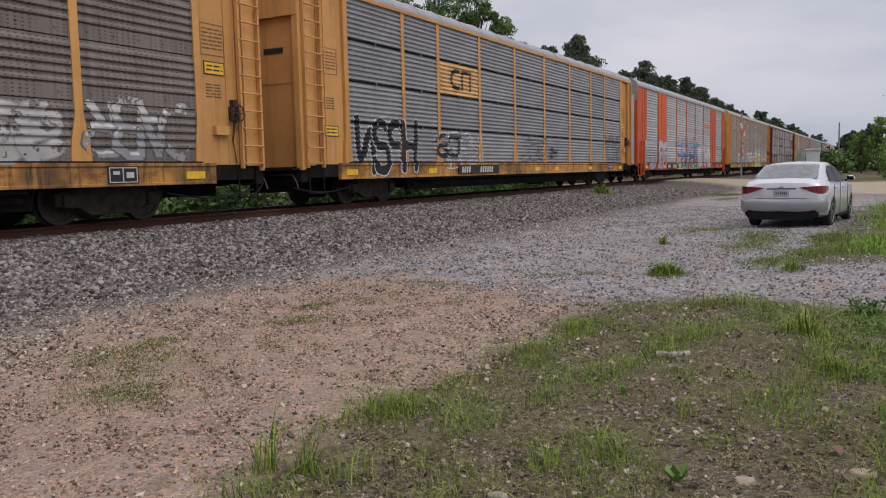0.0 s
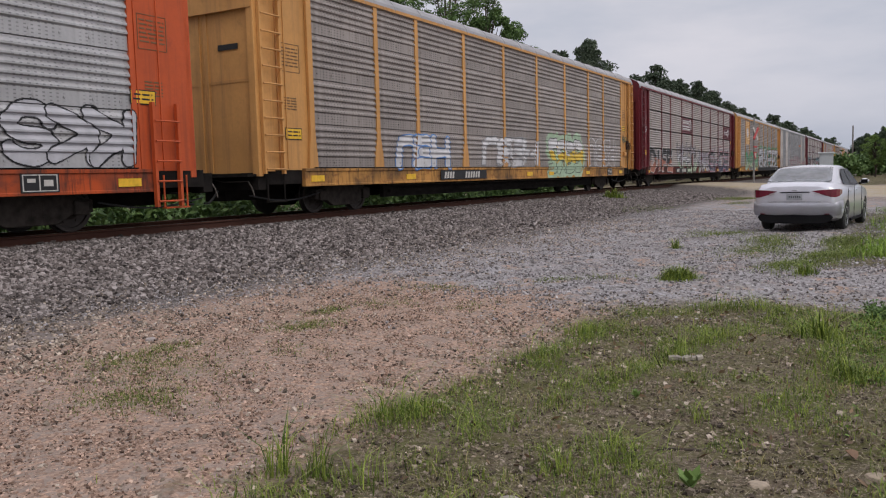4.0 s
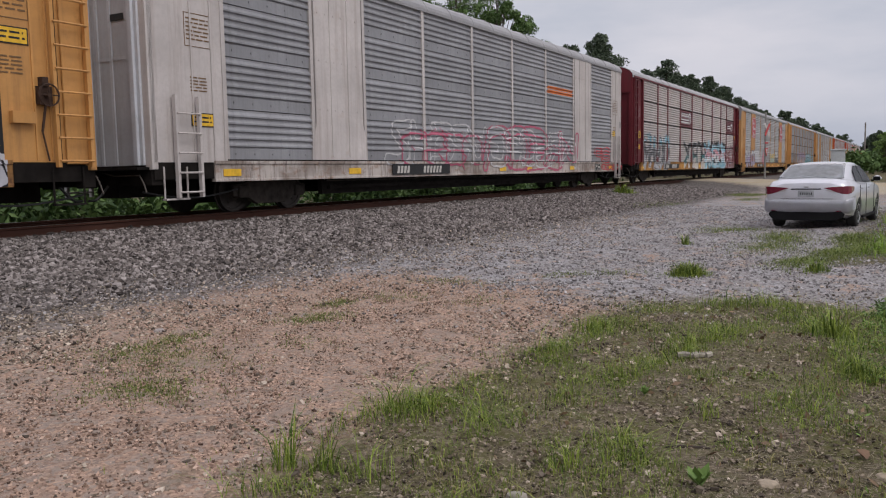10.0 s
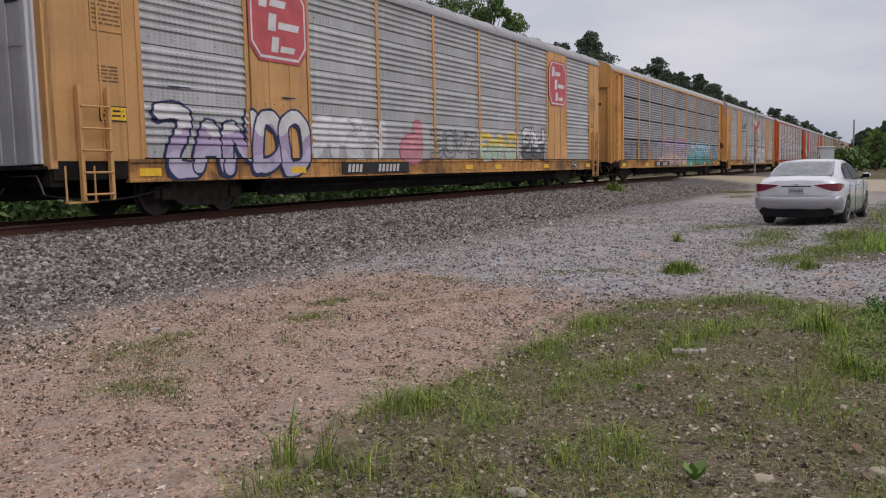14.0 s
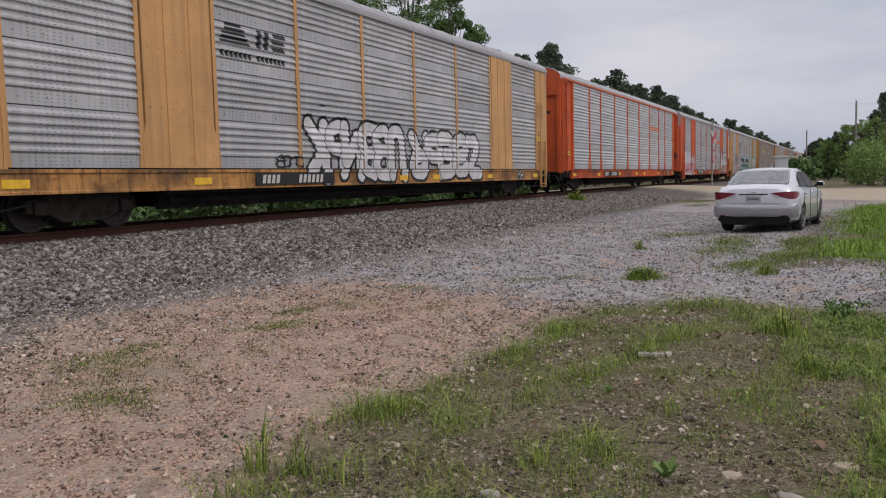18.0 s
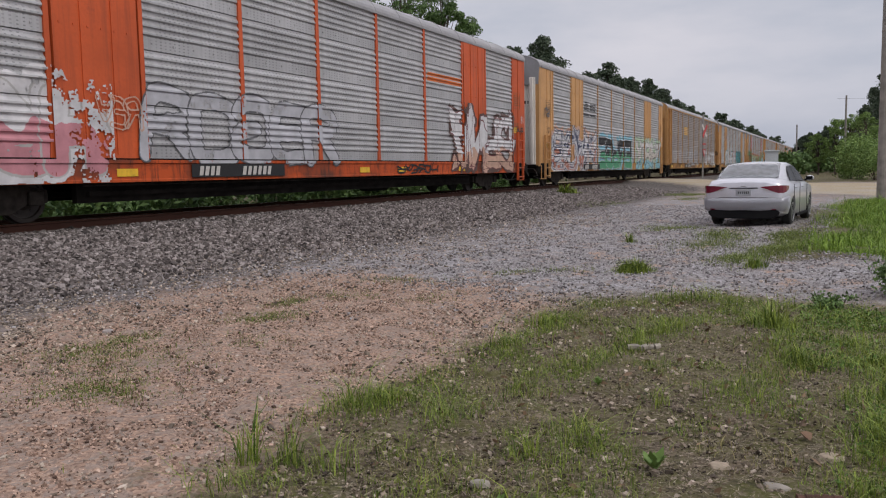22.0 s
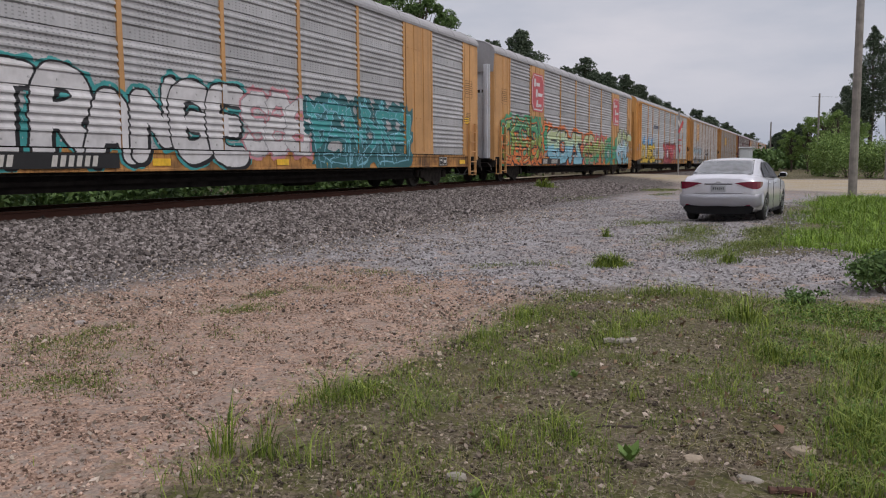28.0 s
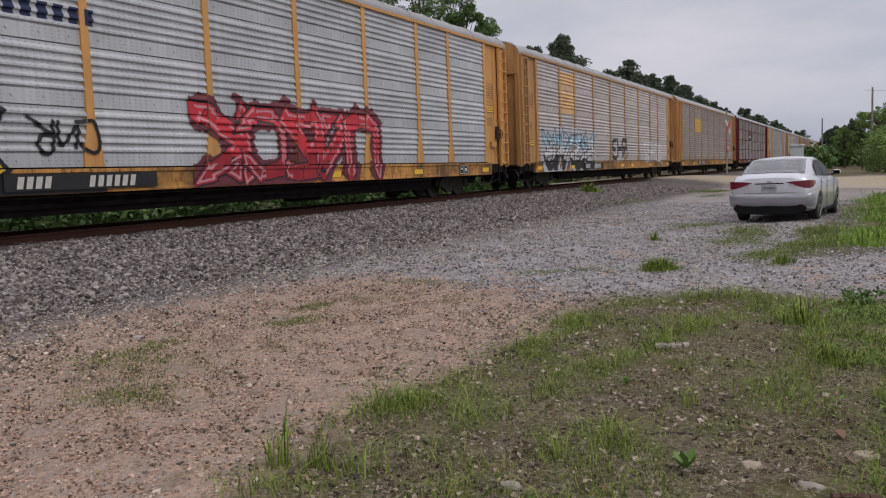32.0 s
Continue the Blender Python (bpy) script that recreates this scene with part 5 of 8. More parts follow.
    # weeds that grow through the gravel
    weeds = [(6.5, -8.35, 0.4, 0.4, 1.8), (4.6, -8.4, 0.5, 0.7, 3.2), (3.95, -9.0, 0.35, 0.5, 2.2), (5.0, -8.0, 0.5, 0.3, 1.2), (7.3, -8.0, 0.35, 0.2, 0.8), (8.0, -8.3, 0.3, 0.35, 0.5), (9.2, -8.3, 0.4, 0.6, 0.6), (8.25, -11.0, 0.4, 0.35, 1.4), (18.7, -9.9, 1.3, 0.7, 2.6), (14.8, -11.2, 1.2, 0.7, 2.0),
             (12.7, -11.95, 0.9, 0.45, 3.0), (15.0, -12.6, 1.4, 0.4, 7.0), (17.0, -12.4, 1.4, 0.4, 6.0), (14.0, -12.3, 1.0, 0.4, 4.0), (16.5, -11.2, 1.5, 0.5, 4.0), (30, -5.2, 2.5, 0.8, 3.0), (10.5, -9.95, 0.5, 0.4, 0.4), (41, -6.6, 2.2, 1.2, 7.0), (36, -7.4, 1.5, 0.6, 1.5), (7.9, -9.4, 0.4, 0.3, 0.3), (5.6, -9.0, 0.5, 0.4, 0.4), (26, -12.2, 4.0, 0.35, 2.2), (10.2, -9.4, 0.5, 0.3, 0.4)]
    x, y = spots(weeds, 800)
    stuff("gravel_weeds", blades_mesh("gravel_weeds", x, y, gz(x, y), RNG.gamma(3.0, 0.006, len(x)) * np.interp(x, [6, 12], [0.8, 2.0]), leafy("weed_blades", (0.05, 0.08, 0.012), (0.2, 0.24, 0.05)), 0.004, 1.2), "low yellow-green weeds in the gravel", "weeds")
    # distinct tufts
    for tx, ty, n, r, h, w in ((10.75, -10.85, 900, 0.24, 0.2, 0.004), (3.27, -10.8, 70, 0.075, 0.3, 0.0022), (3.34, -10.96, 60, 0.075, 0.27, 0.0022), (11.85, -12.22, 160, 0.14, 0.22, 0.005), (14.93, -9.82, 90, 0.12, 0.24, 0.005), (34.4, -2.5, 240, 0.5, 0.45, 0.012), (7.45, -12.75, 150, 0.2, 0.26, 0.004), (5.0, -12.3, 60, 0.1, 0.16, 0.003), (7.2, -10.88, 160, 0.22, 0.17, 0.004), (6.2, -12.95, 110, 0.16, 0.2, 0.0035), (5.45, -13.5, 130, 0.16, 0.2, 0.0035), (4.3, -13.7, 150, 0.18, 0.18, 0.003), (3.9, -11.9, 60, 0.1, 0.14, 0.0028)):
        px, py = RNG.normal(0, r, n) * 0.6, RNG.normal(0, r, n) * 0.6
        o = thing("grass_tuft", "upright tuft of green grass in the gravel", "grass tuft", pose(tx, ty, float(gz(np.array([tx]), np.array([ty]))[0])))
        part("foliage", blades_mesh("foliage", px, py, np.zeros(n), h * RNG.uniform(0.35, 1.25, n) * np.exp(-(px ** 2 + py ** 2) / (2 * (r * 0.75) ** 2)), M_GRASS, w, 0.7), M_GRASS, o)
    # stones
    def field(n, x0, x1, y0, y1, size, mat, name, label, keep=None, sink=0.15, flat=0.6, fade=True):
        u = RNG.uniform(0, 1, n)
        x = x0 + (x1 - x0) * (u ** 1.7 if fade else u)
        y = RNG.uniform(y0, y1, n)
        if keep is not None:
            k = keep(x, y)
            x, y = x[k], y[k]
        s = size * RNG.gamma(6.0, 1 / 6.0, len(x)) * np.interp(x, [2.4, 10.0], [0.78, 1.0])
        stuff(name, stones_mesh(name, x, y, gz(x, y) + s * sink, s, mat, flat), label, "stones")

    off_road = lambda x, y: (road_mask(x, y) < 0.3)
    rnd = lambda x: RNG.uniform(0, 1, len(x))

    def lot(x, y):
        """Open gravel, thinning into the turf and the pink patch."""
        k = off_road(x, y) & ~(inside(VERGE, x, y) & (rnd(x) < 0.9))
        k &= ~(inside(TURF, x + RNG.normal(0, 0.25, len(x)), y + RNG.normal(0, 0.2, len(x))) & (rnd(x) < 0.82))
        return k & ~(inside(PINK, x + RNG.normal(0, 0.5, len(x)), y + RNG.normal(0, 0.5, len(x))) & (rnd(x) < 0.9))

    field(140000, 4.5, 46, -5.6, -0.86, 0.031, M_BALLAST, "ballast_stones", "grey crushed ballast stones heaped beside the rail", lambda x, y: off_road(x, y) & (rnd(x) < np.interp(-y, [4.2, 5.6], [1.0, 0.25])), 0.22, 0.75)
    field(5200, 4.5, 40, -0.66, 0.66, 0.06, M_BALLAST, "ballast_between_rails", "grey ballast stones between the rails", off_road, 0.2, 0.8)
    field(3000, 4.5, 40, 0.9, 3.6, 0.08, M_BALLAST, "ballast_far_side", "grey ballast stones beyond the rails", off_road, 0.2, 0.8)
    field(26000, 2.4, 24, -8.4, -4.4, 0.02, M_GRAVEL_WARM, "spilled_ballast", "loose ballast stones spilled over the gravel", lambda x, y: off_road(x, y) & (rnd(x) < np.interp(-y, [4.4, 7.4, 8.6], [1.0, 0.45, 0.06])), 0.15, 0.6)
    blue = lambda x, y: rnd(x) < smooth01(5.5, 9.0, x + 0.5 * (y + 9))
    field(110000, 2.4, 30, -15.0, -5.0, 0.018, M_GRAVEL, "gravel_stones", "loose blue-grey gravel stones", lambda x, y: lot(x, y) & blue(x, y), 0.15, 0.55)
    field(70000, 2.2, 12, -13.0, -5.0, 0.018, M_GRAVEL_WARM, "tan_gravel_stones", "loose tan-grey gravel stones", lambda x, y: lot(x, y) & ~blue(x, y), 0.15, 0.55, False)
    field(60000, 2.2, 9.6, -11.0, -6.3, 0.0115, M_ROSY, "pink_stones", "loose pinkish crushed stones", lambda x, y: inside(PINK, x + RNG.normal(0, 0.5, len(x)), y + RNG.normal(0, 0.5, len(x))), 0.15, 0.5, False)
    field(30000, 2.4, 8.8, -14.6, -10.8, 0.014, M_SOILSTONE, "turf_stones", "brown-grey stones in the bare soil", None, 0.05, 0.45)
    # straw and thatch lying flat
    x, y = clumped(60000, 2.2, 9.2, -15.0, -10.5, TURF, 1.4, -0.25)
    n = len(x)
    a, ln = RNG.uniform(0, 6.28, n), RNG.gamma(3.0, 0.012, n)
    d = np.stack([np.cos(a) * ln, np.sin(a) * ln, RNG.uniform(0, 0.012, n)], -1)
    q = np.stack([-np.sin(a), np.cos(a), np.zeros(n)], -1) * 0.0016
    c0 = np.stack([x, y, gz(x, y) + RNG.uniform(0.003, 0.012, n)], -1)
    v = np.stack([c0 - q, c0 + q, c0 + d], 1).reshape(-1, 3)
    stuff("thatch", fast_mesh("thatch", v, np.arange(n * 3).reshape(-1, 3), leafy("thatch", (0.07, 0.05, 0.035), (0.36, 0.31, 0.22))), "dry straw and thatch lying on the soil", "straw")
    # litter: dead leaves
    n = 420
    x, y = RNG.uniform(2.6, 8.5, n), RNG.uniform(-14.4, -10.9, n)
    me = leaves_mesh("dead_leaves", np.stack([x, y, gz(x, y) + 0.012], -1), 0.028, leafy("dead_leaf", (0.08, 0.05, 0.03), (0.27, 0.18, 0.11)))
    stuff("dead_leaves", me, "scattered dry brown leaves", "leaves")


ground_cover()


def litter():
    z = lambda x, y: float(ground_z(np.array([x]), np.array([y]))[0])
    wood = plain("weathered_wood", (0.3, 0.27, 0.23), 0.9, 0.0, 0.35, 12.0)
    dark = plain("dark_bark", (0.05, 0.038, 0.03), 0.9, 0.0, 0.4, 12.0)
    pale = plain("pale_limestone", (0.26, 0.235, 0.2), 0.85, 0.0, 0.2, 9.0)
    brown = plain("brown_leaf", (0.2, 0.125, 0.08), 0.8, 0.0, 0.3, 20.0)

    def log(x, y, length, r, ang, mat, name, label):
        o = thing(name, label, "wood", pose(x, y, z(x, y) + r * 0.8, 0, 0, ang))
        bm = bmesh.new()
        k, pts = 5, []
        for i in range(k + 1):
            u = -0.5 + i / k
            pts.append((u * length, random.uniform(-0.12, 0.12) * r * 4, random.uniform(0, r * 0.4)))
        for a, b in zip(pts, pts[1:]):
            tube(bm, a, b, r * random.uniform(0.75, 1.1), r * random.uniform(0.6, 1.0), seg=7)
        part("stick", bm, mat, o)

    log(6.36, -11.93, 0.24, 0.03, -62, wood, "branch", "pale weathered broken branch lying in the grass")
    log(4.47, -12.33, 0.2, 0.009, -75, dark, "twig", "thin dark twig on the soil")
    log(3.0, -12.6, 0.3, 0.01, -60, dark, "twig", "thin dark twig on the soil")
    log(3.86, -13.16, 0.17, 0.02, -80, plain("red_brown_wood", (0.085, 0.045, 0.034), 0.95, 0.0, 0.6, 30.0), "wood_chunk", "reddish brown chunk of rotten wood")

    def rock(x, y, sx, sy, sz, mat, label, ang=0):
        o = thing("rock", label, "rock", pose(x, y, z(x, y), 0, 0, ang))
        bm = bmesh.new()
        bmesh.ops.create_icosphere(bm, subdivisions=2, radius=1.0)
        for v in bm.verts:
            k = 1 + 0.28 * noise.noise(v.co * 1.7 + Vector((x * 3, y, 0)))
            v.co = Vector((v.co.x * sx * k, v.co.y * sy * k, max(-0.3, min(0.75, v.co.z * k)) * sz))
        part("stone", bm, mat, o)

    rock(3.52, -11.84, 0.035, 0.045, 0.03, pale, "flat pale stone in sparse grass", 20)
    rock(3.95, -13.0, 0.03, 0.06, 0.02, pale, "flat pale stone in sparse grass", -20)
    rock(8.12, -13.55, 0.05, 0.1, 0.025, pale, "flat pale stone near the weeds", 10)
    rock(4.1, -12.75, 0.04, 0.05, 0.022, M_SOILSTONE, "grey-brown stone in the soil")
    rock(4.4, -13.2, 0.06, 0.05, 0.022, M_SOILSTONE, "grey-brown stone in the soil", 70)
    rock(5.33, -7.56, 0.03, 0.05, 0.035, M_BALLAST, "dark stone on the gravel", 70)
    # a fallen leaf and a broad-leaved weed
    o = thing("fallen_leaf", "curled dry brown leaf on the ground", "leaf", pose(4.57, -13.08, z(4.57, -13.08) + 0.015, 8, -12, 30))
    bm = bmesh.new()
    pts = [(-0.045, 0, 0.01), (-0.02, 0.022, 0.022), (0.005, 0.034, 0.03), (0.03, 0.012, 0.012), (0.055, 0, 0.0), (0.033, -0.018, 0.02), (0.005, -0.03, 0.028), (-0.025, -0.02, 0.02)]
    c = bm.verts.new((0, 0, 0.0))
    ring = [bm.verts.new(p) for p in pts]
    for i in range(8):
        bm.faces.new((c, ring[i], ring[(i + 1) % 8]))
    part("blade", bm, brown, o)
    for wx, wy, s in ((3.94, -12.5, 1.0), (3.35, -12.0, 0.6), (5.2, -11.9, 0.6)):
        o = thing("broad_leaved_weed", "small bright green broad-leaved weed", "weed", pose(wx, wy, z(wx, wy)))
        for i in range(11):
            bm = bmesh.new()
            a, tilt, ln = i * 2.4, random.uniform(0.5, 1.2), s * random.uniform(0.06, 0.1)
            d = Vector((math.cos(a) * math.cos(tilt), math.sin(a) * math.cos(tilt), math.sin(tilt)))
            q = Vector((-math.sin(a), math.cos(a), 0)) * ln * 0.3
            b0 = Vector((0, 0, 0.005 + 0.04 * s * (i / 11)))
            vs = [bm.verts.new(b0), bm.verts.new(b0 + d * ln * 0.5 + q), bm.verts.new(b0 + d * ln), bm.verts.new(b0 + d * ln * 0.5 - q)]
            mid = bm.verts.new(b0 + d * ln * 0.5 + Vector((0, 0, -0.008)))
            for j in range(4):
                bm.faces.new((vs[j], vs[(j + 1) % 4], mid))
            part("leaf", bm, M_LEAF_BRIGHT, o)


litter()

# ---- the parked car ----


def glassy(name, colour, rough=0.03, coat=1.0):
    m, n, l, b = material(name)
    t = tex(n, l, "Noise", 5.0, 2.0)
    l.new(ramp(n, l, t.outputs["Fac"], shade(colour, 0.8), shade(colour, 1.2)), b.inputs["Base Color"])
    b.inputs["Roughness"].default_value = rough
    b.inputs["IOR"].default_value = 1.5
    b.inputs["Coat Weight"].default_value = coat
    b.inputs["Specular IOR Level"].default_value = 0.04 + 0.45 * coat
    b.inputs["Coat Roughness"].default_value = 0.02
    return m


def metallic_paint(name, colour):
    m, n, l, b = material(name)
    t = tex(n, l, "Noise", 900.0, 1.0)
    d = tex(n, l, "Noise", 2.0, 4.0)
    c = ramp(n, l, t.outputs["Fac"], shade(colour, 0.88), shade(colour, 1.1))
    c = blend(n, l, ramp(n, l, d.outputs["Fac"], (0, 0, 0), (0.25, 0.25, 0.25), 0.5, 0.8), c, (0.35, 0.32, 0.3))
    l.new(c, b.inputs["Base Color"])
    b.inputs["Metallic"].default_value, b.inputs["Roughness"].default_value = 0.4, 0.3
    b.inputs["Coat Weight"].default_value, b.inputs["Coat Roughness"].default_value = 0.7, 0.06
    return m


M_SILVER = metallic_paint("silver_metallic_paint", (0.6, 0.6, 0.65))
M_GLASS = glassy("tinted_glass", (0.012, 0.012, 0.014), 0.2, 0.0)
# pale base colour paints the sky's reflection into the rear window
M_REAR_GLASS = glassy("sky_toned_rear_glass", (0.27, 0.285, 0.305), 0.08)
M_TAIL = glassy("red_tail_lamp", (0.15, 0.012, 0.03), 0.12)
M_CLEAR = glassy("clear_lamp", (0.5, 0.45, 0.45), 0.1)
M_TRIM = plain("black_plastic", (0.011, 0.011, 0.012), 0.8, 0.0, 0.2, 6.0, 0.1)
M_TYRE = plain("tyre_rubber", (0.02, 0.02, 0.02), 0.85)
M_RIM = plain("alloy_rim", (0.42, 0.42, 0.44), 0.3, 0.8, 0.1)
M_SEAM = plain("panel_gap", (0.01, 0.01, 0.011), 0.9)
M_PLATE = plain("number_plate_white", (0.33, 0.34, 0.36), 0.5)


def loft(bm, rings):
    made = [[bm.verts.new(p) for p in r] for r in rings]
    k = len(made[0])
    for a, b in zip(made, made[1:]):
        for i in range(k):
            bm.faces.new((a[i], a[(i + 1) % k], b[(i + 1) % k], b[i]))
    bm.faces.new(made[0])
    bm.faces.new(list(reversed(made[-1])))


def cut_out(me, cutters):
    """The mesh with round holes bored through it."""
    temp = new("shell", me)
    extra = []
    for i, c in enumerate(cutters):
        o = new("cutter", c)
        extra.append(o)
        md = temp.modifiers.new("cut", "BOOLEAN")
        md.object, md.operation, md.solver = o, "DIFFERENCE", "EXACT"
    done = bpy.data.meshes.new_from_object(temp.evaluated_get(bpy.context.evaluated_depsgraph_get()))
    for o in (temp, *extra):
        bpy.data.objects.remove(o)
    return done


def build_sedan(m):
    car = thing("parked_sedan", "silver four-door sedan parked on the gravel lot, seen from behind", "car", m)
    # x forward from the rear axle, y to the left
    st = [(-1.025, 0.42, 0.74, 0.86, 0.7), (-1.0, 0.36, 0.80, 0.99, 0.78), (-0.93, 0.27, 0.87, 1.05, 0.83), (-0.78, 0.25, 0.92, 1.085, 0.862), (-0.45, 0.23, 0.95, 1.09, 0.882), (0.0, 0.21, 0.955, 1.07, 0.888), (0.6, 0.19, 0.95, 1.0, 0.888), (1.3, 0.18, 0.935, 0.985, 0.888),
          (2.0, 0.18, 0.92, 0.975, 0.886), (2.5, 0.18, 0.90, 0.975, 0.884), (2.95, 0.19, 0.85, 0.93, 0.876), (3.3, 0.2, 0.77, 0.85, 0.84), (3.5, 0.22, 0.66, 0.76, 0.75), (3.6, 0.26, 0.54, 0.64, 0.62), (3.64, 0.3, 0.46, 0.54, 0.5)]

    def ring(x, zb, zs, zt, w):
        half = [(0.0, zb), (w * 0.8, zb), (w * 0.94, zb + 0.06), (w * 0.985, zb + 0.2), (w, (zb + zs) * 0.5 + 0.03), (w * 0.992, zs - 0.08), (w * 0.965, zs), (w * 0.86, zs + (zt - zs) * 0.7), (w * 0.6, zt), (0.0, zt + 0.012)]
        return [(x, y, z) for y, z in half] + [(x, -y, z) for y, z in reversed(half[1:-1])]

    bm = bmesh.new()
    loft(bm, [ring(*s) for s in st])
    shell = mesh_of("lower_shell", bm, M_SILVER)
    cuts = []
    for x in (0.0, 2.7):
        for s in (-1, 1):
            bm = bmesh.new()
            lathe(bm, [(s * 0.62, 0.365), (s * 0.95, 0.37)], 28)
            for v in bm.verts:
                v.co += Vector((x, 0, 0.31))
            cuts.append(mesh_of("arch", bm, M_TRIM))
    shell = cut_out(shell, cuts)
    shell.polygons.foreach_set("use_smooth", [True] * len(shell.polygons))
    shell.set_sharp_from_angle(angle=radians(32))
    body = part("body", shell, M_SILVER, car)
    # cabin
    def cab(x, zt, wt, zb, wb):
        half = [(wb, zb), (wb - (wb - wt) * 0.55, zb + (zt - zb) * 0.55), (wt + 0.035, zt - 0.05), (wt - 0.05, zt), (wt * 0.5, zt + 0.022), (0, zt + 0.03)]
        return [(x, y, z) for y, z in half] + [(x, -y, z) for y, z in reversed(half[:-1])]
    bm = bmesh.new()
    loft(bm, [cab(-0.62, 1.06, 0.66, 0.98, 0.74), cab(-0.3, 1.21, 0.63, 0.95, 0.80), cab(0.05, 1.345, 0.60, 0.94, 0.825), cab(0.35, 1.41, 0.585, 0.93, 0.83), cab(0.8, 1.43, 0.58, 0.93, 0.83), cab(1.25, 1.425, 0.575, 0.92, 0.83), cab(1.6, 1.385, 0.575, 0.92, 0.82), cab(1.95, 1.25, 0.6, 0.91, 0.81), cab(2.3, 1.08, 0.64, 0.91, 0.8), cab(2.5, 0.98, 0.66, 0.9, 0.78)])
    me = mesh_of("cabin", bm, M_SILVER, smooth=True)
    me.set_sharp_from_angle(angle=radians(38))
    part("cabin", me, M_SILVER, car)

    def pane(name, pts, mat=M_GLASS, thick=0.012, label="tinted glass"):
        bm = bmesh.new()
        a = [Vector(p) for p in pts]
        n = (a[1] - a[0]).cross(a[2] - a[0]).normalized()
        f = [bm.verts.new(p) for p in a]
        b = [bm.verts.new(p - n * thick) for p in a]
        bm.faces.new(f)
        bm.faces.new(list(reversed(b)))
        k = len(a)
        for i in range(k):
            bm.faces.new((f[(i + 1) % k], f[i], b[i], b[(i + 1) % k]))
        return part(name, bm, mat, car, label)

    # rear window and windscreen, bowed across
    def screen(name, x0, z0, w0, x1, z1, w1, bow, push):
        bm = bmesh.new()
        rows = []
        for i in range(7):
            u = i / 6
            r = []
            for j in range(13):
                v = -1 + j / 6
                x, z, w = x0 + (x1 - x0) * u, z0 + (z1 - z0) * u, w0 + (w1 - w0) * u
                r.append(bm.verts.new((x + push * 0.014 + push * bow * (1 - v * v) * 0.5, v * w, z + 0.018 + 0.018 * math.sin(math.pi * u) + 0.012 * (1 - v * v))))
            rows.append(r)
        for a, b in zip(rows, rows[1:]):
            for j in range(12):
                bm.faces.new((a[j], a[j + 1], b[j + 1], b[j]))
        bmesh.ops.solidify(bm, geom=bm.faces[:], thickness=0.006)
        return part(name, bm, M_REAR_GLASS if push < 0 else M_GLASS, car, "sloping tinted glass", smooth=True)

    screen("rear_window", -0.6, 1.075, 0.665, 0.16, 1.385, 0.57, 0.03, -1)
    screen("windscreen", 2.42, 1.025, 0.6, 1.62, 1.375, 0.53, 0.04, 1)
    for s in (-1, 1):
        def flank(x, z):
            u = (z - 0.93) / 0.48
            return (x, s * (0.842 - 0.225 * u), z)
        order = (lambda p: p) if s < 0 else (lambda p: list(reversed(p)))
        pane("rear_door_window", order([flank(0.02, 1.02), flank(0.86, 0.985), flank(0.86, 1.35), flank(0.55, 1.35), flank(0.25, 1.24)]))
        pane("front_door_window", order([flank(0.92, 0.985), flank(1.98, 0.97), flank(1.9, 1.08), flank(1.6, 1.27), flank(1.4, 1.345), flank(0.92, 1.355)]))
        # lamps
        lamp = part("tail_lamp", bmesh_lamp(s), M_TAIL, car, "red wrap-around tail lamp")
        bm = bmesh.new()
        prism_yz(bm, [(s * 0.4, 0.84), (s * 0.56, 0.8), (s * 0.57, 0.812), (s * 0.42, 0.855)], -1.046, -0.98)
        part("reversing_lamp", bm, M_CLEAR, lamp)
        bm = bmesh.new()
        prism_yz(bm, [(s * 0.6, 0.4), (s * 0.7, 0.405), (s * 0.69, 0.42), (s * 0.6, 0.415)], -1.07, -0.9)
        part("reflector", bm, M_TAIL, car)
        # mirror
        bm = bmesh.new()
        bmesh.ops.create_icosphere(bm, subdivisions=2, radius=1.0)
        for v in bm.verts:
            v.co = Vector((1.88 + v.co.x * 0.075, s * 0.965 + v.co.y * 0.1, 1.045 + v.co.z * 0.07))
        mir = part("wing_mirror", bm, M_SILVER, car, smooth=True)
        bm = bmesh.new()
        box(bm, 1.795, 1.81, s * 0.965 - 0.075, s * 0.965 + 0.075, 1.0, 1.09)
        part("mirror_glass", bm, M_GLASS, mir)
        bm = bmesh.new()
        tube(bm, (1.9, s * 0.84, 0.99), (1.89, s * 0.92, 1.02), 0.025)
        part("mirror_arm", bm, M_TRIM, mir)
        for x in (0.3, 1.25):
            bm = bmesh.new()
            box(bm, x - 0.1, x + 0.1, s * 0.893 - 0.02, s * 0.893 + 0.02, 0.845, 0.875)
            part("door_handle", bm, M_SILVER, car, bevel=0.008)
        for x, z0, z1 in ((0.06, 0.62, 0.93), (0.9, 0.24, 0.96), (2.02, 0.24, 0.94)):
            bm = bmesh.new()
            box(bm, x - 0.006, x + 0.006, s * 0.889 - 0.004, s * 0.889 + 0.004, z0, z1)
            part("door_seam", bm, M_SEAM, car)
        bm = bmesh.new()
        box(bm, 0.42, 2.28, s * 0.875 - 0.03, s * 0.875 + 0.012, 0.19, 0.25)
        part("rocker_panel", bm, M_TRIM, car, bevel=0.01)
    # tail
    bm = bmesh.new()
    prism_yz(bm, [(-0.56, 0.2), (0.56, 0.2), (0.7, 0.25), (0.76, 0.34), (0.7, 0.4), (-0.7, 0.4), (-0.76, 0.34), (-0.7, 0.25)], -1.05, -0.8)
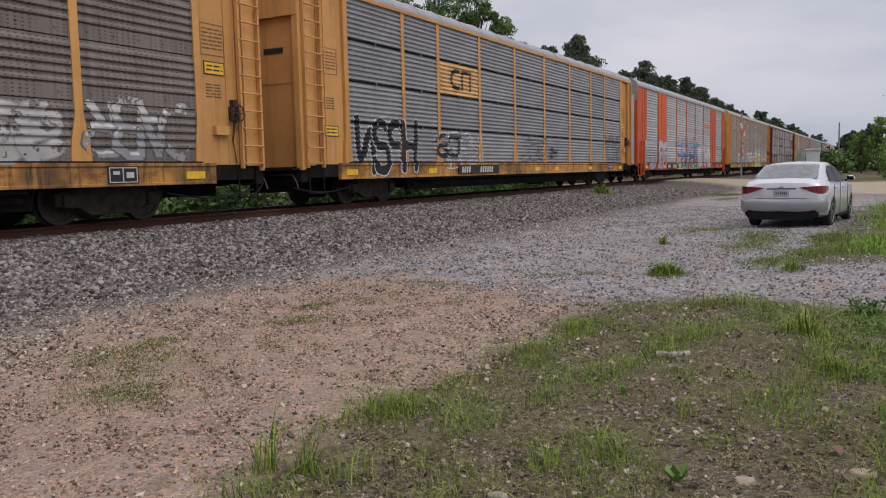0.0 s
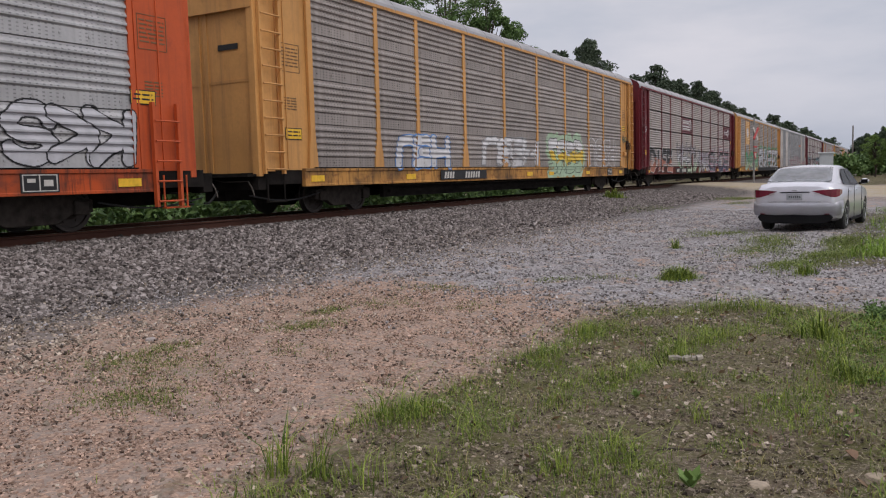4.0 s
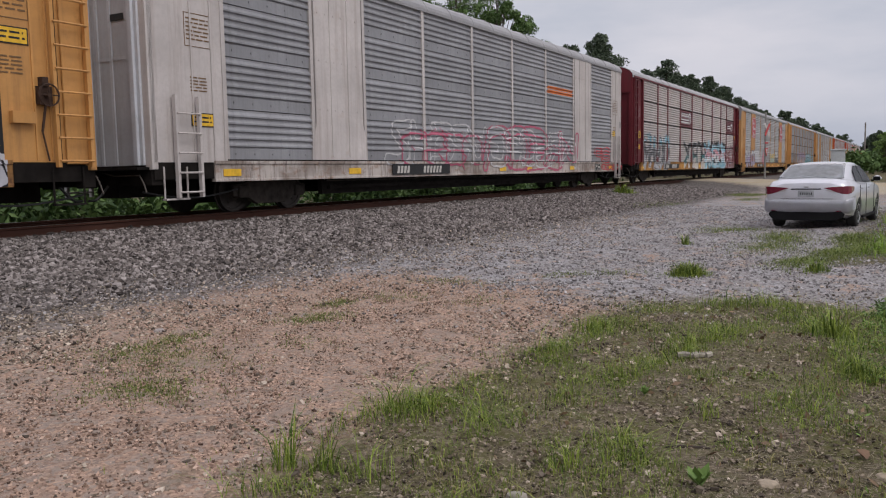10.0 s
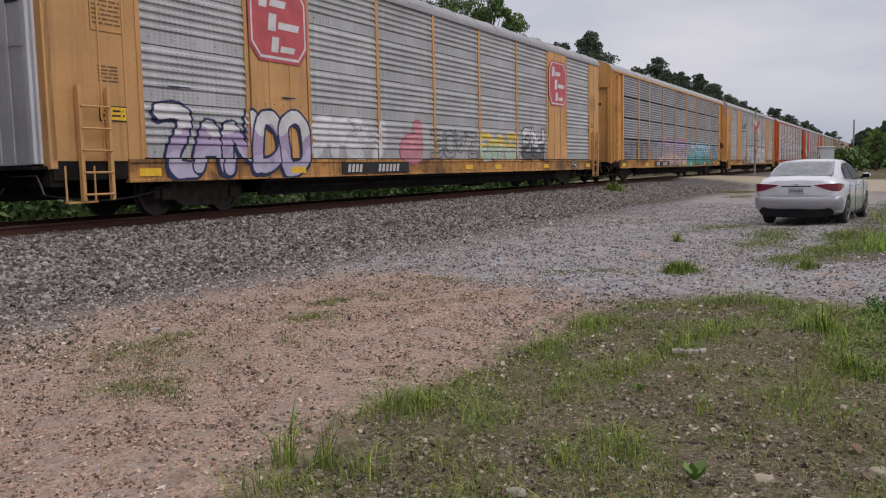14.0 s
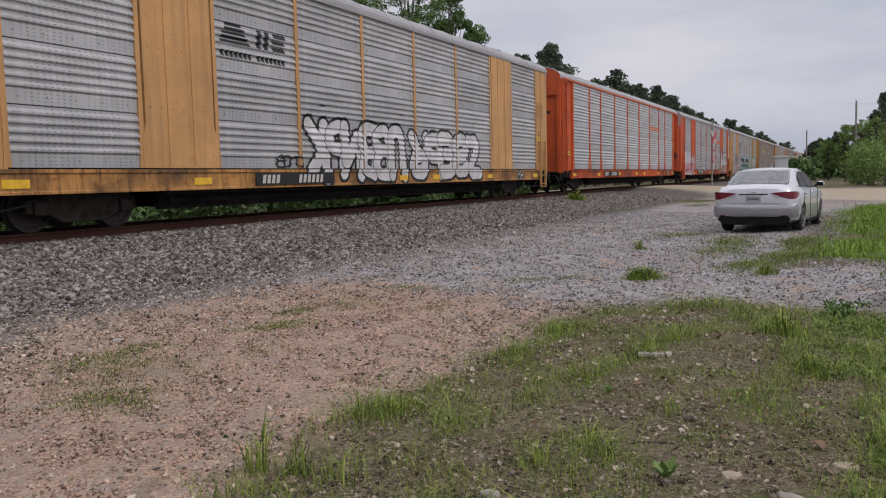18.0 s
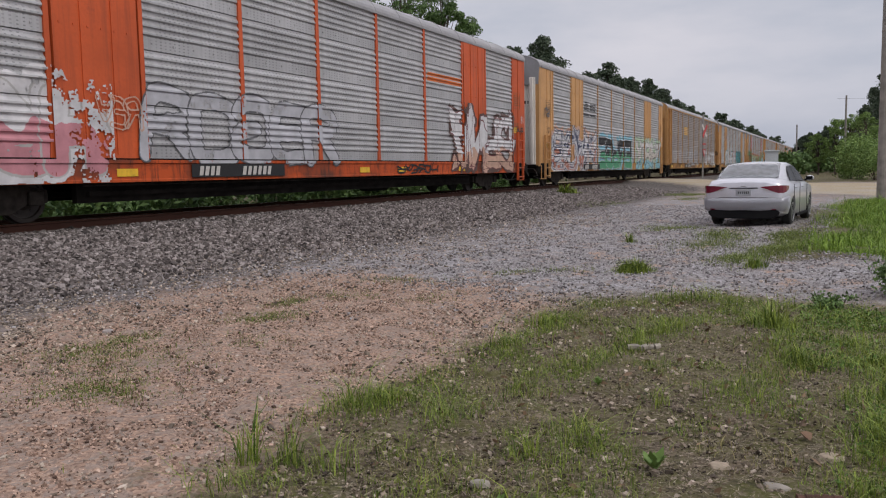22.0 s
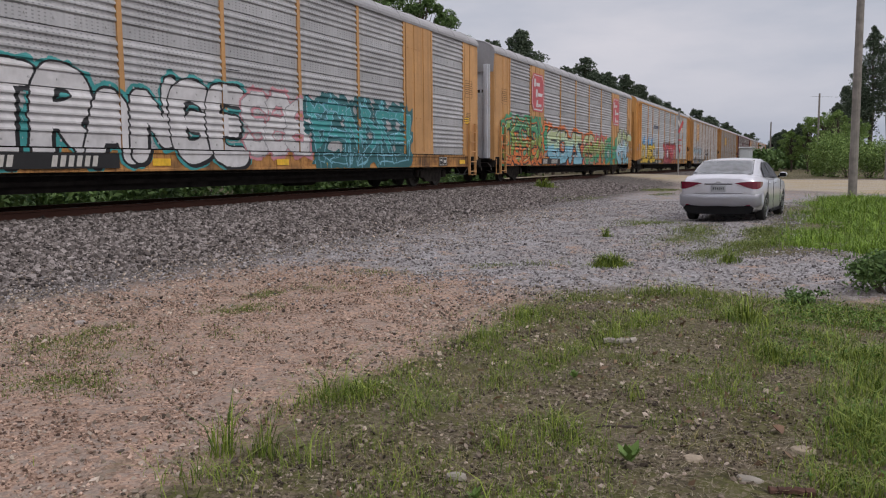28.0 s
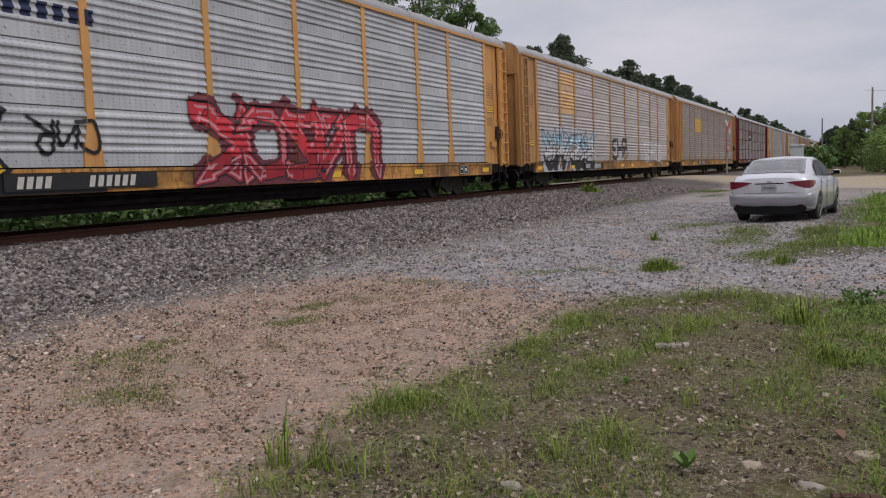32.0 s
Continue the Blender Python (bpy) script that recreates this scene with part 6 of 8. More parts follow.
    part("bumper_valance", bm, M_TRIM, car, "black plastic lower bumper", bevel=0.012)
    # bumper, bulging past the boot lid and round the corners
    bm = bmesh.new()
    rows = []
    for z, d in ((0.345, -0.04), (0.36, 0.02), (0.40, 0.045), (0.47, 0.06), (0.55, 0.066), (0.61, 0.06), (0.645, 0.035), (0.66, -0.03)):
        r = []
        for i in range(25):
            a = radians(-90 + 180 * i / 24)
            c, q = max(0.0, math.cos(a)) ** 0.27, math.copysign(abs(math.sin(a)) ** 0.8, math.sin(a))
            r.append(bm.verts.new((-0.5 - (0.535 + d) * c, (0.866 + d * 0.45) * q, z + 0.06 * (1 - c) + (0.03 * (1 - abs(q)) if z < 0.38 else 0))))
        rows.append(r)
    for a, b in zip(rows, rows[1:]):
        for i in range(24):
            bm.faces.new((a[i], a[i + 1], b[i + 1], b[i]))
    bmesh.ops.solidify(bm, geom=bm.faces[:], thickness=0.01)
    part("rear_bumper", bm, M_SILVER, car, smooth=True)
    bm = bmesh.new()
    prism_yz(bm, [(-0.3, 0.862), (0.3, 0.862), (0.3, 0.884), (-0.3, 0.884)], -1.04, -0.97)
    part("boot_garnish", bm, M_TRIM, car, "dark strip above the number plate", bevel=0.004)
    bm = bmesh.new()
    prism_yz(bm, [(-0.3, 0.7), (0.3, 0.7), (0.36, 0.81), (0.32, 0.86), (-0.32, 0.86), (-0.36, 0.81)], -1.024, -0.97)
    part("plate_recess", bm, M_SILVER, car)
    bm = bmesh.new()
    prism_yz(bm, [(-0.16, 0.705), (0.16, 0.705), (0.16, 0.845), (-0.16, 0.845)], -1.04, -1.0)
    pl = part("number_plate", bm, M_PLATE, car, "pale number plate")
    for i in range(6):
        y = -0.12 + i * 0.042
        bm = bmesh.new()
        prism_yz(bm, [(y, 0.75), (y + 0.02, 0.75), (y + 0.02, 0.8), (y, 0.8)], -1.043, -1.04)
        part("plate_mark", bm, M_SEAM, pl)
    bm = bmesh.new()
    prism_yz(bm, [(-0.05, 0.9), (0.05, 0.9), (0.05, 0.935), (-0.05, 0.935)], -1.03, -0.98)
    part("badge", bm, M_RIM, car, bevel=0.006)
    bm = bmesh.new()
    prism_yz(bm, [(-0.52, 0.662), (0.52, 0.662), (0.52, 0.668), (-0.52, 0.668)], -1.03, -1.0)
    part("boot_seam", bm, M_SEAM, car)
    bm = bmesh.new()
    box(bm, -0.55, 3.0, -0.7, 0.7, 0.2, 0.3)
    part("underbody", bm, M_TRIM, car)
    # wheels
    for x in (0.0, 2.7):
        for s in (-1, 1):
            bm = bmesh.new()
            lathe(bm, [(-0.1, 0.2), (-0.105, 0.27), (-0.085, 0.31), (-0.06, 0.318), (0.06, 0.318), (0.085, 0.31), (0.105, 0.27), (0.1, 0.2)], 32)
            w = part("wheel", bm, M_TYRE, car, "black tyre on an alloy rim", (x, s * 0.765, 0.318))
            bm = bmesh.new()
            lathe(bm, [(s * 0.06, 0.215), (s * 0.108, 0.215), (s * 0.108, 0.19), (s * 0.07, 0.18)], 28)
            for k in range(10):
                a = k * math.pi / 5
                d, q = Vector((math.cos(a), 0, math.sin(a))), Vector((-math.sin(a), 0, math.cos(a)))
                vs = [d * 0.03 + q * 0.022, d * 0.03 - q * 0.022, d * 0.2 - q * 0.014, d * 0.2 + q * 0.014]
                fr = [bm.verts.new(v + Vector((0, s * 0.1, 0))) for v in vs]
                bk = [bm.verts.new(v + Vector((0, s * 0.08, 0))) for v in vs]
                bm.faces.new(fr)
                bm.faces.new(list(reversed(bk)))
                for j in range(4):
                    bm.faces.new((fr[(j + 1) % 4], fr[j], bk[j], bk[(j + 1) % 4]))
            tube(bm, (0, s * 0.07, 0), (0, s * 0.108, 0), 0.045, seg=12)
            part("rim", bm, M_RIM, w)
            bm = bmesh.new()
            tube(bm, (0, s * 0.03, 0), (0, s * 0.06, 0), 0.19, seg=20)
            part("brake_disc", bm, M_TRIM, w)
    return car


def prism_yz(bm, pts, x0, x1):
    a = [bm.verts.new((x0, y, z)) for y, z in pts]
    b = [bm.verts.new((x1, y, z)) for y, z in pts]
    k = len(pts)
    bm.faces.new(a)
    bm.faces.new(list(reversed(b)))
    for i in range(k):
        bm.faces.new((a[(i + 1) % k], a[i], b[i], b[(i + 1) % k]))


def bmesh_lamp(s):
    """A lamp that wraps from the boot lid round the rear corner."""
    bm = bmesh.new()
    path = [(-1.022, 0.36, 0.885, 0.897), (-1.03, 0.48, 0.85, 0.912), (-1.028, 0.6, 0.8, 0.922), (-1.01, 0.72, 0.765, 0.928), (-0.955, 0.808, 0.76, 0.93), (-0.86, 0.858, 0.785, 0.925), (-0.72, 0.884, 0.84, 0.915)]
    rings = []
    for x, y, z0, z1 in path:
        o = 0.012
        rings.append([(x - o, s * (y + o * 0.6), z0), (x - o, s * (y + o * 0.6), z1), (x + 0.13, s * (y - 0.1), z1), (x + 0.13, s * (y - 0.1), z0)])
    loft(bm, rings)
    return bm


build_sedan(pose(20.45, -11.38, GROUND - 0.02, 0, 0, -5.6))

# ---- poles, crossing, cabinet ----
M_POLE = plain("grey_timber_pole", (0.22, 0.2, 0.18), 0.9, 0.0, 0.3, 3.0)
M_STEEL = plain("galvanised_post", (0.24, 0.235, 0.23), 0.6, 0.3, 0.2)
M_SIGNWHITE = plain("sign_white", (0.5, 0.46, 0.45), 0.6)
M_SIGNRED = plain("sign_red", (0.42, 0.06, 0.06), 0.6)


def pole(x, y, h, r, label):
    o = thing("utility_pole", label, "pole", pose(x, y, float(ground_z(np.array([x]), np.array([y]))[0])))
    bm = bmesh.new()
    tube(bm, (0, 0, -0.3), (0, 0, h), r, r * 0.72, seg=14)
    part("shaft", bm, M_POLE, o, smooth=False)
    return o


def crossing():
    o = pole(32.95, -14.5, 11.5, 0.155, "weathered grey timber utility pole in tall grass")
    o = pole(114.2, -13.6, 9.9, 0.15, "weathered timber utility pole beyond the road")
    o = pole(160.8, -5.9, 8.6, 0.16, "dark timber pole beside the track")
    bm = bmesh.new()
    for x, r, z0, z1 in ((0, 0.22, 2.5, 3.6), (0, 0.18, 4.0, 4.6)):
        tube(bm, (x, -0.3, z0), (x, -0.3, z1), r, seg=8)
    part("equipment_box", bm, M_UNDER, o)
    o = pole(66, -17.9, 5.2, 0.09, "thin pale post beside the bushes")
    # cable strung past the poles
    c = thing("overhead_cable", "thin black overhead cable", "cable")
    bm = bmesh.new()
    a, b = Vector((114.2, -12.6, 8.95)), Vector((112, -62, 8.9))
    pts = [a.lerp(b, i / 14) - Vector((0, 0, 1.1 * math.sin(math.pi * i / 14))) for i in range(15)]
    for p, q in zip(pts, pts[1:]):
        tube(bm, p, q, 0.011, seg=5, caps=False)
    part("strand", bm, M_BLACK, c)
    c = thing("overhead_cable", "thin black overhead cable at the near pole", "cable")
    bm = bmesh.new()
    a, b = Vector((32.95, -14.5, 10.4)), Vector((24, -30, 9.6))
    pts = [a.lerp(b, i / 14) - Vector((0, 0, 0.7 * math.sin(math.pi * i / 14))) for i in range(15)]
    for p, q in zip(pts, pts[1:]):
        tube(bm, p, q, 0.014, seg=5, caps=False)
    part("strand", bm, M_BLACK, c)
    # crossbuck
    z = float(ground_z(np.array([59.6]), np.array([-4.5]))[0])
    s = thing("crossing_sign", "railway crossing signal post with red and white boards", "crossing sign", pose(59.6, -4.5, z, 0, 0, 78))
    bm = bmesh.new()
    tube(bm, (0, 0, -0.2), (0, 0, 4.5), 0.06, seg=10)
    part("post", bm, M_STEEL, s)
    for a in (-45, 45):
        bm = bmesh.new()
        r = Matrix.Rotation(radians(a), 3, "X")
        vs = box(bm, -0.02, 0.02, -0.55, 0.55, -0.1, 0.1)
        for v in vs:
            v.co = r @ v.co + Vector((-0.09 if a > 0 else -0.135, 0, 3.35))
        part("crossbuck_board", bm, M_SIGNWHITE if a > 0 else M_SIGNRED, s, "weathered crossbuck board")
    bm = bmesh.new()
    prism_yz(bm, [(0.3, 2.1), (-0.3, 2.1), (0.0, 1.55)], -0.1, -0.07)
    board = part("yield_board", bm, M_SIGNRED, s, "red and white triangular board")
    bm = bmesh.new()
    prism_yz(bm, [(0.17, 2.03), (-0.17, 2.03), (0.0, 1.71)], -0.106, -0.1)
    part("board_face", bm, M_SIGNWHITE, board)
    bm = bmesh.new()
    prism_yz(bm, [(-0.28, 2.4), (0.28, 2.4), (0.28, 2.5), (-0.28, 2.5)], -0.1, -0.07)
    part("track_plate", bm, M_SIGNRED, s)
    # signal cabinet
    o = thing("signal_cabinet", "pale grey metal signal cabinet beside the track", "cabinet", pose(107, -5.6, float(ground_z(np.array([107.0]), np.array([-5.6]))[0]), 0, 0, 4))
    grey = plain("cabinet_paint", (0.5, 0.53, 0.54), 0.45, 0.2, 0.1)
    bm = bmesh.new()
    box(bm, -0.9, 0.9, -0.75, 0.75, 0.2, 3.0)
    part("housing", bm, grey, o, bevel=0.02)
    bm = bmesh.new()
    box(bm, -1.05, 1.05, -0.9, 0.9, 3.0, 3.16)
    part("roof", bm, grey, o, bevel=0.03)
    bm = bmesh.new()
    box(bm, -0.93, -0.9, -0.4, 0.4, 0.35, 2.7)
    part("door", bm, grey, o, bevel=0.008)
    bm = bmesh.new()
    box(bm, -0.95, 0.95, -0.8, 0.8, -0.1, 0.2)
    part("base", bm, plain("concrete", (0.3, 0.29, 0.28), 0.9), o)


crossing()

# ---- paint on the train's sides ----


def sill_or_sheet(spec, x, z):
    """How far the side stands from its base plane at (x, z)."""
    ax = abs(x)
    if z < 1.0:
        return -0.056
    if z < 1.064:
        return -0.082
    if ax > 11.86:
        return -0.062 if spec.kind == 2 else -0.012
    if spec.kind == 2 and 7.1 <= ax <= 9.1:
        return -0.077
    for p in POSTS + (-11.8, 11.8):
        if abs(x - p) < post_half(spec, p, z):
            return -0.05
    return rib_depth(spec.style, z) - 0.002


def post_half(spec, p, z):
    if spec.kind == 2:
        return 0.075
    return float(np.interp(z - PANEL_Z, [0, 0.36, 0.8], [0.212, 0.182, 0.096]))


def levels(style, lo, hi, step=0.06):
    zs = {lo, hi}
    for base in (0.999, 1.001, 1.063, 1.065):
        zs.add(base)
    for r in range(4):
        for h, _ in PROFILE[style]:
            zs.add(round(PANEL_Z + r * ROW + h, 4))
    zs = [z for z in sorted(zs) if lo <= z <= hi]
    out = []
    for a, b in zip(zs, zs[1:]):
        k = max(1, math.ceil((b - a) / step))
        out += [a + (b - a) * i / k for i in range(k)]
    return out + zs[-1:]


def crossings(e, z):
    za, zb = e[:, 1], e[:, 3]
    hit = (za <= z) != (zb <= z)
    q = e[hit]
    return np.sort(q[:, 0] + (z - q[:, 1]) / (q[:, 3] - q[:, 1]) * (q[:, 2] - q[:, 0]))


def loop_edges(*loops):
    out = []
    for p in loops:
        p = np.asarray(p, float)
        out.append(np.concatenate([p, np.roll(p, -1, 0)], 1))
    return np.concatenate(out)


COATS = {}


def next_coat(k):
    """How far the next coat of paint on car k stands off the side."""
    COATS[k] = COATS.get(k, 0) + 1
    return 0.0018 * COATS[k]


def paint(k, layers, label, name="graffiti"):
    """Lays shapes of paint on the corrugated side of car k. layers: (shapes, material[, lowest, highest])."""
    car, spec = CARS[k], TRAIN[k]
    co, faces, mats, slots = [], [], [], []
    coat = next_coat(k)
    for li, (shapes, mat, *clip) in enumerate(layers):
        if mat not in slots:
            slots.append(mat)
        for si, e in enumerate(shapes):
            if name == "graffiti" and k not in (7, 8):
                e = e - np.array([1.0, 0.0, 1.0, 0.0]) * SLACK.get(k, 0.0)
            lift = -coat - 0.0015 * (li + 1) - 0.0004 * (si % 3)
            lo, hi = max(0.66, e[:, [1, 3]].min()), min(5.1, e[:, [1, 3]].max())
            if clip:
                lo, hi = max(lo, clip[0]), min(hi, clip[1])
            zs = levels(spec.style, lo, hi)
            for z0, z1 in zip(zs, zs[1:]):
                if z1 - z0 < 1e-4:
                    continue
                a, b = crossings(e, z0 + 1e-5), crossings(e, z1 - 1e-5)
                if len(a) != len(b):
                    a = b = crossings(e, (z0 + z1) / 2)
                zm = (z0 + z1) / 2
                cuts = [-13.4, 13.4]
                for p in POSTS + (-11.8, 11.8):
                    h = post_half(spec, p, zm) if zm > 1.064 else 0.0
                    if h and not (spec.kind == 2 and 7.0 < abs(p) < 9.2):
                        cuts += [p - h, p + h]
                if spec.kind == 2 and zm > 1.064:
                    cuts += [-9.1, -7.1, 7.1, 9.1]
                cuts = sorted(cuts)
                for i in range(0, len(a) - 1, 2):
                    l0, r0, l1, r1 = a[i], a[i + 1], b[i], b[i + 1]
                    for c0, c1 in zip(cuts, cuts[1:]):
                        if max(r0, r1) <= c0 or min(l0, l1) >= c1:
                            continue
                        q = (max(l0, c0), min(r0, c1), min(r1, c1), max(l1, c0))
                        if q[1] - q[0] < 1e-3 and q[2] - q[3] < 1e-3:
                            continue
                        q = (min(q[0], c1), max(q[1], c0), max(q[2], c0), min(q[3], c1))
                        xm = (c0 + c1) / 2 if c1 - c0 < 3 else (q[0] + q[1]) / 2
                        d0, d1 = sill_or_sheet(spec, xm, z0 + 2e-5), sill_or_sheet(spec, xm, z1 - 2e-5)
                        n = len(co)
                        for x, z, d in ((q[0], z0, d0), (q[1], z0, d0), (q[2], z1, d1), (q[3], z1, d1)):
                            co.append((x, -SIDE + d + lift, z))
                        faces.append((n, n + 1, n + 2, n + 3))
                        mats.append(slots.index(mat))
    me = bpy.data.meshes.new(name)
    me.from_pydata(co, [], faces)
    for m in slots:
        me.materials.append(m)
    me.polygons.foreach_set("material_index", mats)
    ob = new(name, me)
    ob.parent = car
    return tagged(ob, label)


def rounded(cx, cz, w, h, r, power=2.6, wob=0.08, n=36):
    a = np.linspace(0, 2 * np.pi, n, endpoint=False)
    c, s = np.cos(a), np.sin(a)
    k = (np.abs(c) ** power + np.abs(s) ** power) ** (-1 / power)
    k *= 1 + wob * np.sin(a * 3 + r.uniform(0, 6)) + wob * 0.6 * np.sin(a * 5 + r.uniform(0, 6))
    return np.stack([cx + c * k * w / 2, cz + s * k * h / 2], -1)


def cloud(x0, x1, z0, z1, r, bumps=9, n=72):
    a = np.linspace(0, 2 * np.pi, n, endpoint=False)
    k = 1 + 0.07 * np.sin(a * bumps + r.uniform(0, 6)) + 0.05 * np.sin(a * (bumps + 4) + r.uniform(0, 6))
    c, s = np.cos(a), np.sin(a)
    q = (np.abs(c) ** 4 + np.abs(s) ** 4) ** -0.25
    return np.stack([(x0 + x1) / 2 + c * k * q * (x1 - x0) / 2, (z0 + z1) / 2 + s * k * q * (z1 - z0) / 2], -1)


def hue(name, c):
    return plain("spray_" + name, c, 0.5, 0.0, 0.18, 3.0, 0.3, 0.0)


P_WHITE, P_BLACK = hue("white", (0.55, 0.54, 0.55)), hue("black", (0.014, 0.014, 0.016))
P_GREY, P_CHROME = hue("grey", (0.27, 0.27, 0.28)), hue("chrome", (0.42, 0.42, 0.45))
P_PINK, P_LILAC = hue("pink", (0.5, 0.22, 0.25)), hue("lilac", (0.36, 0.28, 0.42))
P_BLUE, P_NAVY = hue("blue", (0.07, 0.18, 0.42)), hue("navy", (0.018, 0.026, 0.07))
P_SKY, P_TEAL = hue("sky_blue", (0.2, 0.42, 0.52)), hue("teal", (0.05, 0.27, 0.27))
P_GREEN, P_MINT = hue("green", (0.06, 0.27, 0.14)), hue("mint", (0.36, 0.48, 0.34))
P_LIME, P_YELLOW = hue("lime", (0.23, 0.32, 0.06)), hue("yellow", (0.6, 0.42, 0.05))
P_RED, P_ORANGE = hue("red", (0.48, 0.03, 0.045)), hue("orange", (0.6, 0.16, 0.04))
P_MAROON_WASH = hue("maroon_wash", (0.2, 0.04, 0.05))
P_WINE, P_PEACH = hue("wine", (0.13, 0.03, 0.04)), hue("peach", (0.5, 0.32, 0.24))


LETTERS = {
    "A": "00 26 40;12 32", "B": "00 06 26 45 44 33 03;33 42 41 30 00", "C": "45 36 16 05 01 10 30 41", "D": "00 06 26 44 42 20 00", "E": "46 06 00 40;03 33", "F": "46 06 00;03 33",
    "G": "45 36 16 05 01 10 30 41 43 23", "H": "06 00;46 40;03 43", "I": "26 20", "K": "06 00;46 03 40", "L": "06 00 40", "M": "00 06 23 46 40", "N": "00 06 40 46",
    "O": "10 01 05 16 36 45 41 30 10", "P": "00 06 36 45 44 33 03", "R": "00 06 36 45 44 33 03;23 40", "S": "45 36 16 05 04 13 33 42 41 30 10 01", "T": "06 46;26 20",
    "U": "06 01 10 30 41 46", "W": "06 10 24 30 46", "X": "00 46;06 40", "Z": "06 46 00 40", "'": "26 25", "!": "26 22;20 20",
}
CELL = 0.014


def value_noise(x, z, scale, seed):
    """Smooth noise between 0 and 1 on arrays of places."""
    lat = np.random.default_rng(seed).uniform(0, 1, (64, 64))
    u, v = x * scale + 17.3, z * scale + 5.1
    i, j = np.floor(u).astype(int), np.floor(v).astype(int)
    f, g = u - i, v - j
    f, g = f * f * (3 - 2 * f), g * g * (3 - 2 * g)
    i0, i1, j0, j1 = i % 64, (i + 1) % 64, j % 64, (j + 1) % 64
    return (lat[i0, j0] * (1 - f) + lat[i1, j0] * f) * (1 - g) + (lat[i0, j1] * (1 - f) + lat[i1, j1] * f) * g


def strokes_of(ch, r, jitter):
    """The strokes of a character in a unit box; '#' gives a turned-about form that spells nothing."""
    turned = ch == "#"
    if turned:
        ch = r.choice("RESKGNPABHUCZ")
    mx, mz = (True, r.random() < 0.4) if ch in "RESKGPCNZB" else (r.random() < 0.5, True)
    out = []
    for line in LETTERS[ch].split(";"):
        pts = []
        for p in line.split():
            u, v = int(p[0]) / 4, int(p[1]) / 6
            if turned:
                u, v = (1 - u if mx else u), (1 - v if mz else v)
            pts.append((u + r.uniform(-jitter, jitter), v + r.uniform(-jitter, jitter) * 0.7))
        out.append(pts)
    return out


def rounded_line(pts):
    """Corners of a line cut twice."""
    for _ in range(2):
        if len(pts) < 3:
            return pts
        new_pts = [pts[0]]
        for (a, b), (c, d) in zip(pts, pts[1:]):
            new_pts += [(a * 0.75 + c * 0.25, b * 0.75 + d * 0.25), (a * 0.25 + c * 0.75, b * 0.25 + d * 0.75)]
        pts = new_pts + [pts[-1]]
    return pts


def stroke_distance(X, Z, a, b, r0, r1, square):
    bx, bz = b[0] - a[0], b[1] - a[1]
    L = math.hypot(bx, bz) + 1e-6
    px, pz = X - a[0], Z - a[1]
    u = (px * bx + pz * bz) / L
    t = np.clip(u / L, 0, 1)
    rad = r0 + (r1 - r0) * t
    if square:
        v = np.abs(px * bz - pz * bx) / L
        return np.maximum(v - rad, np.maximum(-u, u - L) - rad * 0.55)
    return np.hypot(px - t * bx, pz - t * bz) - rad


def lay(k, x0, x1, zs, colours, slots, label, name="graffiti"):
    """Runs of one colour become strips of paint that follow the ribs of car k's side. colours: rows by columns, -1 is bare."""
    car, spec = CARS[k], TRAIN[k]
    shift = -SLACK.get(k, 0.0) if k not in (7, 8) else 0.0
    co, faces, mats = [], [], []
    coat = next_coat(k) + 0.002
    nx = colours.shape[1]
    fixed = np.array(sorted({-11.86, 11.86} | ({-9.1, -7.1, 7.1, 9.1} if spec.kind == 2 else set())))
    for row, (z0, z1) in enumerate(zip(zs, zs[1:])):
        c = colours[row]
        if not (c >= 0).any():
            continue
        zm = (z0 + z1) / 2
        cuts = set()
        if zm > 1.064:
            for p in POSTS + (-11.8, 11.8):
                if not (spec.kind == 2 and 7.0 < abs(p) < 9.2):
                    h = post_half(spec, p, zm)
                    cuts |= {p - h, p + h}
            cuts |= set(fixed.tolist())
        edges = np.concatenate([[0], np.flatnonzero(np.diff(c)) + 1, [nx]])
        stops = sorted(q for q in cuts if x0 + shift - 1 < q < x0 + nx * CELL + shift + 1)
        stops = [-99.0] + stops + [99.0]
        depth = []
        for s0, s1 in zip(stops, stops[1:]):
            u = (max(s0, x0 + shift) + min(s1, x0 + nx * CELL + shift)) / 2
            depth.append((sill_or_sheet(spec, u, z0 + 2e-5), sill_or_sheet(spec, u, z1 - 2e-5)))
        at = 0
        for i0, i1 in zip(edges.tolist(), edges[1:].tolist()):
            a, b = x0 + i0 * CELL + shift, x0 + i1 * CELL + shift
            while stops[at + 1] <= a + 1e-4:
                at += 1
            if c[i0] < 0:
                continue
            j = at
            while a < b - 1e-4:
                e = min(b, stops[j + 1])
                y0, y1 = -SIDE + depth[j][0] - coat, -SIDE + depth[j][1] - coat
                n = len(co)
                co += [(a, y0, z0), (e, y0, z0), (e, y1, z1), (a, y1, z1)]
                faces.append((n, n + 1, n + 2, n + 3))
                mats.append(int(c[i0]))
                a, j = e, j + 1
    me = bpy.data.meshes.new(name)
    me.from_pydata(co, [], faces)
    for m in slots:
        me.materials.append(m)
    me.polygons.foreach_set("material_index", mats)
    ob = new(name, me)
    ob.parent = car
    return tagged(ob, label)


